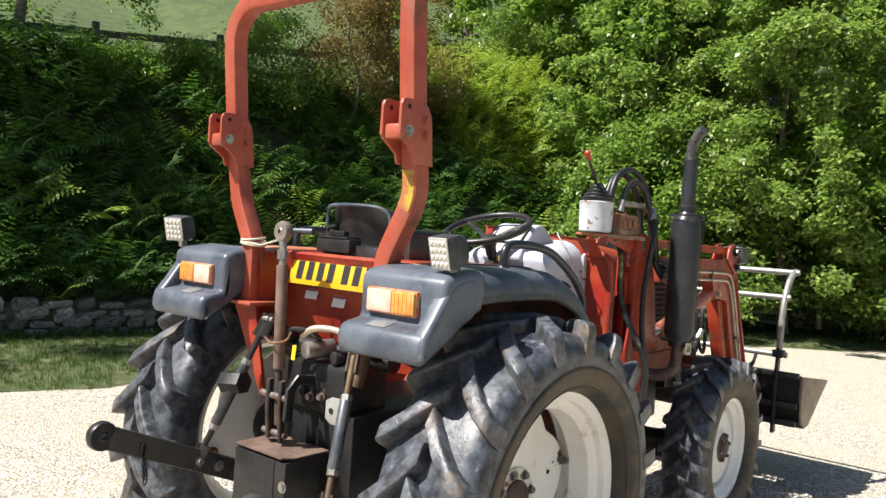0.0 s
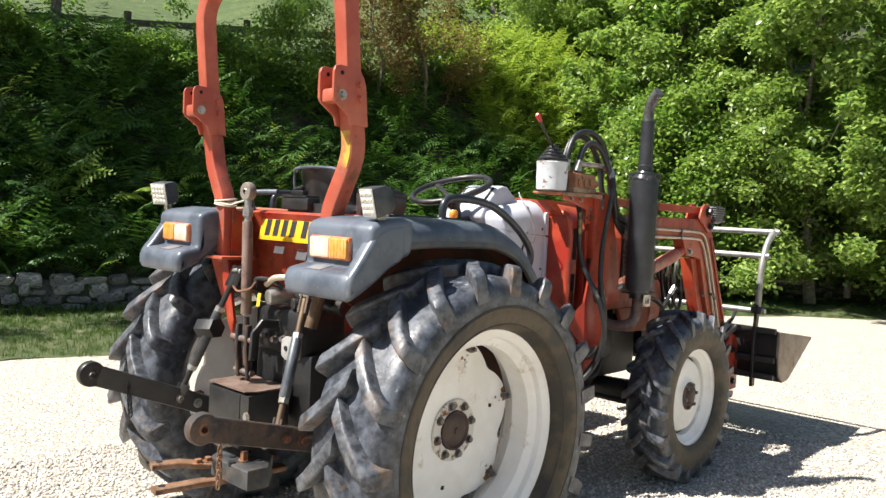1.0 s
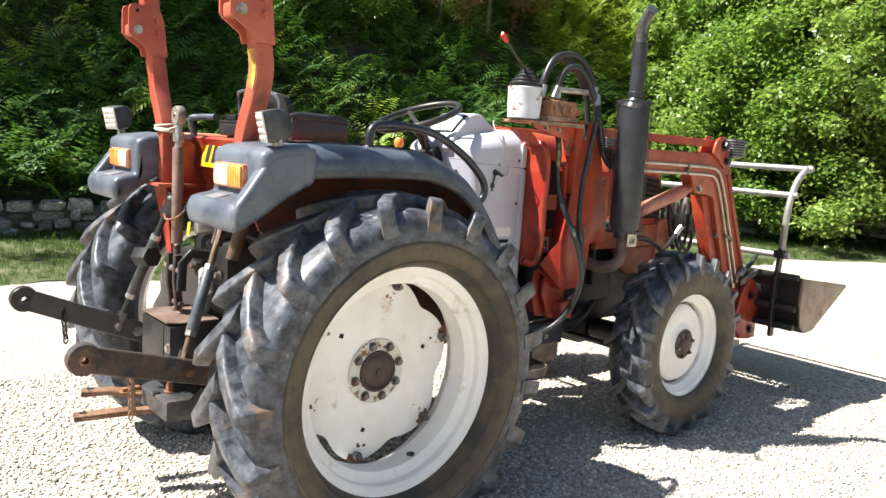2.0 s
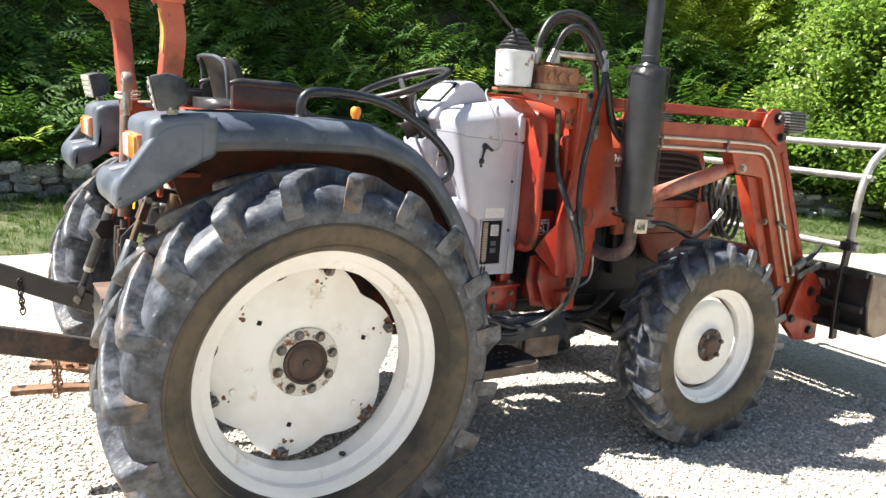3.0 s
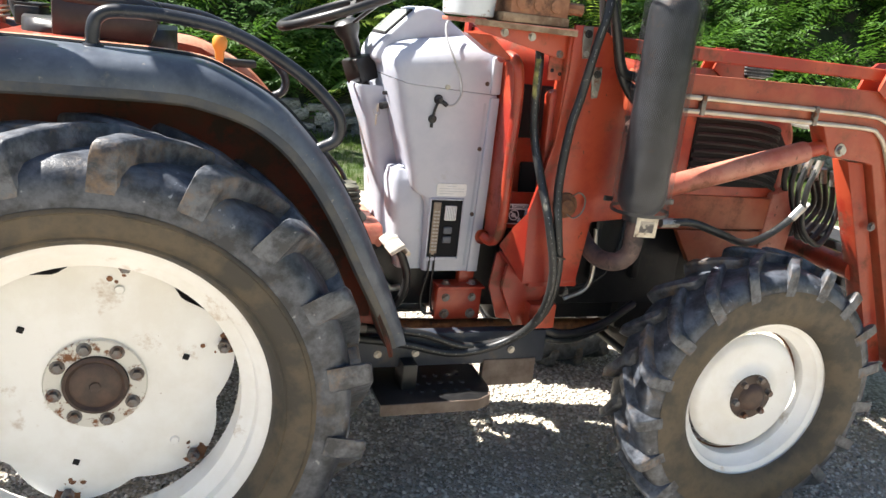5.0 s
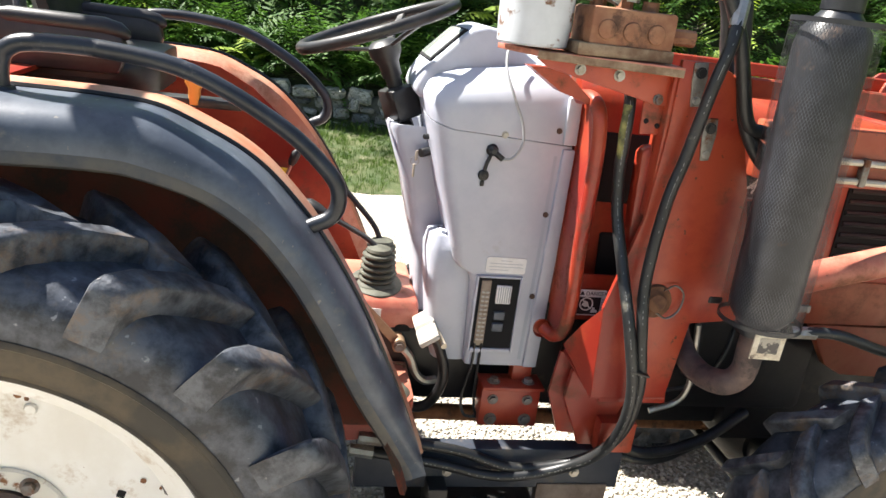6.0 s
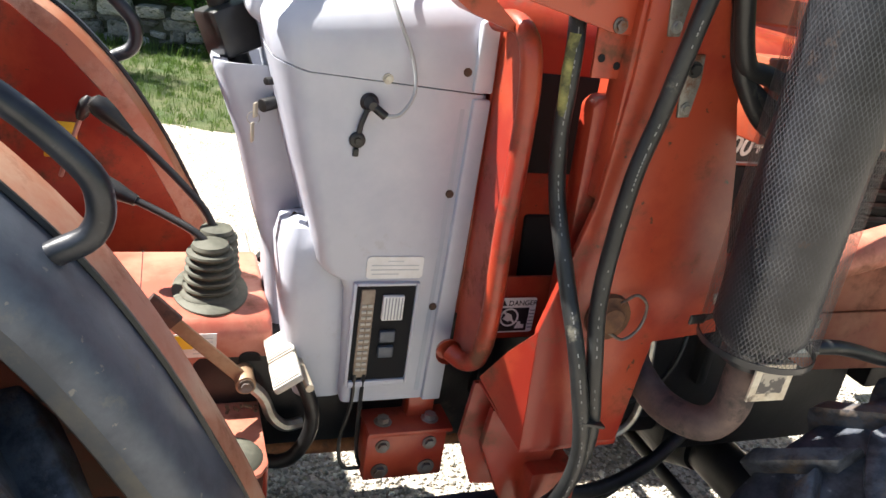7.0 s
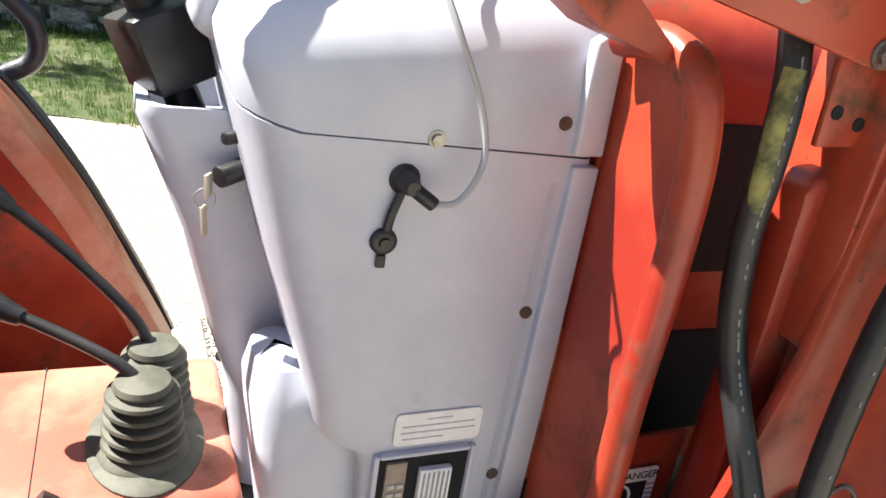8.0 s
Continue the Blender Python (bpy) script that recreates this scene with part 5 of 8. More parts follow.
# the sheet with a rolled tube edge beside the cowl
for s in (-1, 1):
    line = [(1.178, 0.275, 1.535), (1.186, 0.335, 1.541), (1.190, 0.383, 1.518), (1.195, 0.400, 1.455), (1.197, 0.402, 1.345), (1.196, 0.400, 1.22), (1.204, 0.392, 1.06), (1.205, 0.372, 0.965), (1.190, 0.345, 0.936), (1.168, 0.318, 0.945)]
    line = curve([(x, y * s, z) for x, y, z in line], 5)
    rows = []
    for p in line:
        q = Vector((1.200, 0.262 * s, p.z))
        rows.append([p + Vector((0.002, 0, 0)), q + Vector((0.003, 0, 0)), q - Vector((0.003, 0, 0)), p - Vector((0.002, 0, 0))])
    g = part("side_guard", loft(rows[8:-4]), M_RED, tractor, "red leg guard sheet with a rolled tube edge")
    edge = sweep(line, ring(0.0175, 12), up=(1, 0, 0))
    part("rolled_edge", edge, M_RED, g)
    part("edge_foot", lathe([(0.0, 0.006), (0.022, 0.004), (0.026, -0.008)], (1.166, 0.317 * s, 0.945), "y", 16), M_RED, g)

def slab(pts, thick):
    """A plate from its corners and the vector of its thickness."""
    bm = bm_new()
    a = [bm.verts.new(p) for p in pts]
    b = [bm.verts.new(Vector(p) + Vector(thick)) for p in pts]
    bm.faces.new(a)
    bm.faces.new(b[::-1])
    for i in range(len(pts)):
        j = (i + 1) % len(pts)
        bm.faces.new((a[i], b[i], b[j], a[j]))
    return bm


# ---- front loader ----
M_BOOM = mat("weathered_orange_red_paint", (0.31, 0.050, 0.022), 0.42, tint=(0.38, 0.095, 0.042), scale=4, dirt=(0.15, 0.06, 0.035), dirt_scale=6, dirt_at=0.58, dirt_soft=0.16, bump=0.12, bump_scale=50, fleck=(0.08, 0.035, 0.022), fleck_scale=40, fleck_at=0.68)


M_RUSTPIN = mat("dark_rusty_pin", (0.085, 0.036, 0.020), 0.8, tint=(0.16, 0.075, 0.035), scale=30, bump=0.5, bump_scale=90)
M_STRAP = mat("dull_grey_strap", (0.17, 0.155, 0.135), 0.5, 0.5, tint=(0.27, 0.26, 0.235), scale=20, dirt=RUST, dirt_scale=14, dirt_at=0.62)
M_LAMPRIB = mat("worn_lamp_rib", (0.10, 0.10, 0.105), 0.4, 0.3, tint=(0.20, 0.20, 0.20), scale=40)


def loader():
    ld = part("loader_frame", box((1.37, 0, 0.70), (0.10, 0.90, 0.09), b=0.006), M_RED, tractor, "red cross member of the loader frame")
    for s in (-1, 1):
        post = [(1.318, 1.657), (1.40, 1.657), (1.44, 1.64), (1.485, 1.56), (1.545, 1.375), (1.585, 1.20), (1.608, 1.06), (1.478, 1.045), (1.455, 0.838), (1.261, 0.834), (1.249, 1.075), (1.306, 1.30), (1.318, 1.50)]
        p = part("loader_post", mirror(prism(post, 0.470, 0.484, bev=0.003), s), M_RED, ld, "red loader upright plate")
        part("post_box", mirror(prism([(1.290, 0.815), (1.470, 0.815), (1.43, 1.10), (1.42, 1.62), (1.335, 1.62), (1.335, 1.30), (1.332, 1.12), (1.328, 1.0)], 0.36, 0.469, bev=0.004), s), M_RED, p)
        part("inner_post", mirror(prism([(1.308, 0.95), (1.340, 0.95), (1.340, 1.445), (1.330, 1.458), (1.300, 1.455), (1.288, 1.44)], 0.395, 0.440, bev=0.010, seg=2), s), M_RED, p)
        part("post_flange", mirror(box((1.318, 0.452, 1.47), (0.016, 0.05, 0.34), b=0.003), s), M_RED, p)
        part("post_foot", slab([(1.261, 0.484 * s, 0.834), (1.199, 0.400 * s, 0.938), (1.222, 0.440 * s, 1.010), (1.249, 0.484 * s, 1.075)], (0.006, -0.003 * s, 0.002)), M_RED, p, "folded red foot of the loader upright")
        part("foot_floor", slab([(1.261, 0.484 * s, 0.833), (1.455, 0.484 * s, 0.837), (1.44, 0.37 * s, 0.845), (1.215, 0.37 * s, 0.905)], (0, 0, 0.005)), M_RED, p)
        part("foot_tongue", mirror(prism([(1.225, 0.79), (1.235, 0.87), (1.41, 0.835), (1.345, 0.655), (1.285, 0.655)], 0.392, 0.410, bev=0.003), s), M_RED, p)
        part("foot_gusset", mirror(prism([(1.198, 0.78), (1.212, 0.90), (1.42, 0.87), (1.42, 0.72), (1.32, 0.655), (1.24, 0.665)], 0.352, 0.364, bev=0.002), s), M_RED, p)
        # strap plates with bolts
        for x, z in ((1.362, 1.612), (1.413, 1.496)):
            st = part("strap", mirror(prism([(x - 0.018, z + 0.042), (x + 0.014, z + 0.045), (x + 0.018, z + 0.01), (x + 0.012, z - 0.05), (x - 0.008, z - 0.052), (x - 0.016, z)], 0.4845, 0.4895, bev=0.0015), s), M_STRAP, p, "grey steel strap plate")
            part("strap_bolt", mirror(bolt((x, 0.4895, z + 0.022), (0, 1, 0), 0.0085, 0.006), s), M_BLACK, st)
            part("strap_bolt", mirror(bolt((x + 0.002, 0.4895, z - 0.037), (0, 1, 0), 0.0062, 0.006), s), M_STEEL, st)
        pv = part("pivot_pin", mirror(lathe([(0.0, 0.018), (0.022, 0.018), (0.028, 0.010), (0.040, 0.007), (0.043, -0.002)], (1.372, 0.486, 1.100), "y", 22), s), M_RUSTPIN, p, "rusty pivot pin")
        part("pull_ring", mirror(tube([(1.375, 0.496, 1.075), (1.405, 0.498, 1.062), (1.432, 0.498, 1.085), (1.436, 0.497, 1.125), (1.412, 0.496, 1.145), (1.385, 0.496, 1.13)], 0.0028, 8, 5), s), M_HUBBOLT, pv, "wire pull ring")
        # boom
        beam = [(1.56, 1.545), (1.56, 1.412), (2.03, 1.414), (2.323, 1.423), (2.384, 1.310), (2.541, 1.296), (2.594, 1.286), (2.957, 0.483), (2.99, 0.455), (3.05, 0.50), (3.11, 0.62), (3.10, 0.75),
                (3.028, 0.902), (2.739, 1.496), (2.70, 1.545), (2.479, 1.548)]
        bm = part("boom", mirror(prism(beam, 0.425, 0.500, bev=0.005), s), M_BOOM, ld, "red loader boom arm with a knee")
        part("leg_channel", mirror(prism([(2.498, 1.293), (2.575, 1.288), (2.935, 0.478), (2.868, 0.475)], 0.400, 0.478, bev=0.004), s), M_RED, bm, "darker red channel along the loader leg")
        part("boom_edge", mirror(prism([(2.715, 1.42), (2.739, 1.43), (3.028, 0.86), (3.00, 0.86)], 0.500, 0.508, bev=0.002), s), M_RED, bm)
        part("knee_lug", mirror(prism([(2.520, 1.55), (2.545, 1.615), (2.585, 1.645), (2.635, 1.650), (2.685, 1.610), (2.705, 1.48), (2.66, 1.46)], 0.500, 0.514, bev=0.003), s), M_RED, bm)
        part("knee_lug", mirror(prism([(2.520, 1.55), (2.545, 1.615), (2.585, 1.645), (2.635, 1.650), (2.685, 1.610), (2.705, 1.48), (2.66, 1.46)], 0.412, 0.425, bev=0.003), s), M_RED, bm)
        part("knee_pin", mirror(bolt((2.635, 0.514, 1.597), (0, 1, 0), 0.023, 0.026), s), M_BLACK, bm)
        part("knee_pin", mirror(bolt((2.676, 0.514, 1.505), (0, 1, 0), 0.019, 0.022), s), M_BLACK, bm)
        part("leg_pin", mirror(bolt((2.665, 0.500, 1.055), (0, 1, 0), 0.012, 0.010), s), M_HUBBOLT, bm)
        # levelling bar over the boom
        part("levelling_bar", mirror(sweep([(1.40, 0.465, 1.615), (2.60, 0.465, 1.605)], rrect(0.030, 0.044, 0.004, 1)), s), M_RED, bm, "thin red levelling bar")
        # lift cylinder
        cy = part("lift_cylinder", mirror(cyl((1.66, 0.470, 1.148), (2.30, 0.470, 1.318), 0.038, 18, 0.004), s), M_REDOLD, ld, "red hydraulic lift cylinder")
        part("cylinder_rod", mirror(cyl((1.58, 0.470, 1.127), (1.68, 0.470, 1.153), 0.018, 12), s), M_STEEL, cy)
        part("cylinder_end", mirror(cyl((2.28, 0.470, 1.313), (2.39, 0.470, 1.343), 0.028, 12, 0.004), s), M_RED, cy)
        part("cylinder_pin", mirror(bolt((2.424, 0.500, 1.335), (0, 1, 0), 0.016, 0.016), s), M_STEEL, cy)
        # steel pipes along the boom
        for pts in ([(1.62, 0.511, 1.478), (1.84, 0.511, 1.475), (2.20, 0.511, 1.470), (2.497, 0.511, 1.463), (2.58, 0.511, 1.450), (2.635, 0.511, 1.410), (2.71, 0.511, 1.288), (2.82, 0.511, 1.05), (2.945, 0.511, 0.78)],
                    [(1.62, 0.511, 1.433), (1.844, 0.511, 1.431), (2.20, 0.511, 1.425), (2.506, 0.511, 1.418), (2.570, 0.511, 1.400), (2.615, 0.511, 1.355), (2.683, 0.511, 1.231), (2.79, 0.511, 1.0), (2.911, 0.511, 0.745)]):
            part("oil_pipe", mirror(tube(pts, 0.0082, 8, 5), s), M_BRASS, bm, "tan steel oil pipe")
            e = pts[-1]
            part("pipe_nut", mirror(cyl(e, (e[0] + 0.016, e[1], e[2] - 0.034), 0.014, 6), s), M_STEEL, bm)
            part("pipe_nut", mirror(cyl(pts[0], (pts[0][0] + 0.045, pts[0][1], pts[0][2]), 0.014, 6), s), M_STEEL, bm)
        for x, z in ((1.80, 1.454), (2.265, 1.448)):
            part("pipe_clip", mirror(box((x, 0.513, z), (0.018, 0.020, 0.066), b=0.004), s), M_STRAP, bm)
        part("pipe_clip", mirror(box((2.795, 0.514, 1.035), (0.090, 0.020, 0.020), (0, 22, 0), b=0.003), s), M_HUBBOLT, bm)
        # tilt cylinder in front of the leg, and linkage to the bucket
        tc = part("tilt_cylinder", mirror(cyl((2.875, 0.462, 1.165), (3.02, 0.462, 0.86), 0.036, 16, 0.004), s), M_RED, ld, "red hydraulic tilt cylinder")
        part("cylinder_neck", mirror(cyl((2.867, 0.462, 1.180), (2.879, 0.462, 1.155), 0.043, 16, 0.003), s), M_STEEL, tc)
        part("cylinder_rod", mirror(cyl((2.735, 0.462, 1.520), (2.872, 0.462, 1.170), 0.020, 12), s), M_RED, tc)
        part("cylinder_end", mirror(cyl((3.015, 0.462, 0.87), (3.06, 0.462, 0.77), 0.024, 12, 0.004), s), M_RED, tc)
        part("tilt_link", mirror(sweep([(2.93, 0.520, 0.775), (3.10, 0.520, 0.845)], rrect(0.014, 0.045, 0.004, 1)), s), M_STEEL, tc)
        part("tilt_link", mirror(sweep([(2.98, 0.535, 0.74), (3.17, 0.535, 0.80)], rrect(0.014, 0.040, 0.004, 1)), s), M_STEEL, tc)
        part("hose_fitting", mirror(cyl((2.95, 0.530, 0.790), (3.02, 0.530, 0.828), 0.021, 10, 0.003), s), M_STEEL, tc)
        part("hose_fitting", mirror(tube([(3.02, 0.530, 0.82), (3.09, 0.535, 0.86), (3.16, 0.53, 0.915)], 0.012, 8, 4), s), M_HOSE, tc)
        hp = [(2.90, 0.475), (3.02, 0.370), (3.14, 0.355), (3.22, 0.36), (3.22, 0.67), (3.13, 0.755), (3.04, 0.765), (2.97, 0.63)]
        ht = part("hitch_plate", mirror(prism(hp, 0.515, 0.545, bev=0.004), s), M_RED, ld, "red bucket hitch plate")
        part("hitch_cheek", mirror(prism([(2.885, 0.480), (3.01, 0.375), (3.07, 0.368), (3.04, 0.56), (3.035, 0.750), (2.98, 0.71)], 0.545, 0.560, bev=0.004), s), M_RED, ht)
        for x, z in ((2.930, 0.510), (3.10, 0.65)):
            part("hitch_pin", mirror(bolt((x, 0.560 if x < 3.0 else 0.545, z), (0, 1, 0), 0.020, 0.018), s), M_BLACK, ht)
        part("hitch_pin", mirror(bolt((3.14, 0.545, 0.42), (0, 1, 0), 0.022, 0.018), s), M_BLACK, ht)
        # small square work light on the knee
        wl = part("work_light", mirror(box((2.785, 0.475, 1.585), (0.150, 0.11, 0.118), (0, 0, 0), b=0.022), s), M_BLACK, bm, "black work light on the loader")
        for k in range(7):
            part("light_rib", mirror(box((2.785, 0.475, 1.541 + 0.015 * k), (0.160, 0.122, 0.006), b=0.002), s), M_LAMPRIB, wl)
    part("cross_tube", cyl((2.72, -0.43, 0.86), (2.72, 0.43, 0.86), 0.045, 18), M_RED, ld, "red cross tube of the loader")
    part("cross_tube", cyl((2.45, -0.43, 1.47), (2.45, 0.43, 1.47), 0.03, 14), M_RED, ld)
    # bucket: a curved shell with two side plates
    prof = [(3.215, 0.80), (3.20, 0.62), (3.235, 0.48), (3.31, 0.435), (3.42, 0.445), (3.875, 0.695), (3.87, 0.705), (3.42, 0.462), (3.315, 0.452), (3.25, 0.492), (3.216, 0.62), (3.23, 0.80)]
    bk = part("bucket", prism(prof, -0.82, 0.82), M_BLACK, ld, "black loader bucket with worn steel sides")
    for s in (-1, 1):
        part("side_plate", mirror(prism([(3.21, 0.80), (3.20, 0.62), (3.235, 0.48), (3.31, 0.435), (3.42, 0.445), (3.87, 0.70), (3.86, 0.715)], 0.812, 0.832, bev=0.003), s), M_BUCKET, bk, "worn bare steel bucket side")
        # upright bar and the bent guard tube over it
        part("guard_bar", mirror(sweep([(3.205, 0.665, 0.97), (3.175, 0.665, 0.72), (3.19, 0.665, 0.40)], rrect(0.05, 0.022, 0.003, 1), up=(0, 1, 0)), s), M_BLACK, bk, "black upright bar behind the bucket")
        part("guard_tube", mirror(tube([(3.21, 0.665, 0.92), (3.215, 0.665, 1.10), (3.235, 0.665, 1.25), (3.29, 0.665, 1.38), (3.38, 0.665, 1.46), (3.47, 0.665, 1.495)], 0.021, 12, 5, up=(0, 1, 0)), s), M_GALV, bk, "bent galvanised guard tube")
        part("clamp", mirror(box((3.20, 0.665, 0.935), (0.07, 0.07, 0.05), b=0.006), s), M_BLACK, bk)
        part("rib", mirror(box((3.192, 0.30, 0.62), (0.02, 0.05, 0.34), b=0.004), s), M_BLACK, bk)
    part("guard_tube", cyl((3.44, -0.70, 1.487), (3.44, 0.70, 1.487), 0.020, 12), M_GALV, bk, "galvanised cross tube of the guard")
    part("guard_tube", cyl((3.262, -0.70, 1.315), (3.262, 0.70, 1.315), 0.020, 12), M_GALV, bk)
    part("guard_tube", cyl((3.20, -0.72, 0.93), (3.20, 0.72, 0.93), 0.020, 12), M_GALV, bk)
    for z in (0.80, 0.60, 0.48):
        part("back_rail", box((3.185, 0, z), (0.035, 1.62, 0.04), b=0.004), M_BLACK, bk)
    return ld


loader()

# ---- hydraulic valve on its shelf, hoses ----
M_RUSTARM0 = mat("rusty_shelf_edge", (0.16, 0.09, 0.05), 0.7, tint=(0.30, 0.22, 0.14), scale=20)


# Sunlight on the black hose, put into the colour of a thin sleeve
M_HOSESUN = mat("yellow_green_sunlight", (0.07, 0.072, 0.03), 0.8, tint=(0.30, 0.28, 0.09), scale=30, bump=0.3)
M_PRINT = mat("faint_white_print", (0.20, 0.20, 0.195), 0.6, bump=0)


def hydraulics():
    shelf = part("valve_shelf", prism([(0.945, -0.33), (1.0, -0.475), (1.31, -0.52), (1.34, -0.34)], 1.630, 1.642, axis="z", bev=0.002), M_REDOLD, tractor, "red shelf plate carrying the hydraulic valve")
    part("shelf_edge", sweep([(1.0, -0.472, 1.634), (1.31, -0.517, 1.630)], rrect(0.006, 0.018, 0.002, 1)), M_RUSTARM0, shelf)
    part("shelf_web", prism([(1.0, 1.628), (1.325, 1.628), (1.325, 1.552), (1.278, 1.555), (1.202, 1.572), (1.03, 1.608)], -0.462, -0.452, bev=0.002), M_RED, shelf, "red web plate under the shelf")
    part("shelf_strap", prism([(1.262, 1.565), (1.322, 1.565), (1.325, 1.488), (1.266, 1.486)], -0.451, -0.444, bev=0.002), M_RED, shelf)
    for x, z in ((1.276, 1.516), (1.304, 1.507)):
        part("strap_hole", cyl((x, -0.4525, z), (x, -0.443, z), 0.006, 12), M_SEAM, shelf)
    for x, z in ((1.10, 1.612), (1.19, 1.608)):
        part("shelf_bolt", bolt((x, -0.462, z), (0, -1, 0), 0.0085, 0.010), M_STEEL, shelf)
    part("shelf_bolt", bolt((1.289, -0.462, 1.566), (0, -1, 0), 0.008, 0.007), M_HUBBOLT, shelf)
    part("under_bracket", prism([(1.02, 1.600), (1.10, 1.600), (1.20, 1.52), (1.10, 1.55)], -0.36, -0.30), M_RED, shelf)
    # pale pot
    pot = part("valve_cover", lathe([(0.0, 1.648), (0.070, 1.648), (0.076, 1.652), (0.079, 1.70), (0.081, 1.784), (0.083, 1.790), (0.078, 1.796), (0.0, 1.796)], (1.002, -0.402, 0), "z", 36), M_POT, tractor, "chipped pale blue-white pot over the valve levers")
    prof = [(0.080, 1.794), (0.082, 1.800)]
    for k in range(4):
        z, r = 1.803 + 0.017 * k, 0.076 - 0.013 * k
        prof += [(r, z), (r + 0.003, z + 0.006), (r - 0.008, z + 0.012), (r - 0.012, z + 0.014)]
    prof += [(0.022, 1.876), (0.009, 1.884)]
    part("rubber_gaiter", lathe(prof, (1.002, -0.402, 0), "z", 32), M_HOSE, pot, "black ribbed rubber gaiter")
    part("valve_lever", tube([(0.985, -0.405, 1.875), (0.90, -0.425, 1.925), (0.80, -0.452, 1.985)], 0.0065, 8, 3), M_BLACK, pot, "thin lever")
    part("lever_knob", sweep([(0.815, -0.448, 1.976), (0.80, -0.452, 1.985), (0.775, -0.459, 2.0), (0.768, -0.461, 2.004)], ring(1.0, 12), scales=[0.009, 0.013, 0.0135, 0.006]), M_REDKNOB, pot, "red plastic knob")
    vb = part("valve_block", box((1.195, -0.42, 1.695), (0.19, 0.13, 0.10), b=0.008), M_VALVE, tractor, "rusty brown hydraulic valve block")
    part("block_cap", box((1.185, -0.42, 1.657), (0.215, 0.142, 0.026), b=0.004), M_RUSTARM0, vb, "scuffed rusty base plate")
    for k in range(3):
        part("block_port", cyl((1.13 + 0.06 * k, -0.42, 1.742), (1.13 + 0.06 * k, -0.42, 1.765), 0.018, 6), M_VALVE, vb)
        part("end_cap", cyl((1.135 + 0.055 * k, -0.483, 1.70), (1.135 + 0.055 * k, -0.492, 1.70), 0.020, 16, 0.003), M_VALVE, vb)
    part("side_stub", cyl((1.29, -0.44, 1.70), (1.35, -0.45, 1.70), 0.018, 8), M_VALVE, vb)
    part("swivel_fitting", cyl((1.20, -0.43, 1.80), (1.42, -0.47, 1.80), 0.014, 8), M_STEEL, vb, "pale steel swivel fitting")
    part("swivel_fitting", cyl((1.20, -0.43, 1.76), (1.20, -0.43, 1.815), 0.017, 6), M_STEEL, vb)
    part("swivel_fitting", cyl((1.41, -0.47, 1.77), (1.43, -0.475, 1.83), 0.016, 6), M_STEEL, vb)

    def hose(pts, r=0.0155, label="black hydraulic hose"):
        h = part("hydraulic_hose", tube(pts, r, 12, 6), M_HOSE, tractor, label)
        for a, b in ((pts[0], pts[1]), (pts[-1], pts[-2])):
            a, b = Vector(a), Vector(b)
            d = (b - a).normalized()
            part("hose_end", sweep([a - d * 0.01, a + d * 0.05], ring(r * 1.2, 8)), M_STEEL, h)
        line, bm, rp = curve(pts, 6), bm_new(), random.Random(len(pts))
        for i in range(4, len(line) - 4):
            d = (line[i + 1] - line[i]).normalized()
            n = Vector((-0.35, -1, 0.2))
            n = (n - d * n.dot(d)).normalized()
            for q in range(3):
                if r > 0.0145 or r < 0.0135 or rp.random() < 0.55:
                    continue
                m = Matrix.Translation(line[i].lerp(line[i + 1], q / 3 + 0.1) + n * (r + 0.0002)) @ Matrix(((d.x, d.cross(n).x, n.x), (d.y, d.cross(n).y, n.y), (d.z, d.cross(n).z, n.z))).to_4x4()
                bar = box((0, 0, 0), (rp.uniform(0.003, 0.007), 0.0018, 0.0008))
                bar.transform(m)
                merge(bm, bar)
        if r == 0.0138:
            tagged(part("hose_print", bm, M_PRINT, h), "faint pale print along the hose", kind="stuff")
        return h

    for k, (dx, dy, dz) in enumerate(((0.0, 0.0, 0.0), (0.035, 0.045, -0.02), (0.05, -0.03, -0.06))):
        hose([(1.10 + dx, -0.42 + dy, 1.765), (1.115 + dx, -0.42 + dy, 1.86 + dz), (1.17 + dx * 0.8, -0.425 + dy, 1.945 + dz), (1.27, -0.44 + dy, 1.972 + dz), (1.37 - dx * 0.5, -0.455 + dy, 1.925 + dz), (1.435 - dx * 0.4, -0.47 + dy, 1.80 + dz),
              (1.46 - dx * 0.3, -0.475 + dy, 1.66), (1.49, -0.49 + dy * 0.4, 1.54), (1.54, -0.505, 1.46 - dz), (1.60 + dx, -0.52, 1.425 - dz)])
    hose([(1.415, -0.50, 1.78), (1.395, -0.53, 1.70), (1.374, -0.53, 1.606), (1.352, -0.522, 1.455), (1.330, -0.522, 1.344), (1.314, -0.535, 1.167), (1.320, -0.56, 1.04), (1.345, -0.555, 0.90), (1.35, -0.50, 0.74), (1.28, -0.44, 0.625), (1.12, -0.415, 0.585), (0.95, -0.41, 0.635), (0.72, -0.40, 0.66)], 0.0138)
    hose([(1.252, -0.39, 1.66), (1.246, -0.405, 1.60), (1.242, -0.428, 1.53), (1.243, -0.432, 1.46), (1.246, -0.43, 1.39), (1.256, -0.445, 1.29), (1.272, -0.505, 1.165), (1.290, -0.56, 1.045), (1.322, -0.57, 0.88), (1.315, -0.52, 0.72), (1.24, -0.45, 0.61), (1.08, -0.425, 0.565), (0.90, -0.415, 0.60), (0.70, -0.40, 0.625)], 0.0138)
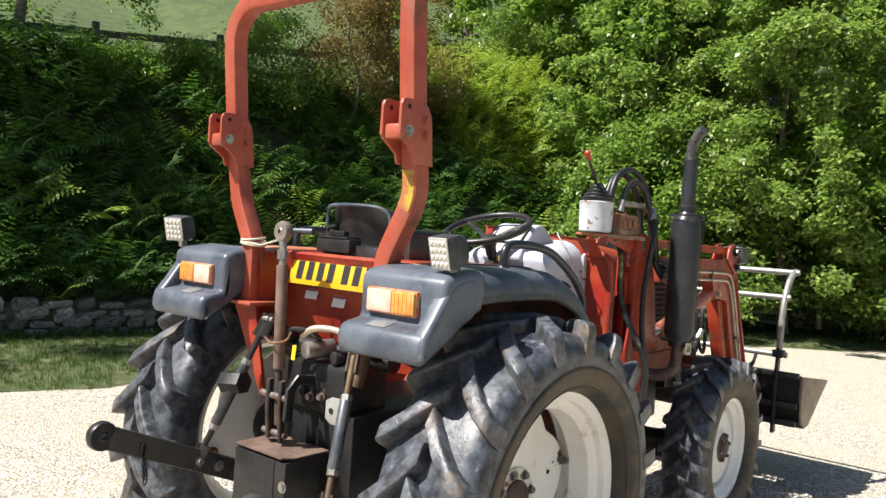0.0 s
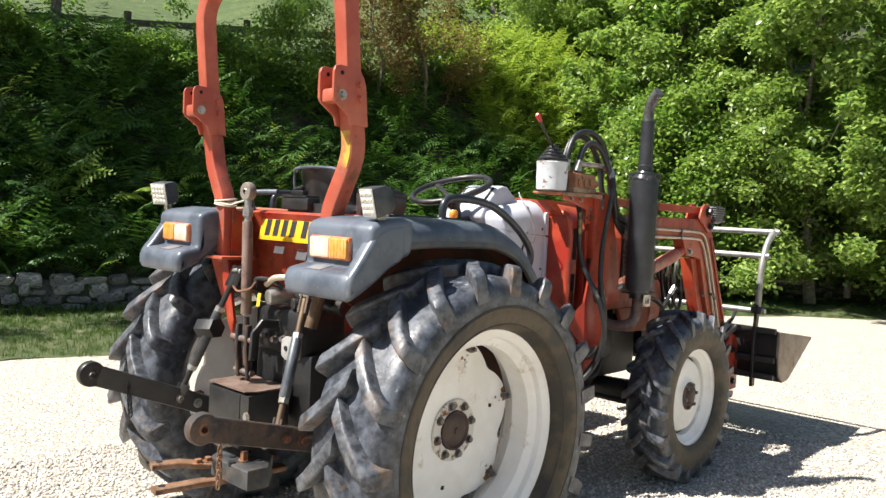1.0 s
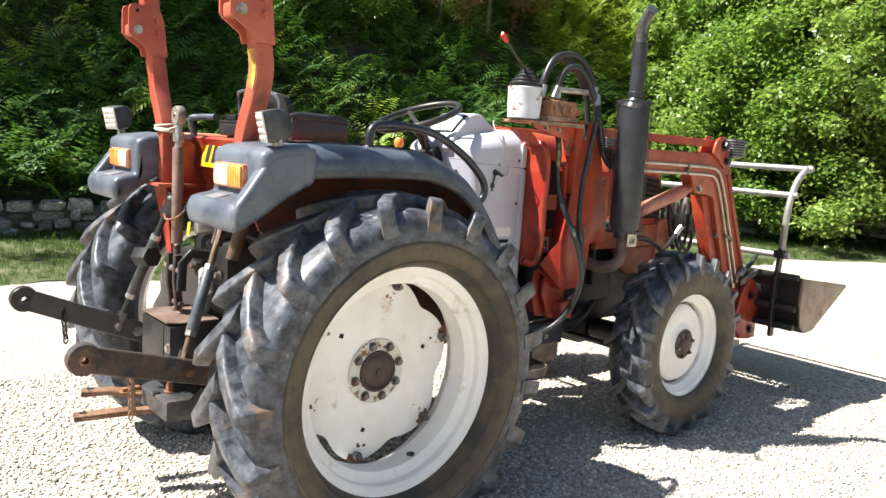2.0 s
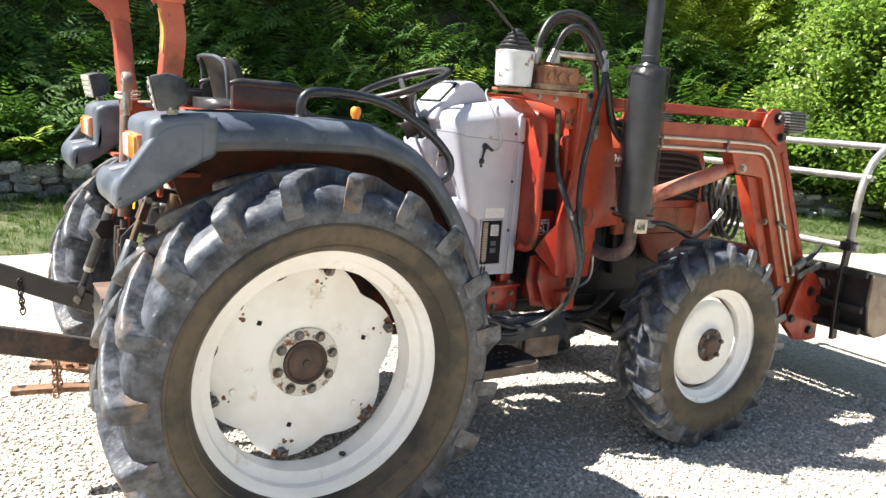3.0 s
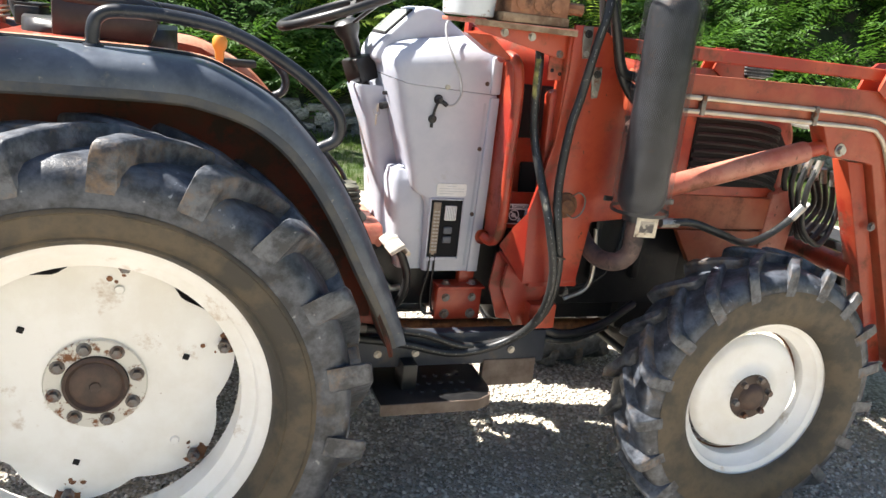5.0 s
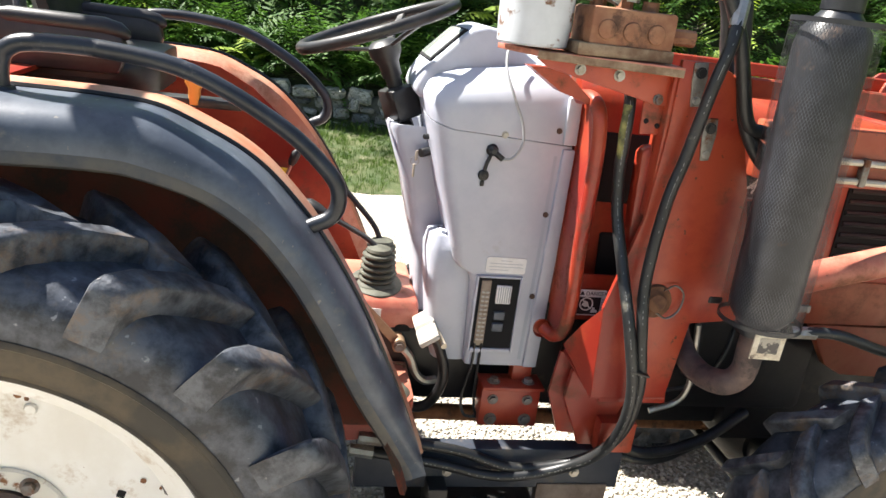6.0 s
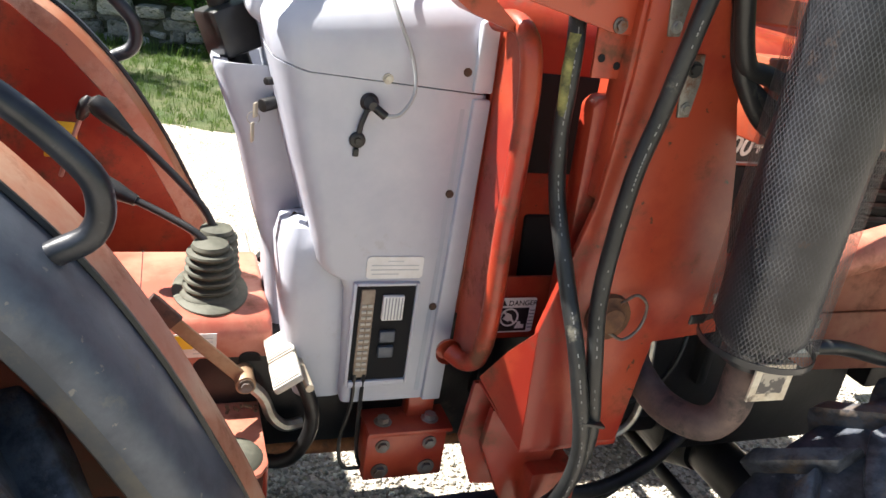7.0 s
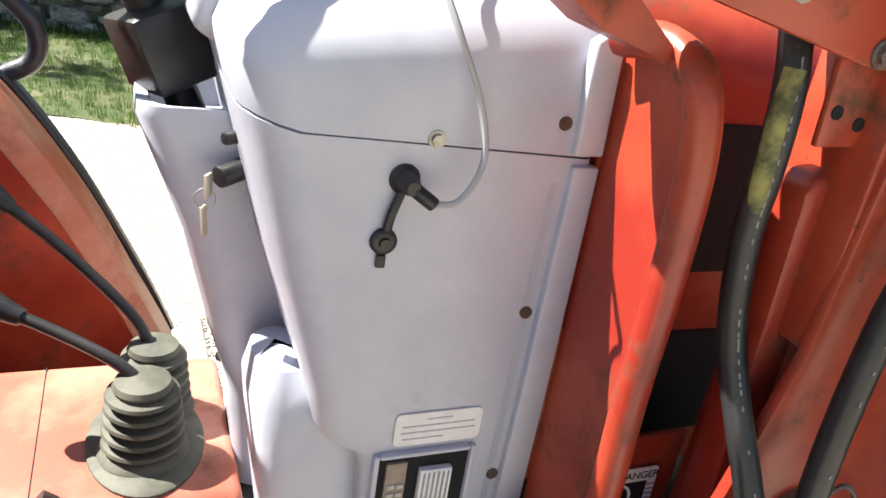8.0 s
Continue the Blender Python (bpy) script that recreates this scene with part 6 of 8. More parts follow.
    # sleeve that carries the painted yellow-green sunlight on the hose's rear side
    part("hose_lichen", tube([(1.237, -0.432, 1.545), (1.2335, -0.4355, 1.50), (1.2355, -0.4365, 1.455), (1.241, -0.434, 1.425)], 0.0092, 10, 4), M_HOSESUN, tractor, "yellow-green sunlight painted along the black hose")
    part("cable_tie", box((1.325, -0.570, 0.955), (0.050, 0.032, 0.006), (0, 15, 0), b=0.002), M_BLACK, tractor, "black cable tie")
    hose([(1.70, -0.565, 1.07), (1.80, -0.58, 1.075), (1.95, -0.56, 1.03), (2.10, -0.50, 0.985), (2.25, -0.44, 1.00), (2.36, -0.42, 1.06), (2.385, -0.43, 1.10)], 0.0135)
    for k in range(5):
        y = -0.42 + 0.05 * k
        hose([(2.43, y, 1.27), (2.40 + 0.01 * k, y, 1.16), (2.44 + 0.03 * k, y + 0.02, 1.02), (2.55, y + 0.03, 0.95), (2.62 + 0.02 * k, y + 0.05, 1.06), (2.60, y + 0.04, 1.22)], 0.011)
    # decal with its pictogram beside the opening
    D = Matrix.Translation((1.274, -0.350, 1.033))
    part("decal_plate", box((1.277, -0.341, 1.045), (0.13, 0.008, 0.125), b=0.002), M_RED, tractor, "red plate that carries a decal")

    def flat(pts, lift, material, parent, name):
        bm = prism(pts, -0.0008 - lift, 0.0008 - lift)
        bm.transform(D)
        return part(name, bm, material, parent, "white danger decal with a black pictogram" if name == "danger_decal" else "")
    rect = lambda u, v, w, h: [(u - w / 2, v - h / 2), (u + w / 2, v - h / 2), (u + w / 2, v + h / 2), (u - w / 2, v + h / 2)]
    dg = flat(rrect(0.074, 0.070, 0.004, 2), 0.0, M_LABEL, tractor, "danger_decal")
    flat(rect(-0.006, -0.008, 0.060, 0.047), 0.001, M_INK, dg, "decal_field")
    rg = lathe([(0.0150, 0.0), (0.0185, -0.0008), (0.0185, 0.0008)], (-0.014, -0.0024, -0.003), "y", 24, close=True)
    rg.transform(D)
    part("decal_ring", rg, M_LABEL, dg)
    bar = box((-0.014, -0.0024, -0.003), (0.034, 0.001, 0.004), (0, 45, 0))
    bar.transform(D)
    part("decal_bar", bar, M_LABEL, dg)
    flat([(-0.026, -0.006), (-0.018, 0.006), (-0.010, 0.002), (-0.006, -0.008), (-0.016, -0.012)], 0.0018, M_LABEL, dg, "decal_shape")
    flat([(0.000, -0.026), (0.018, -0.026), (0.018, -0.019), (0.012, -0.018), (0.010, -0.012), (0.004, -0.012), (0.003, -0.018)], 0.0018, M_LABEL, dg, "decal_shape")
    for k in range(6):
        flat(rect(0.031, 0.010 - 0.007 * k, 0.010, 0.002), 0.001, M_GREYINK, dg, "print_line")
    word = bpy.data.curves.new("decal_word", "FONT")
    word.body, word.size, word.extrude, word.align_x = "DANGER", 0.0142, 0.0003, "CENTER"
    me = bpy.data.meshes.new_from_object(bpy.data.objects.new("tmp_word", word))
    me.materials.append(M_INK)
    w = new("decal_word", me)
    w.matrix_world = D @ pose(0.010, -0.0014, 0.0205, 90, 0, 0)
    w.parent = dg
    flat([(-0.034, 0.0205), (-0.022, 0.0205), (-0.028, 0.0315)], 0.001, M_INK, dg, "decal_triangle")


hydraulics()

# ---- exhaust ----
def exhaust():
    x, y = 1.557, -0.625
    mf = part("exhaust_muffler", lathe([(0.030, 1.10), (0.055, 1.125), (0.072, 1.15), (0.074, 1.17), (0.074, 1.72), (0.068, 1.75), (0.040, 1.785), (0.034, 1.80)], (x, y, 0), "z", 36), M_STACK, tractor, "tall black exhaust silencer in a wire mesh guard")
    part("stack_pipe", tube([(x, y, 1.78), (x, y, 1.82), (x, y, 2.055)], 0.036, 20), M_STACK, mf, "black stack pipe")
    part("stack_base", lathe([(0.030, 1.785), (0.041, 1.79), (0.041, 1.815), (0.036, 1.82)], (x, y, 0), "z", 20), M_STACK, mf)
    part("stack_tip", tube([(x, y, 2.05), (x, y, 2.10), (x - 0.002, y - 0.012, 2.15), (x - 0.01, y - 0.042, 2.192), (x - 0.016, y - 0.062, 2.208)], 0.0275, 16, 4, up=(0, 1, 0)), M_TIP, mf, "bent bare steel stack tip")
    # wire mesh: two families of crossing helical strips
    V, F = [], []
    R, z0, z1, n, st = 0.089, 1.125, 1.768, 84, 80
    for fam in (1, -1):
        for k in range(n):
            base = len(V)
            for i in range(st + 1):
                u = i / st
                a = 2 * math.pi * (k / n + fam * u * 0.62)
                rr = R + (0.0006 if fam > 0 else 0)
                for dz in (-0.0010, 0.0010):
                    V.append((x + rr * math.cos(a), y + rr * math.sin(a), z0 + u * (z1 - z0) + dz))
            for i in range(st):
                a = base + 2 * i
                F.append((a, a + 1, a + 3, a + 2))
    raw("mesh_guard", V, F, M_MESH, mf, "grey expanded-metal mesh guard")
    for z in (z0, z1):
        part("mesh_rim", lathe([(0.088, z - 0.005), (0.0905, z - 0.005), (0.0905, z + 0.005), (0.088, z + 0.005)], (x, y, 0), "z", 40, close=True), M_STACK, mf)
    part("guard_lug", box((x - 0.098, y + 0.03, 1.153), (0.044, 0.006, 0.016), (0, 8, 20), b=0.003), M_BLACK, mf)
    part("guard_lug", box((x + 0.10, y, 1.155), (0.04, 0.008, 0.018), b=0.003), M_HUBBOLT, mf)
    part("exhaust_pipe", tube([(x, y, 1.13), (x - 0.002, y, 1.06), (1.558, y + 0.01, 0.985), (1.535, y + 0.035, 0.945), (1.515, -0.52, 0.93), (1.505, -0.45, 0.945), (1.52, -0.36, 0.97), (1.56, -0.24, 1.0)], 0.030, 16, 5), M_PIPE, mf, "heat-browned exhaust pipe")
    part("dip_rod", tube([(1.576, -0.36, 0.99), (1.592, -0.36, 0.84), (1.571, -0.36, 0.765), (1.492, -0.36, 0.731)], 0.0085, 8, 4), M_STEEL, mf, "bent bright steel rod")
    part("heat_clamp", lathe([(0.036, 1.09), (0.048, 1.092), (0.048, 1.118), (0.036, 1.12)], (x, y, 0), "z", 20), M_STACK, mf)
    tg = part("tag_plate", box((1.555, -0.682, 1.086), (0.078, 0.004, 0.066), (0, 3, 2), b=0.001), M_TAG, mf, "scuffed cream metal tag")
    part("tag_mark", box((1.555, -0.6845, 1.086), (0.05, 0.001, 0.036), (0, 3, 2)), M_TAGMARK, tg)


M_TIP = mat("bare_stack_tip", (0.16, 0.16, 0.165), 0.4, 0.7, tint=(0.09, 0.088, 0.088), scale=14, dirt=(0.05, 0.045, 0.04), dirt_scale=9, dirt_at=0.55)
M_TAG = mat("cream_tag", (0.70, 0.64, 0.52), 0.5, tint=(0.52, 0.44, 0.33), scale=30, dirt=(0.12, 0.09, 0.07), dirt_scale=22, dirt_at=0.6)
M_TAGMARK = mat("tag_print", (0.09, 0.08, 0.075), 0.6, tint=(0.40, 0.36, 0.30), scale=45, amt=0.9)
exhaust()

# ---- chassis, engine, axles ----
def chassis():
    ch = part("gearbox_casting", box((0.12, 0, 0.70), (0.90, 0.40, 0.40), b=0.03), M_ENGINE, tractor, "dark oily gearbox and rear axle casting")
    part("axle_tube", cyl((0, -0.60, RZ), (0, 0.60, RZ), 0.085, 20), M_ENGINE, ch, "rear axle tube")
    for s in (-1, 1):
        part("axle_flange", cyl((0, 0.56 * s, RZ), (0, 0.675 * s, RZ), 0.115, 24, 0.006), M_ENGINE, ch)
        part("brake_drum", cyl((0, 0.30 * s, RZ), (0, 0.42 * s, RZ), 0.17, 28, 0.01), M_ENGINE, ch)
    en = part("engine_block", box((1.62, 0, 0.86), (0.95, 0.36, 0.46), b=0.03), M_ENGINE, tractor, "black oily engine block")
    part("bell_housing", box((0.98, 0, 0.755), (0.55, 0.34, 0.24), b=0.03), M_ENGINE, en)
    part("sump", box((1.66, 0, 0.61), (0.66, 0.26, 0.12), b=0.03), M_ENGINE, en)
    for k in range(4):
        part("block_rib", box((1.30 + 0.19 * k, -0.19, 0.90), (0.03, 0.05, 0.30), b=0.008), M_ENGINE, en)
    part("oil_filter", cyl((1.50, -0.26, 0.72), (1.50, -0.26, 0.86), 0.042, 20, 0.006), M_ENGINE, en)
    part("fuel_line", tube([(1.62, -0.23, 1.0), (1.56, -0.26, 0.94), (1.55, -0.28, 0.84), (1.50, -0.27, 0.74), (1.47, -0.25, 0.70)], 0.007, 8, 5), M_STEEL, en, "thin steel pipe")
    part("fuel_line", tube([(1.78, -0.22, 1.0), (1.74, -0.26, 0.86), (1.68, -0.25, 0.76), (1.55, -0.24, 0.72)], 0.006, 8, 5), M_HOSE, en)
    for x in (1.47, 1.55):
        part("pipe_union", bolt((x, -0.245, 0.715), (0, -1, 0), 0.014, 0.02), M_STEEL, en)
    part("engine_hose", tube([(1.40, -0.32, 0.62), (1.52, -0.34, 0.585), (1.70, -0.30, 0.60), (1.88, -0.22, 0.65)], 0.016, 10, 5), M_HOSE, en)
    part("engine_hose", tube([(1.40, -0.30, 0.57), (1.55, -0.33, 0.555), (1.75, -0.25, 0.57)], 0.014, 10, 5), M_HOSE, en)
    # longitudinal rails, steps
    for s in (-1, 1):
        r = part("chassis_rail", mirror(box((1.07, 0.365, 0.565), (0.72, 0.05, 0.12), b=0.006), s), M_BLUEBLK, tractor, "blue-black side rail")
        for x in (0.82, 0.95, 1.08, 1.3):
            part("rail_bolt", mirror(bolt((x, 0.391, 0.555), (0, 1, 0), 0.009, 0.008), s), M_STEEL, r)
        st = part("step", mirror(prism([(0.80, 0.26), (0.80, 0.545), (1.13, 0.545), (1.18, 0.515), (1.195, 0.46), (1.20, 0.26)], 0.440, 0.452, axis="z", bev=0.002), s), M_BLACK, tractor, "black pressed-steel step")
        part("step_edge", mirror(sweep([(0.80, 0.547, 0.434), (1.13, 0.547, 0.434), (1.181, 0.517, 0.434), (1.198, 0.46, 0.434), (1.203, 0.28, 0.434)], rrect(0.006, 0.040, 0.002, 1)), s), M_STEPEDGE, st, "worn brown step edge")
        for i in range(6):
            for j in range(3):
                part("tread_stud", mirror(lathe([(0.0, 0.0045), (0.006, 0.004), (0.009, 0.0)], (0.92 + 0.040 * i, 0.36 + 0.055 * j, 0.452), "z", 8), s), M_BLACK, st)
        part("step_bracket", mirror(box((0.92, 0.40, 0.49), (0.05, 0.10, 0.10), b=0.004), s), M_BLACK, st)
        part("rail_drop", mirror(box((1.30, 0.38, 0.47), (0.20, 0.03, 0.10), b=0.004), s), M_STEPEDGE, r)
        # bolted block under the cowl
        bl = part("mount_block", mirror(box((1.125, 0.255, 0.692), (0.165, 0.06, 0.125), b=0.004), s), M_RED, tractor, "red bolted mounting block")
        part("block_lip", mirror(box((1.125, 0.262, 0.752), (0.172, 0.085, 0.010), b=0.003), s), M_RED, bl)
        for x in (1.075, 1.172):
            part("block_bolt", mirror(bolt((x, 0.268, 0.757), (0, 0, 1), 0.012, 0.012), s), M_STEEL, bl)
            part("block_bolt", mirror(bolt((x, 0.2855, 0.712), (0, 1, 0), 0.010, 0.009), s), M_HUBBOLT, bl)
            part("block_bolt", mirror(bolt((x, 0.2855, 0.652), (0, 1, 0), 0.012, 0.010), s), M_HUBBOLT, bl)
    # front axle, its pivot and the drive shaft
    fa = part("front_axle", tube([(FAX, -0.50, 0.50), (FAX, -0.36, 0.46), (FAX, 0, 0.45), (FAX, 0.36, 0.46), (FAX, 0.50, 0.50)], 0.065, 16, 4), M_ENGINE, tractor, "dark front axle")
    part("diff_housing", lathe([(0.0, -0.16), (0.08, -0.15), (0.125, -0.06), (0.13, 0.06), (0.08, 0.15), (0.0, 0.16)], (FAX, 0.05, 0.46), "y", 24), M_ENGINE, fa)
    for s in (-1, 1):
        part("knuckle", mirror(cyl((FAX, 0.50, 0.38), (FAX, 0.50, 0.66), 0.062, 18, 0.01), s), M_ENGINE, fa)
        part("knuckle_hub", mirror(cyl((FAX, 0.50, FZ), (FAX, 0.68, FZ), 0.10, 20, 0.01), s), M_ENGINE, fa)
    part("drive_shaft", cyl((0.70, 0.05, 0.48), (FAX - 0.1, 0.05, 0.45), 0.026, 12), M_RUST, fa, "rusty front drive shaft")
    part("tie_rod", cyl((FAX - 0.16, -0.48, 0.42), (FAX - 0.16, 0.48, 0.42), 0.017, 10), M_BLACK, fa)
    part("axle_bolster", box((2.12, 0, 0.72), (0.55, 0.34, 0.40), b=0.02), M_ENGINE, tractor, "black front axle bolster")
    part("front_weight", box((2.48, 0, 0.78), (0.14, 0.42, 0.16), b=0.01), M_ENGINE, tractor)


M_STEPEDGE = mat("worn_brown_edge", (0.11, 0.075, 0.055), 0.6, tint=(0.20, 0.15, 0.12), scale=12, bump=0.2)
chassis()

# ---- three-point linkage at the back ----
def linkage():
    def eye_arm(s, rusty):
        a, b = (Vector((-0.942, 0.450, 0.782)), Vector((-0.20, 0.262, 0.502))) if s > 0 else (Vector((-0.973, -0.476, 0.773)), Vector((-0.20, -0.380, 0.546)))
        d = (b - a).normalized()
        arm = part("lower_link", sweep([a + d * 0.03, b], rrect(0.028, 0.084, 0.004, 1)), M_RUSTARM if rusty else M_BLACK, tractor, "rusty brown lower link arm" if rusty else "black lower link arm of the three-point linkage")
        part("link_eye", lathe([(0.018, -0.019), (0.050, -0.019), (0.053, -0.012), (0.053, 0.012), (0.050, 0.019), (0.018, 0.019)], a, "y", 28, close=True), M_RUSTARM if rusty else M_BLACK, arm)
        part("ball", lathe([(0.012, -0.022), (0.022, -0.018), (0.026, 0.0), (0.022, 0.018), (0.012, 0.022)], a, "y", 18, close=True), M_RUST if rusty else M_BLACK, arm)
        for t, r in ((0.46, 0.012), (0.56, 0.014)):
            q = a.lerp(b, t)
            part("link_bolt", bolt(q + Vector((0, -0.017, 0)), (0, -1, 0), r, 0.014), M_RUST if rusty else M_STEEL, arm)
        return arm
    eye_arm(1, False)
    eye_arm(-1, True)

    def lift_rod(top, bot, tube_mat, name):
        top, bot = Vector(top), Vector(bot)
        rod = part("lift_rod", cyl(top, bot, 0.0125, 12), M_BLACK if name else M_BRASSROD, tractor, "lift rod with a turnbuckle tube")
        part("turnbuckle", cyl(top.lerp(bot, 0.30), top.lerp(bot, 0.74), 0.021, 14, 0.003), tube_mat, rod, "grey turnbuckle tube")
        for t in (0.285, 0.755):
            part("lock_nut", cyl(top.lerp(bot, t - 0.02), top.lerp(bot, t + 0.02), 0.021, 6), M_STEEL, rod)
        ax = (bot - top).normalized()
        for e, dr in ((top, -1), (bot, 1)):
            for dy in (-0.021, 0.021):
                part("fork_cheek", sweep([e + ax * dr * -0.06 + Vector((0, dy, 0)), e + ax * dr * 0.035 + Vector((0, dy, 0))], rrect(0.010, 0.032, 0.004, 2)), M_BLACK if name else M_RUSTARM, rod)
            part("fork_pin", cyl(e + ax * dr * 0.015 + Vector((0, -0.032, 0)), e + ax * dr * 0.015 + Vector((0, 0.032, 0)), 0.011, 10), M_STEEL, rod)
        return rod
    lr = lift_rod((-0.44, 0.20, 1.20), (-0.595, 0.372, 0.655), M_DARKTUBE, True)
    part("adjuster", cyl((-0.50, 0.235, 0.965), (-0.52, 0.335, 0.955), 0.045, 6, 0.004), M_BLACK, lr, "black adjuster box")
    rr = lift_rod((-0.446, -0.300, 1.147), (-0.632, -0.405, 0.672), M_GREYTUBE, False)
    pl = [(-0.06, -0.05), (-0.03, -0.075), (0.035, -0.075), (0.065, -0.05), (0.065, 0.05), (0.035, 0.075), (-0.03, 0.075), (-0.06, 0.05)]
    plate = part("adjuster_plate", prism([(-0.290 + u * 0.92, 0.955 + v * 0.62) for u, v in pl], -0.500, -0.492, axis="x", bev=0.002), M_LIGHTPLATE, rr, "light grey plate with two holes")
    for dy in (-0.03, 0.03):
        part("plate_hole", cyl((-0.503, -0.290 + dy, 0.955), (-0.491, -0.290 + dy, 0.955), 0.010, 12), M_SEAM, plate)

    # top link stowed upright
    a, b, c = Vector((-0.435, 0.138, 1.555)), Vector((-0.458, 0.085, 1.03)), Vector((-0.455, 0.075, 0.83))
    tl = part("top_link", cyl(a.lerp(b, 0.24), a.lerp(b, 0.98), 0.0225, 16, 0.003), M_BROWNTUBE, tractor, "brown rusted top link tube, stowed upright")
    part("link_rod", cyl(a, a.lerp(b, 0.26), 0.015, 12), M_STEEL, tl)
    part("collar", cyl(a.lerp(b, 0.13), a.lerp(b, 0.20), 0.022, 8), M_STEEL, tl)
    part("link_eye", lathe([(0.013, -0.017), (0.036, -0.017), (0.040, -0.010), (0.040, 0.010), (0.036, 0.017), (0.013, 0.017)], a, "x", 24, close=True), M_LINKEYE, tl)
    part("link_ball", lathe([(0.010, -0.020), (0.017, -0.015), (0.020, 0.0), (0.017, 0.015), (0.010, 0.020)], a, "x", 18, close=True), M_STEEL, tl)
    part("link_rod", cyl(b, c, 0.014, 12), M_RUSTARM, tl)
    part("tie_wire", tube([(-0.49, 0.14, 1.155), (-0.50, 0.085, 1.14), (-0.48, 0.03, 1.155), (-0.44, 0.05, 1.18)], 0.005, 6, 4), M_RUST, tl)
    # chain of links hanging below it, and rocker bars
    for y in (0.045, 0.115):
        part("rocker_bar", sweep([(-0.47, y, 1.0), (-0.475, y - 0.003, 0.90), (-0.46, y, 0.78)], rrect(0.016, 0.042, 0.006, 2)), M_RUSTARM, tl)
    part("rocker_pin", cyl((-0.472, 0.0, 0.94), (-0.472, 0.16, 0.94), 0.014, 12), M_HUBBOLT, tl)
    part("rocker_pin", cyl((-0.46, 0.02, 0.80), (-0.46, 0.15, 0.80), 0.013, 12), M_HUBBOLT, tl)
    part("rocker_arm", sweep([(-0.34, 0.0, 1.0), (-0.43, 0.005, 1.01), (-0.465, 0.005, 0.97), (-0.47, 0.005, 0.86)], rrect(0.022, 0.040, 0.010, 2)), M_BLACK, tl)
    # lift arms and shaft
    part("lift_shaft", cyl((-0.24, -0.30, 1.10), (-0.24, 0.30, 1.10), 0.036, 16), M_BLACK, tractor, "black lift shaft")
    for y in (-0.24, 0.24):
        part("lift_arm", sweep([(-0.22, y, 1.10), (-0.34, y * 0.97, 1.16), (-0.43, y * 0.95, 1.175)], rrect(0.03, 0.055, 0.008, 2)), M_BLACK, tractor, "black lift arm")
    hz = part("hydraulic_housing", box((-0.24, 0, 0.98), (0.24, 0.34, 0.20), b=0.03), M_ENGINE, tractor, "dark hydraulic lift housing")
    part("coupler", cyl((-0.42, -0.01, 1.12), (-0.30, -0.03, 1.13), 0.032, 16, 0.004), M_STEEL, hz, "steel oil coupler")
    part("coupler", cyl((-0.36, -0.10, 1.10), (-0.28, -0.12, 1.10), 0.026, 14, 0.004), M_BLACK, hz)
    part("yellow_tag", box((-0.425, 0.045, 1.105), (0.004, 0.018, 0.055), (0, 6, 8)), M_YELLOWSTK, hz)
    part("coupler_hose", tube([(-0.40, 0.03, 1.17), (-0.40, -0.04, 1.205), (-0.36, -0.14, 1.20), (-0.32, -0.22, 1.13)], 0.013, 10, 5), M_BRASS, hz, "tan oil hose")
    part("coupler_hose", tube([(-0.42, 0.09, 1.15), (-0.43, 0.06, 1.19), (-0.40, 0.0, 1.19), (-0.36, -0.03, 1.16)], 0.010, 8, 5), M_BLACK, hz)
    for k in range(5):
        part("housing_stud", bolt((-0.365, -0.12 + 0.06 * k, 0.94 + 0.01 * (k % 2)), (-1, 0, 0), 0.012, 0.02), M_HUBBOLT, hz)
    # shaft shield box
    sb = part("shaft_shield", prism([(-0.555, 0.60), (-0.555, 0.742), (-0.43, 0.752), (-0.36, 0.752), (-0.36, 0.60)], -0.105, 0.185, bev=0.002), M_BLACK, tractor, "black power shaft shield with a rusty top")
    part("shield_top", prism([(-0.562, 0.18), (-0.562, -0.085), (-0.52, -0.112), (-0.36, -0.112), (-0.36, 0.19)], 0.7545, 0.760, axis="z"), M_SHIELDTOP, sb, "rust-brown top plate")
    part("shield_side", box((-0.555, 0.07, 0.63), (0.006, 0.23, 0.22), b=0.001), M_BLACK, sb)
    part("shield_bolt", bolt((-0.559, -0.10, 0.66), (-1, 0, 0), 0.014, 0.01), M_STEEL, sb)
    part("pto_shaft", cyl((-0.50, 0.0, 0.63), (-0.30, 0.0, 0.63), 0.019, 12), M_STEEL, sb)
    # swinging drawbar with its bracket
    db = part("drawbar_bracket", prism([(-0.59, 0.09), (-0.585, -0.165), (-0.50, -0.175), (-0.40, -0.06), (-0.37, 0.13), (-0.50, 0.15)], 0.455, 0.467, axis="z", bev=0.002), M_DARKTUBE, tractor, "black drawbar bracket with holes")
    part("bracket_side", sweep([(-0.588, 0.09, 0.425), (-0.583, -0.165, 0.425), (-0.498, -0.173, 0.425), (-0.405, -0.06, 0.425)], rrect(0.010, 0.075, 0.002, 1)), M_DARKTUBE, db)
    for x, y in ((-0.58, -0.04), (-0.54, 0.02), (-0.48, -0.08), (-0.46, 0.03)):
        part("bracket_hole", cyl((x, y, 0.454), (x, y, 0.4725), 0.014, 14), M_SEAM, db)
    part("bracket_pin", bolt((-0.53, -0.05, 0.470), (0, 0, 1), 0.016, 0.04), M_RUST, db)
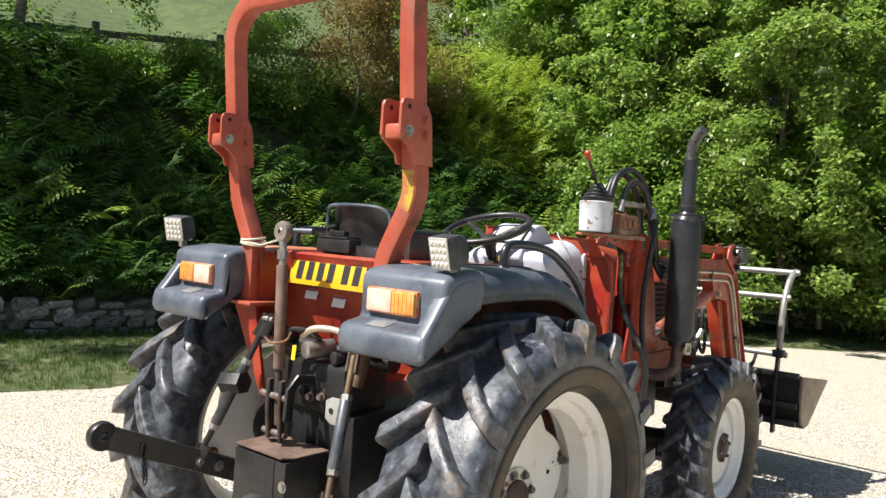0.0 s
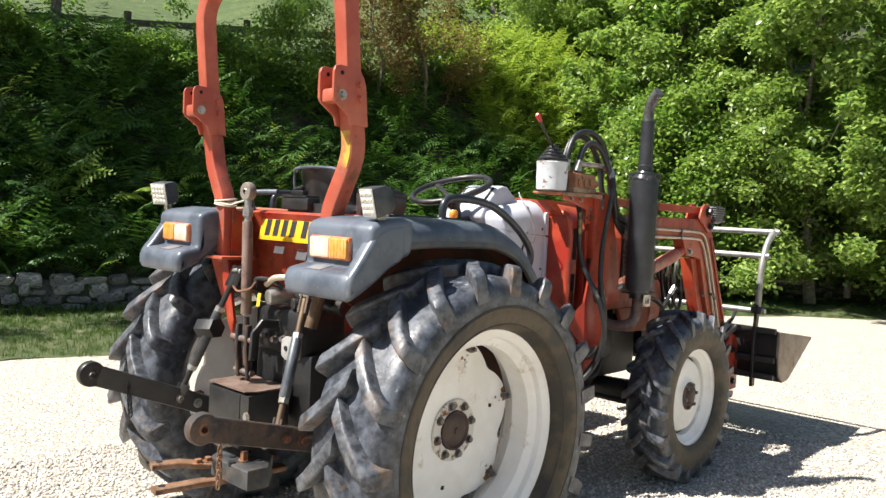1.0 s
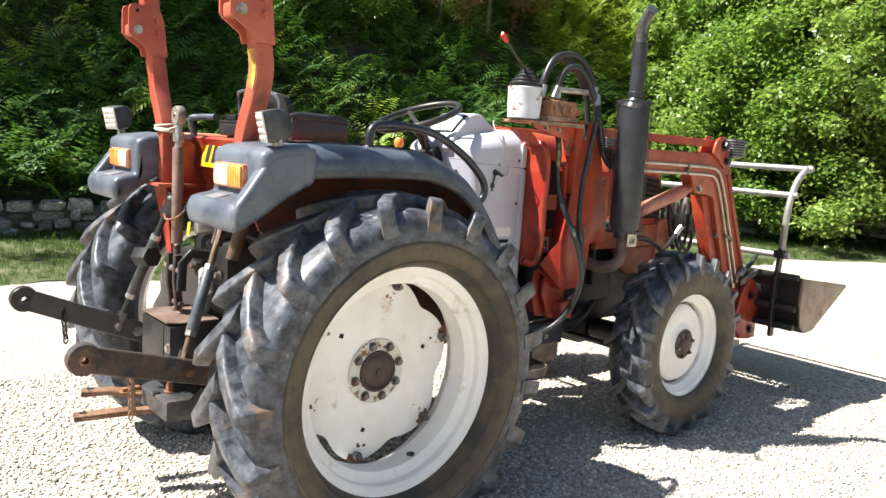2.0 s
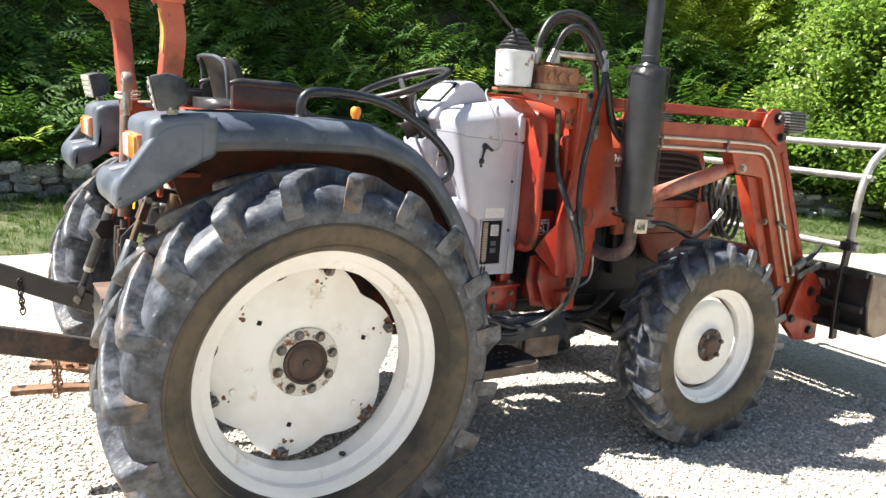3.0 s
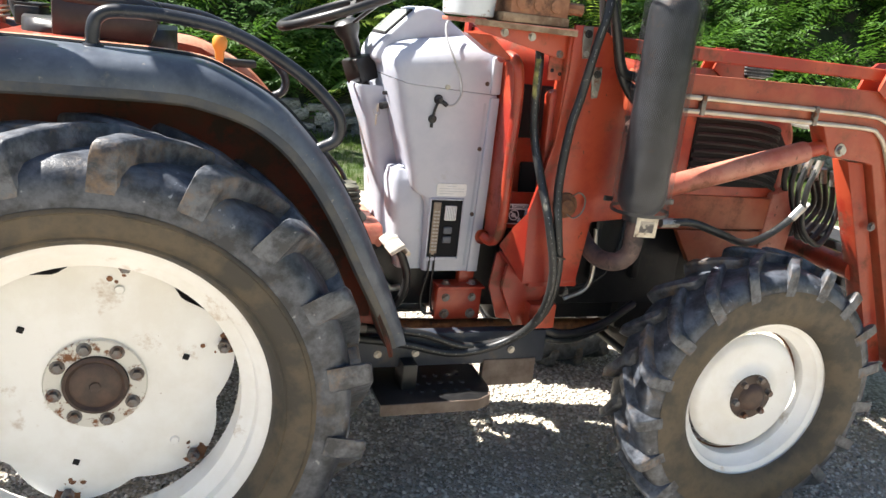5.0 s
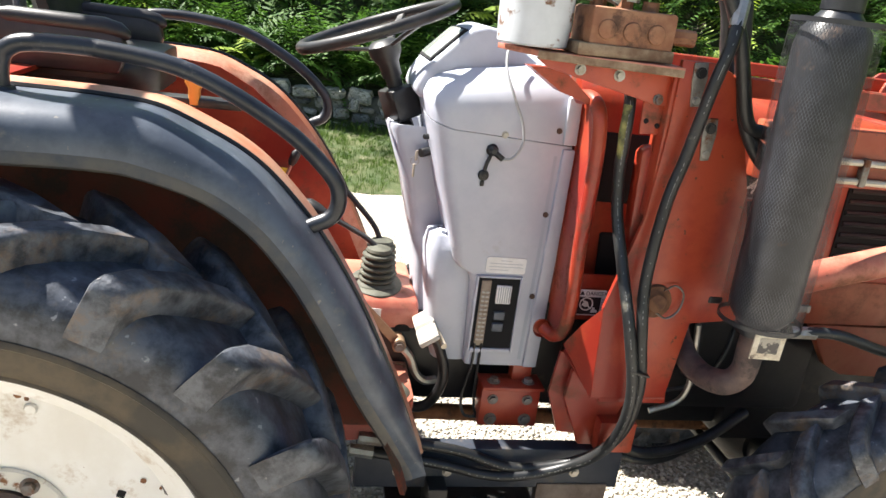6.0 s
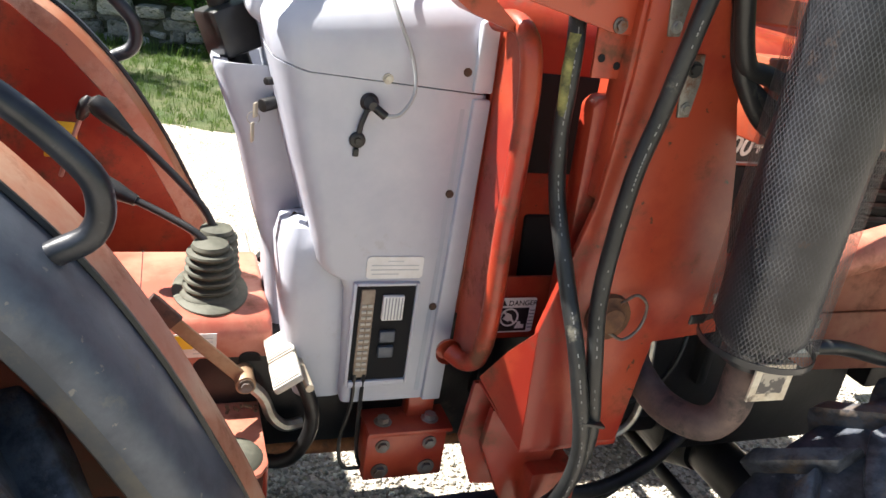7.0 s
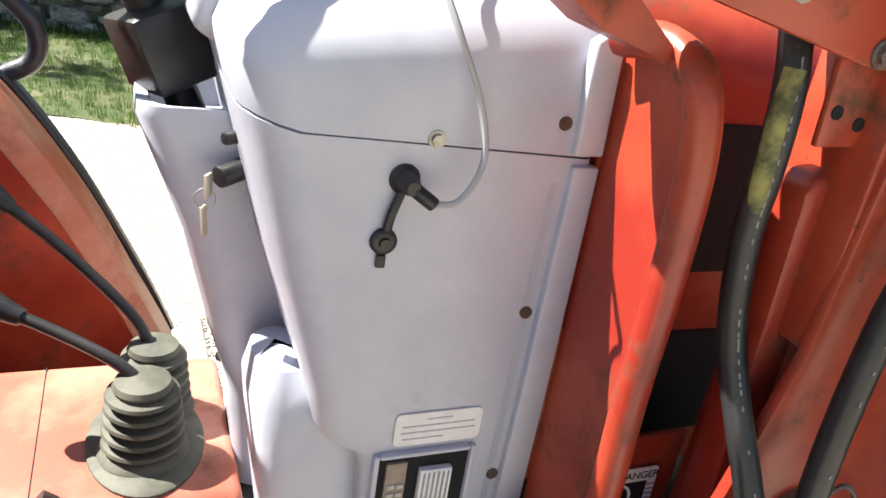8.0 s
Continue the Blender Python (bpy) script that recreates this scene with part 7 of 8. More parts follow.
    for y, x0, z in ((0.225, -0.785, 0.425), (0.050, -0.862, 0.392)):
        pr = part("drawbar_prong", sweep([(x0, y, z), (-0.68, y - 0.03, z), (-0.58, 0.6 * y - 0.01, z - 0.01), (-0.30, 0.4 * y - 0.02, z - 0.01)], rrect(0.062, 0.024, 0.008, 2)), M_RUSTBRIGHT, tractor, "rusty drawbar prong with a pin hole")
        part("pin_hole", cyl((x0 + 0.035, y, z - 0.014), (x0 + 0.035, y, z + 0.0135), 0.014, 14), M_SEAM, pr)
    for x in (-0.665, -0.62):
        part("drawbar_bolt", bolt((x, 0.10 - 0.03, 0.455), (0, 0, 1), 0.015, 0.016), M_RUST, db)
    # chains
    def chain(p, q, n, m, label, sag=0.0):
        p, q = Vector(p), Vector(q)
        first = None
        for i in range(n):
            t = (i + 0.5) / n
            c0 = p.lerp(q, t) - Vector((0, 0, sag * math.sin(math.pi * t)))
            lp = [(0.010 * math.cos(a), 0, 0.0175 * math.sin(a)) for a in [2 * math.pi * j / 12 for j in range(12)]]
            bm = sweep(lp, ring(0.0032, 6), closed=True, up=(0, 1, 0))
            bm.transform(Matrix.Translation(c0) @ Matrix.Rotation(math.pi / 2 * (i % 2) + 0.4, 4, "Z"))
            if first is None:
                first = part("chain", bm, m, tractor, label)
            else:
                part("chain_link", bm, m, first)
    chain((-0.81, 0.395, 0.735), (-0.80, 0.385, 0.60), 7, M_BLACK, "short dark chain hanging from the link arm")
    chain((-0.735, -0.20, 0.60), (-0.73, -0.19, 0.44), 7, M_RUSTBRIGHT, "short orange rusty chain")
    chain((-0.725, -0.185, 0.59), (-0.715, -0.175, 0.45), 6, M_RUSTBRIGHT, "short orange rusty chain")
    # stabiliser bar from the right link
    part("stabiliser", tube([(-0.62, -0.40, 0.66), (-0.50, -0.42, 0.655), (-0.30, -0.43, 0.63), (-0.10, -0.40, 0.60)], 0.017, 10, 4), M_RUSTARM, tractor, "rusty stabiliser rod")
    part("stabiliser_ring", lathe([(0.020, -0.010), (0.034, -0.010), (0.034, 0.010), (0.020, 0.010)], (-0.645, -0.395, 0.665), "y", 18, close=True), M_RUSTARM, tractor)
    part("lift_cylinder_rod", cyl((-0.33, -0.245, 1.17), (-0.37, -0.24, 1.02), 0.026, 14), M_BRASSROD, tractor, "ochre-brown rod")


M_RUSTARM = mat("rust_brown_iron", (0.05, 0.033, 0.025), 0.65, tint=(0.10, 0.06, 0.04), scale=14, dirt=(0.035, 0.03, 0.028), dirt_scale=9, dirt_at=0.56, bump=0.3)
M_RUSTBRIGHT = mat("worn_rusty_bar", (0.17, 0.085, 0.045), 0.6, 0.3, tint=(0.26, 0.155, 0.095), scale=16, dirt=(0.08, 0.045, 0.03), dirt_scale=9, dirt_at=0.58, bump=0.3)
M_BROWNTUBE = mat("brown_tube", (0.12, 0.075, 0.058), 0.6, tint=(0.18, 0.115, 0.09), scale=10, dirt=(0.09, 0.055, 0.04), dirt_scale=12)
M_DARKTUBE = mat("dark_grey_tube", (0.035, 0.038, 0.042), 0.4, 0.3, tint=(0.075, 0.078, 0.08), scale=14, dirt=(0.09, 0.07, 0.055), dirt_scale=12)
M_GREYTUBE = mat("blue_grey_tube", (0.075, 0.085, 0.095), 0.42, 0.4, tint=(0.14, 0.15, 0.16), scale=12, dirt=(0.07, 0.06, 0.05), dirt_scale=12)
M_BRASSROD = mat("dull_brown_rod", (0.17, 0.115, 0.065), 0.5, 0.4, tint=(0.11, 0.07, 0.045), scale=18)
M_LIGHTPLATE = mat("light_grey_plate", (0.22, 0.225, 0.22), 0.5, tint=(0.32, 0.31, 0.29), scale=12)
M_LINKEYE = mat("grey_brown_eye", (0.19, 0.155, 0.13), 0.55, 0.4, tint=(0.27, 0.23, 0.20), scale=16)
M_SHIELDTOP = mat("rusty_top_plate", (0.10, 0.066, 0.05), 0.7, tint=(0.17, 0.115, 0.09), scale=9, dirt=(0.10, 0.05, 0.03), dirt_scale=16)
linkage()

# ---- ground, wall, bank, trees ----
WALL_X = [-30, -14, -2, 1.2, 6, 11, 14, 17, 21, 30]
WALL_Y = [14.5, 10.7, 8.1, 7.3, 6.45, 5.2, 3.5, 0.5, -5, -20]


def wall_y(x):
    return float(np.interp(x, WALL_X, WALL_Y))


def bank_z(d):
    """Height of the bank d metres behind the wall."""
    return 0.42 + 0.98 * min(max(d, 0), 3.6) + 0.16 * min(max(d - 3.6, 0), 3.2) + 0.36 * max(d - 6.8, 0)


def bank_h(x, d):
    """Height of the bank at x along the wall, d metres behind it: it climbs towards the wood."""
    a, b = min(max((x - 6.5) / 4.5, 0), 1), min(max((d - 2.4) / 3.0, 0), 1)
    return bank_z(d) + 1.35 * a * a * (3 - 2 * a) * b * b * (3 - 2 * b)


def gravel_mat():
    m = mat("limestone_gravel", (0.36, 0.335, 0.295), 0.9, bump=0)
    nt = m.node_tree
    p = nt.nodes["Principled BSDF"]
    co = nt.nodes.new("ShaderNodeTexCoord").outputs["Object"]
    v = nt.nodes.new("ShaderNodeTexVoronoi")
    v.inputs["Scale"].default_value = 64
    nt.links.new(co, v.inputs["Vector"])
    hsv = nt.nodes.new("ShaderNodeSeparateColor")
    nt.links.new(v.outputs["Color"], hsv.inputs["Color"])
    n = nt.nodes.new("ShaderNodeTexNoise")
    n.inputs["Scale"].default_value, n.inputs["Detail"].default_value = 0.9, 8
    nt.links.new(co, n.inputs["Vector"])
    def mixed(fac, a, b):
        x = nt.nodes.new("ShaderNodeMix")
        x.data_type = "RGBA"
        nt.links.new(fac, x.inputs["Factor"])
        for sock, val in zip([i for i in x.inputs if i.type == "RGBA"], (a, b)):
            if isinstance(val, tuple):
                sock.default_value = (*val, 1)
            else:
                nt.links.new(val, sock)
        return [o for o in x.outputs if o.type == "RGBA"][0]
    stones = mixed(hsv.outputs["Red"], (0.195, 0.170, 0.136), (0.67, 0.605, 0.505))
    r = nt.nodes.new("ShaderNodeMapRange")
    r.inputs["From Min"].default_value, r.inputs["From Max"].default_value = 0.40, 0.80
    nt.links.new(n.outputs["Fac"], r.inputs["Value"])
    col = mixed(r.outputs["Result"], stones, (0.46, 0.400, 0.315))
    nt.links.new(col, p.inputs["Base Color"])
    b = nt.nodes.new("ShaderNodeBump")
    b.inputs["Strength"].default_value, b.inputs["Distance"].default_value, b.invert = 0.9, 0.011, True
    nt.links.new(v.outputs["Distance"], b.inputs["Height"])
    nt.links.new(b.outputs["Normal"], p.inputs["Normal"])
    return m


M_GRAVEL = gravel_mat()
bm = bm_new()
bmesh.ops.create_grid(bm, x_segments=2, y_segments=2, size=400, matrix=Matrix.Translation((0, 0, 0)))
ground = tagged(part("ground", bm, M_GRAVEL, smooth=0), "pale limestone gravel yard", "ground", kind="structure")


def grass_edge(x):
    """Where the gravel gives way to the grass verge."""
    return wall_y(x) - 2.95 + 0.22 * math.sin(x * 1.3) + 0.13 * math.sin(x * 3.7 + 1)


# verge: a low sheet of turf in front of the wall
V, F = [], []
xs = np.linspace(-22, 22, 140)
for i, x in enumerate(xs):
    e, w = grass_edge(x), wall_y(x) + 0.1
    for j, t in enumerate(np.linspace(0, 1, 9)):
        V.append((x, e + (w - e) * t, 0.004 + 0.05 * min(1, t * 4) + 0.02 * noise.noise((x * 2, t * 5, 0))))
for i in range(len(xs) - 1):
    for j in range(8):
        a = i * 9 + j
        F.append((a, a + 9, a + 10, a + 1))
M_TURF = mat("dry_mown_turf", (0.042, 0.070, 0.017), 0.95, tint=(0.088, 0.098, 0.037), scale=2.2, dirt=(0.21, 0.185, 0.115), dirt_scale=3.0, dirt_at=0.61, dirt_soft=0.18, bump=0.8, bump_scale=60, bump_dist=0.02)
verge = tagged(raw("verge", V, F, M_TURF, smooth=True), "strip of dry mown grass below the stone wall", "grass verge", kind="structure")

# bank rising behind the wall, with the pasture on top
V, F = [], []
xs = np.linspace(-34, 36, 120)
ds = [-0.25, 0.0, 0.4, 0.9, 1.5, 2.1, 2.7, 3.3, 3.9, 4.6, 6, 8, 11, 15, 20, 28, 40, 60]
for x in xs:
    for d in ds:
        V.append((x + 0.22 * d, wall_y(x) + d + 0.2, (0.02 if d < 0 else bank_h(x, d) + 0.22 * noise.noise((x * 0.7, d * 0.8, 3)) * (1 if d > 0.3 else 0.2))))
n = len(ds)
for i in range(len(xs) - 1):
    for j in range(n - 1):
        a = i * n + j
        F.append((a, a + n, a + n + 1, a + 1))
V, F = np.array(V), np.array(F)
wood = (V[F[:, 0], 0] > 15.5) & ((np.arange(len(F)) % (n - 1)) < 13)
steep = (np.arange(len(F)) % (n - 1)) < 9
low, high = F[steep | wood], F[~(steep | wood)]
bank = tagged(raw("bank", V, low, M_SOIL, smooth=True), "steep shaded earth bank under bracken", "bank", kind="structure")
pasture = tagged(raw("pasture", V, high, M_FIELD, smooth=True), "sunny green pasture on the hillside", "pasture", kind="structure")


def surface(x, y):
    """Height of bank or pasture under a place."""
    d = y - 0.2 - wall_y(x - 0.22 * max(0, y - wall_y(x)))
    return bank_h(x, d)


# far wooded hillside that closes the place
V, F = [], []
for i in range(73):
    a = 2 * math.pi * i / 72
    r = 95 + 8 * math.sin(5 * a)
    for j, (dr, h) in enumerate(((0, -1), (6, 9), (16, 15 + 2 * math.sin(7 * a)), (30, 20 + 3 * math.sin(11 * a + 1)))):
        V.append(((r + dr) * math.cos(a), (r + dr) * math.sin(a), h))
for i in range(72):
    for j in range(3):
        a = i * 4 + j
        F.append((a, a + 4, a + 5, a + 1))
M_FARWOOD = mat("far_woods", (0.04, 0.075, 0.02), 0.95, tint=(0.09, 0.14, 0.04), scale=0.6, bump=1.0, bump_scale=0.8, bump_dist=1.5)
tagged(raw("backdrop", V, F, M_FARWOOD, smooth=True), "distant wooded hills round the yard", "hills", kind="structure")

# ---- foliage tools ----
rng = np.random.default_rng(7)


def scatter(verts, faces, places, sizes, turns, tilt=None):
    """Many copies of a small mesh in one pair of arrays."""
    v, f = np.asarray(verts, float), np.asarray(faces, int)
    n = len(places)
    c, s = np.cos(turns), np.sin(turns)
    X = v[None] * np.asarray(sizes)[:, None, None]
    if tilt is not None:                         # lean about x, then y
        a, b = tilt[:, 0], tilt[:, 1]
        ca, sa, cb, sb = np.cos(a)[:, None], np.sin(a)[:, None], np.cos(b)[:, None], np.sin(b)[:, None]
        y, z = X[..., 1] * ca - X[..., 2] * sa, X[..., 1] * sa + X[..., 2] * ca
        x, z2 = X[..., 0] * cb + z * sb, -X[..., 0] * sb + z * cb
        X = np.stack([x, y, z2], -1)
    x = X[..., 0] * c[:, None] - X[..., 1] * s[:, None]
    y = X[..., 0] * s[:, None] + X[..., 1] * c[:, None]
    out = np.stack([x, y, X[..., 2]], -1) + np.asarray(places)[:, None]
    g = f[None] + (np.arange(n) * len(v))[:, None, None]
    return out.reshape(-1, 3), g.reshape(-1, f.shape[1])


def fern_mesh(fronds, seed):
    """A bracken plant: arching fronds with narrow tapering leaflets."""
    r = random.Random(seed)
    V, F = [], []
    for k in range(fronds):
        a = 2 * math.pi * (k + r.uniform(-0.3, 0.3)) / fronds
        L, lift = r.uniform(0.65, 1.0), r.uniform(0.55, 1.15)
        ca, sa = math.cos(a), math.sin(a)
        n = 13
        for i in range(3, n):
            t = i / n
            out, up = L * 0.75 * t ** 1.15, L * (lift * t - 0.62 * t * t)
            half = 0.24 * L * math.sin(math.pi * (0.12 + 0.88 * t) ** 0.8) * (1.05 - t * 0.72)
            for sgn in (-1, 1):
                b = len(V)
                base = (out * ca, out * sa, up)
                w = 0.030 * L * (1.1 - 0.5 * t)
                sw = 0.35 * half
                def at(o, side, dz):
                    return (base[0] + o * ca - side * sa, base[1] + o * sa + side * ca, base[2] + dz)
                droop = -0.16 * half + r.uniform(-0.02, 0.02)
                V += [at(-w * 0.3, 0, 0), at(w + sw * 0.4, sgn * half * 0.45, droop * 0.3), at(sw, sgn * half, droop), at(-w * 0.9 + sw * 0.3, sgn * half * 0.4, droop * 0.3)]
                F.append((b, b + 1, b + 2, b + 3))
    return V, F


def leaf_mesh(L=1.0, W=0.62):
    V = [(0, 0, 0), (L * 0.5, W * 0.5, 0.10), (L, 0, -0.06), (L * 0.5, -W * 0.5, 0.10)]
    return V, [(0, 1, 2, 3)]


# bracken over the bank: dark plants, and paler ones with painted sunlight
spots = {"dark": [], "sun": []}
for k in range(2400):
    x = rng.uniform(-7, 14.5)
    d = rng.uniform(0.0, 4.3) if k % 6 else rng.uniform(0.0, 0.35)
    y = wall_y(x) + 0.2 + d
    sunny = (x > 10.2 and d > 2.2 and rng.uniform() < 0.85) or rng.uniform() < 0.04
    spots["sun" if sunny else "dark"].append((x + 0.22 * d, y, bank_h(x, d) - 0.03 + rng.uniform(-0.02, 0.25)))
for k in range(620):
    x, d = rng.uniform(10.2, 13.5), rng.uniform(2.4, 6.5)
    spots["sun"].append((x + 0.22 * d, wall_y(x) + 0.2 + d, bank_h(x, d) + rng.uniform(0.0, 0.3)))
for kind, material, label in (("dark", L_FERN, "dense dark green bracken on the bank"), ("sun", L_FERNSUN, "yellow-green bracken on the bank, sunlight painted into its leaves")):
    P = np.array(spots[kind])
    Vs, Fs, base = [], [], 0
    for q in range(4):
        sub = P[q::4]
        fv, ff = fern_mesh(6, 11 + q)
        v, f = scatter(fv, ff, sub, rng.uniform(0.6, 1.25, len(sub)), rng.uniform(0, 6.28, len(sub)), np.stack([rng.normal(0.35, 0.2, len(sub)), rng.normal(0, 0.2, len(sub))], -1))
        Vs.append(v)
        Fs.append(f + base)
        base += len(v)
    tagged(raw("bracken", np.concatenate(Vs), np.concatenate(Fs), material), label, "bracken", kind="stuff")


def crown_leaves(centres, radii, count, size, seed):
    """Leaves on the outside of many small clumps."""
    r = np.random.default_rng(seed)
    lv, lf = leaf_mesh()
    C, R = np.asarray(centres), np.asarray(radii)
    pick = r.choice(len(C), count, p=R ** 2 / np.sum(R ** 2))
    dirs = r.normal(size=(count, 3))
    dirs /= np.linalg.norm(dirs, axis=1)[:, None]
    dist = R[pick] * np.abs(r.normal(0.72, 0.27, count))
    P = C[pick] + dirs * dist[:, None] * np.array([1, 1, 0.75])
    return scatter(lv, lf, P, r.uniform(0.6, 1.25, count) * size, r.uniform(0, 6.28, count), np.stack([r.normal(0, 0.55, count), r.normal(0.25, 0.5, count)], -1))


def tree(name, at, height, spread, clumps, leaves, size, material, label, seed, low=0.15, category="tree"):
    """Trunk, limbs that reach the clumps, and a ragged crown with gaps."""
    r = random.Random(seed)
    x0, y0, z0 = at
    root = tagged(empty(name, (0, 0, 0)), label, category)
    top = Vector((x0 + r.uniform(-0.3, 0.3), y0 + r.uniform(-0.3, 0.3), z0 + height * 0.85))
    base = Vector((x0, y0, z0 - 0.2))
    mids = [base, base.lerp(top, 0.3) + Vector((r.uniform(-0.2, 0.2), r.uniform(-0.2, 0.2), 0)), base.lerp(top, 0.65) + Vector((r.uniform(-0.3, 0.3), r.uniform(-0.3, 0.3), 0)), top]
    line = curve(mids, 4)
    rad = 0.015 * height
    part("trunk", sweep(line, ring(1.0, 9), scales=[rad * (1.15 - 0.95 * i / (len(line) - 1)) for i in range(len(line))]), M_BARK, root)
    centres, radii = [], []
    for k in range(clumps):
        t = low + (1 - low) * (k + r.uniform(0, 1)) / clumps
        a = r.uniform(0, 2 * math.pi)
        prof = math.sin(math.pi * min(1, 0.18 + 0.80 * t)) ** 0.6
        d = spread * prof * r.uniform(0.35, 1.05)
        c = Vector((x0 + d * math.cos(a), y0 + d * math.sin(a), z0 + height * t + r.uniform(-0.2, 0.2)))
        centres.append(c)
        radii.append((r.uniform(0.20, 0.42) if category == "bush" else r.uniform(0.07, 0.17)) * spread)
        if k % 14 == 0:
            q = line[min(len(line) - 1, int(len(line) * max(0.1, t * 0.8)))]
            mid = q.lerp(c, 0.5) + Vector((0, 0, -0.05 * height * r.uniform(0, 1)))
            part("limb", sweep([q, mid, c], ring(1.0, 6), scales=[rad * 0.3, rad * 0.16, rad * 0.05]), M_BARK, root)
    v, f = crown_leaves(centres, radii, leaves, size, seed)
    raw("crown", v, f, material, root)
    return root


for x, y, h, sp, seed in ((17.5, 9.5, 10.0, 3.8, 51), (20.0, 6.0, 11.0, 4.2, 52), (19.5, 1.5, 10.0, 3.8, 53), (18.0, 14.0, 11.0, 4.5, 55)):
    tree("oak_tree", (x, y, surface(x, y) - 0.3), h, sp, 60, 15000, 0.24, L_OAK, "dark oak deep in the wood", seed, 0.0)
# woodland edge that closes the view beyond the loader
tree("hazel_tree", (14.0, 5.6, 0.9), 7.8, 2.6, 200, 70000, 0.12, L_OAKPALE, "leafy green hazel tree on the bank", 3, 0.04)
tree("oak_tree", (16.4, 7.0, 2.6), 9.0, 3.2, 220, 60000, 0.115, L_OAK, "tall leafy oak on the bank", 4, 0.04)
tree("hazel_tree", (13.6, 2.2, 0.3), 6.8, 2.7, 180, 60000, 0.12, L_OAKPALE, "pale green hazel tree in full leaf", 5, 0.04)
tree("hazel_tree", (15.5, -0.6, 0.3), 8.0, 3.2, 180, 46000, 0.115, L_OAK, "leafy green hazel tree at the yard's edge", 6, 0.03)
tree("oak_tree", (16.5, 4.5, 1.5), 11.0, 4.2, 160, 36000, 0.16, L_OAK, "tall dark oak behind the hazels", 9, 0.02)
tree("oak_tree", (18.2, 12.0, 6.0), 8.0, 3.2, 80, 30000, 0.13, L_OAKPALE, "pale oak above the pasture", 10, 0.02)
for x, y, h, sp, seed in ((12.9, 6.3, 3.4, 1.2, 41), (12.0, 5.3, 3.0, 1.2, 42), (12.4, 4.6, 3.8, 1.5, 43), (13.1, 3.4, 3.4, 1.5, 44), (14.2, 1.7, 3.8, 1.6, 45), (15.2, 0.0, 3.8, 1.7, 46), (16.4, -2.2, 4.2, 2.0, 47)):
    tree("hazel_bush", (x, y, 0.45), h, sp, 70, 20000, 0.10, L_OAK if seed % 2 else L_OAKPALE, "dense green hazel bush hanging over the wall", seed, 0.02, "bush")
# sunlit shrub above the bracken slope
tree("hazel_bush", (15.6, 10.6, surface(15.6, 10.6) - 0.2), 2.4, 1.4, 50, 16000, 0.085, L_OAKPALE, "pale sunlit hazel bush above the bracken", 48, 0.02, "bush")
# thorn bushes along the top of the bank
for k, (x, d, h, sp, seed) in enumerate(((9.6, 3.5, 3.3, 1.35, 21), (4.2, 3.8, 0.5, 0.7, 22), (2.0, 3.9, 0.5, 0.7, 23), (7.0, 3.9, 1.7, 1.2, 25), (0.4, 3.9, 0.5, 0.7, 26), (5.6, 4.0, 0.8, 0.9, 27), (8.6, 3.7, 2.7, 1.1, 28))):
    red = seed in (21, 28)
    tree("thorn_bush", (x, wall_y(x) + d, bank_h(x, d) - 0.2), h, sp, 60, 13000, 0.068, L_THORN if red else L_OAK, "straggly hawthorn bush tinged with red" if red else "straggly green hedge bush", seed, 0.03, "bush")
# ash that shades the bank and the verge
tree("ash_tree", (-3.0, 13.2, 4.2), 8.5, 4.6, 90, 30000, 0.13, L_OAK, "spreading ash tree above the bank", 31, 0.28)
tree("ash_tree", (-6.5, 15.0, 4.2), 9.0, 4.2, 50, 8000, 0.15, L_OAK, "spreading ash tree above the bank", 32, 0.22)
tree("ash_tree", (3.3, 12.9, 3.9), 7.0, 3.4, 90, 30000, 0.095, L_OAK, "ash sapling with low hanging leaves by the fence", 33, 0.27)

# ---- fence on the pasture's edge ----
def fence():
    f = tagged(empty("fence"), "weathered dark wooden post and rail fence", "fence")
    pts = [Vector((-1.62 + 2.08 * k, 15.36 - 0.97 * k, 3.57 + 0.145 * k)) for k in range(6)]
    for p in pts:
        part("post", box(p + Vector((0, 0, 0.5)), (0.11, 0.10, 1.35), (1, -1, 12), b=0.008), M_FENCE, f)
    for a, b in zip(pts, pts[1:]):
        for h in (0.45, 0.95):
            part("rail", sweep([a + Vector((0, -0.07, h)), b + Vector((0, -0.07, h + 0.02))], rrect(0.04, 0.13, 0.006, 1)), M_FENCE, f)


fence()

# ---- stones of the wall, grass, pebbles ----
V, F = [], []
xs = np.linspace(-14, 20, 110)
for x in xs:
    y = wall_y(x)
    for dy, z in ((0.05, -0.02), (0.05, 0.44), (0.40, 0.46), (0.40, -0.02)):
        V.append((x, y + dy, z))
for i in range(len(xs) - 1):
    for j in range(3):
        a = i * 4 + j
        F.append((a, a + 4, a + 5, a + 1))
stone_wall = tagged(raw("wall_stone", V, F, M_MORTAR), "low dry stone retaining wall of pale limestone", "stone wall", kind="structure")


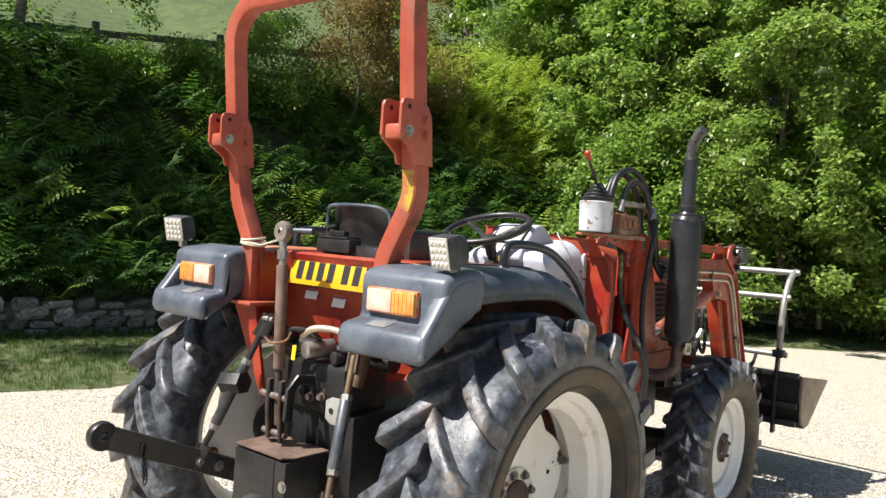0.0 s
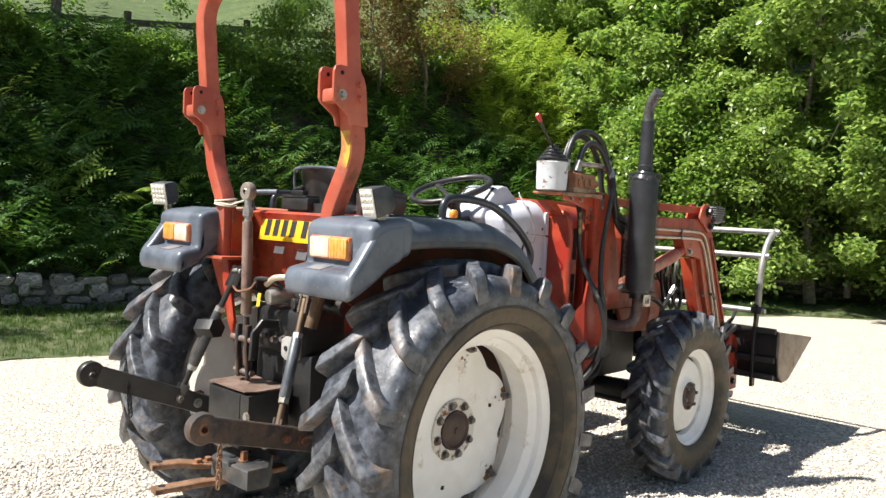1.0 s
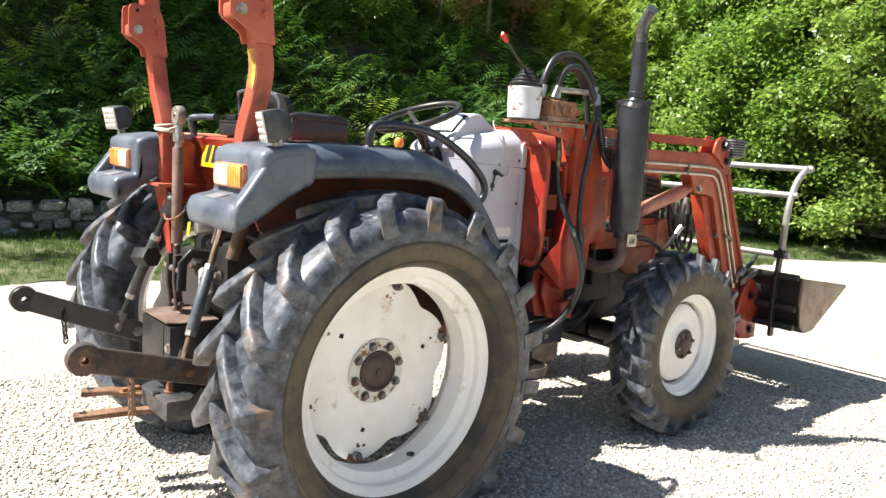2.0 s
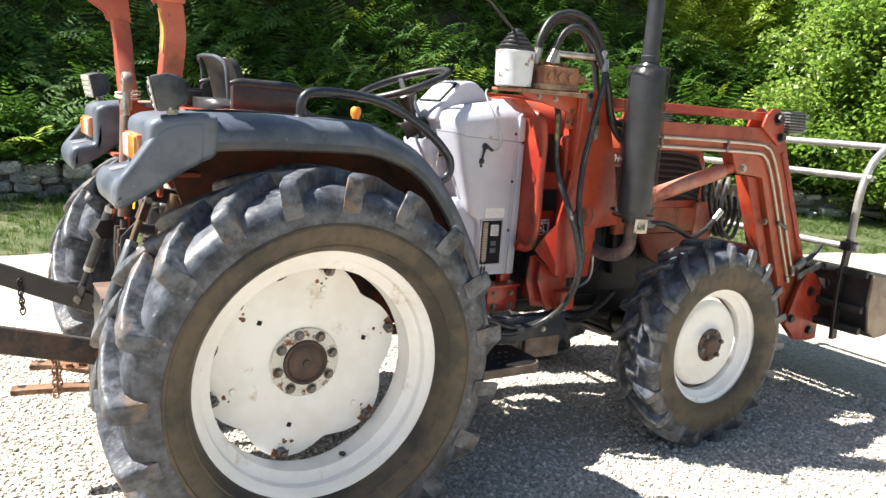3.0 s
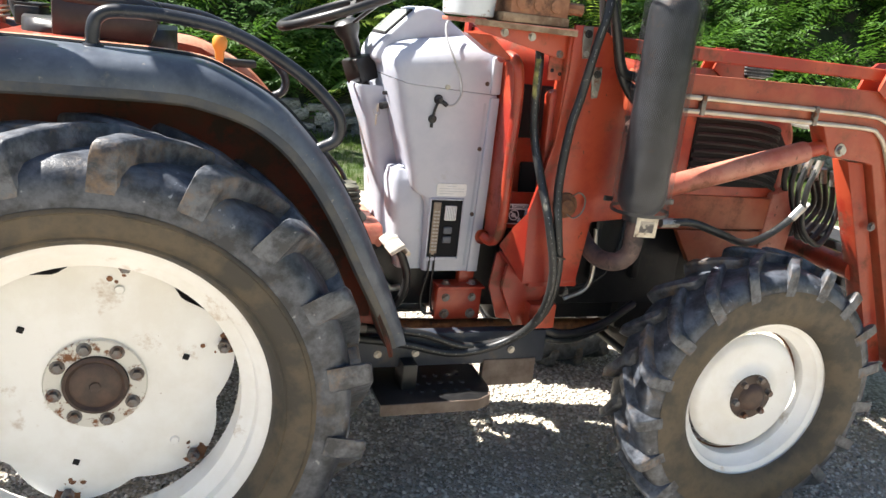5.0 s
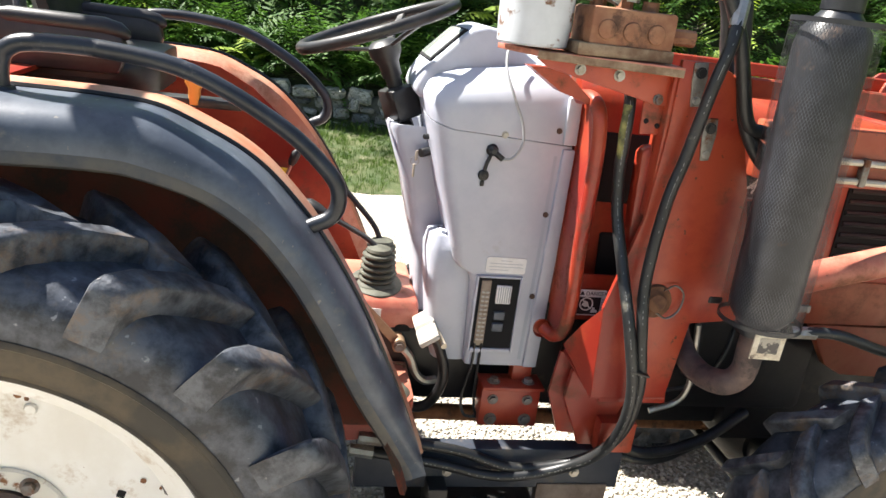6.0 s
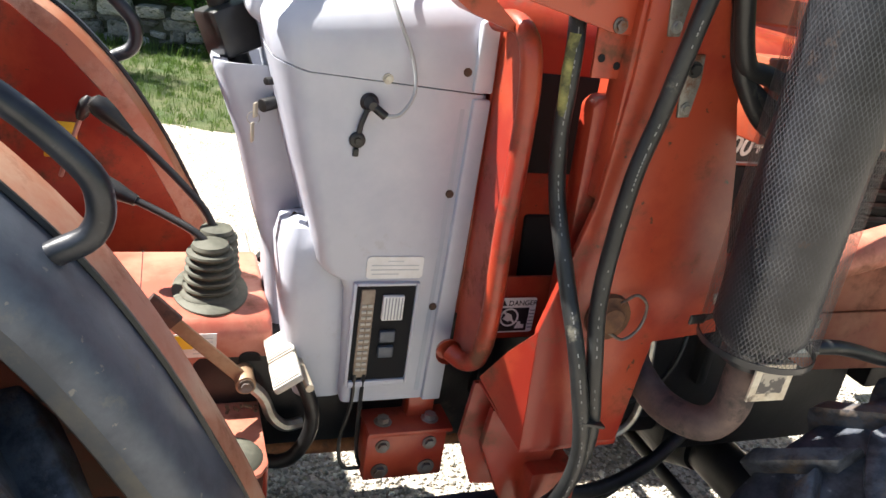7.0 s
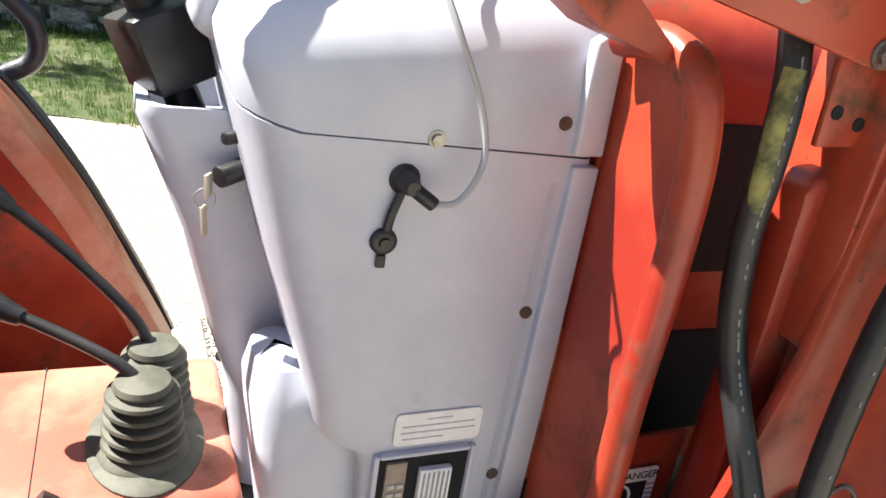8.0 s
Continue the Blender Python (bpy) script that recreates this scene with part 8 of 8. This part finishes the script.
def stone_mesh(seed):
    """A rough block with knocked-off corners."""
    r = random.Random(seed)
    bm = bm_new()
    bmesh.ops.create_cube(bm, size=1.0)
    for v in bm.verts:
        v.co = Vector((v.co.x * r.uniform(0.84, 1.0), v.co.y, v.co.z * r.uniform(0.82, 1.0)))
    bevel(bm, 0.16, seg=1)
    for v in bm.verts:
        v.co += Vector((r.uniform(-0.06, 0.06), r.uniform(-0.08, 0.08), r.uniform(-0.06, 0.06)))
    bmesh.ops.recalc_face_normals(bm, faces=bm.faces)
    me = bpy.data.meshes.new("stone")
    bm.to_mesh(me)
    bm.free()
    me.materials.append(M_WALLSTONE)
    return me


M_WALLSTONE = mat("limestone_block", (0.30, 0.30, 0.29), 0.85, tint=(0.55, 0.53, 0.49), scale=2.2, amt=0.6, dirt=(0.07, 0.075, 0.05), dirt_scale=4, dirt_at=0.54, dirt_soft=0.16, bump=0.7, bump_scale=6, bump_dist=0.05)
nt = M_WALLSTONE.node_tree
oi = nt.nodes.new("ShaderNodeObjectInfo")
hs = nt.nodes.new("ShaderNodeHueSaturation")
bs = nt.nodes["Principled BSDF"]
src = bs.inputs["Base Color"].links[0].from_socket
nt.links.new(src, hs.inputs["Color"])
nt.links.new(ramp_out(nt, oi.outputs["Random"], 0.30, 1.05), hs.inputs["Value"])
nt.links.new(hs.outputs["Color"], bs.inputs["Base Color"])
stones = [stone_mesh(k) for k in range(8)]
r = random.Random(5)
count = 0
for row in range(4):
    x = -4.2 + r.uniform(0, 0.3)
    while x < 15.2:
        w = r.uniform(0.11, 0.42) * (1.0 if x < 9 else 1.5)
        h = r.uniform(0.07, 0.20)
        z = 0.03 + 0.115 * row + r.uniform(-0.025, 0.03)
        slope = math.atan2(wall_y(x + 0.1) - wall_y(x - 0.1), 0.2)
        o = new("stone", stones[r.randrange(8)])
        o.parent = stone_wall
        o.matrix_basis = Matrix.LocRotScale((x + w / 2, wall_y(x + w / 2) + 0.07 + r.uniform(-0.06, 0.03), z + 0.055), Euler((r.uniform(-0.12, 0.12), r.uniform(-0.16, 0.16), slope + r.uniform(-0.15, 0.15))), (w * 0.98, 0.18, h))
        x += w * r.uniform(0.98, 1.12)

# grass tufts on the verge and along the wall's foot
blade_v, blade_f = [], []
rb = random.Random(2)
for k in range(9):
    a, l, lean = rb.uniform(0, 6.28), rb.uniform(0.5, 1.0), rb.uniform(0.1, 0.6)
    ox, oy = rb.uniform(-0.5, 0.5), rb.uniform(-0.5, 0.5)
    b = len(blade_v)
    dx, dy = math.cos(a), math.sin(a)
    w = 0.045
    blade_v += [(ox - dy * w, oy + dx * w, 0), (ox + dy * w, oy - dx * w, 0), (ox + dx * lean * l * 0.5 + dy * w * 0.6, oy + dy * lean * l * 0.5 - dx * w * 0.6, l * 0.65), (ox + dx * lean * l, oy + dy * lean * l, l)]
    blade_f.append((b, b + 1, b + 2, b + 3))
P, S = [], []
for k in range(11000):
    x = rng.uniform(-5, 15)
    e, w = grass_edge(x), wall_y(x)
    t = rng.uniform(0, 1)
    y = e + (w - e) * t
    if noise.noise((x * 0.8, y * 0.8, 9)) < -0.25 and t < 0.5:
        continue
    P.append((x, y, 0.0 + 0.05 * min(1, t * 4)))
    S.append(rng.uniform(0.04, 0.075) if t < 0.93 else rng.uniform(0.08, 0.16))
v, f = scatter(blade_v, blade_f, np.array(P), np.array(S), rng.uniform(0, 6.28, len(P)))
tagged(raw("grass", v, f, L_GRASS), "short dry grass on the verge", "grass", kind="stuff")

# loose pebbles of the yard round the tractor
pv = [(0.9, 0, 0), (0.2, 0.8, 0.05), (-0.85, 0.25, 0), (-0.3, -0.8, 0.0), (0.3, -0.1, 0.6), (-0.25, 0.2, 0.55), (0, 0, -0.4)]
pf = [(0, 1, 4), (1, 5, 4), (1, 2, 5), (2, 3, 5), (3, 4, 5), (3, 0, 4), (0, 6, 1), (1, 6, 2), (2, 6, 3), (3, 6, 0)]
N = 62000
P = np.stack([rng.uniform(-1.6, 3.6, N), rng.uniform(-1.7, 1.9, N), rng.uniform(0.0, 0.004, N)], -1)
v, f = scatter(pv, pf, P, rng.gamma(6.0, 0.0012, N) + 0.002, rng.uniform(0, 6.28, N), rng.normal(0, 0.4, (N, 2)))
tagged(raw("gravel", v, f, M_PEBBLE), "loose pale gravel stones in the yard", "gravel", kind="stuff")
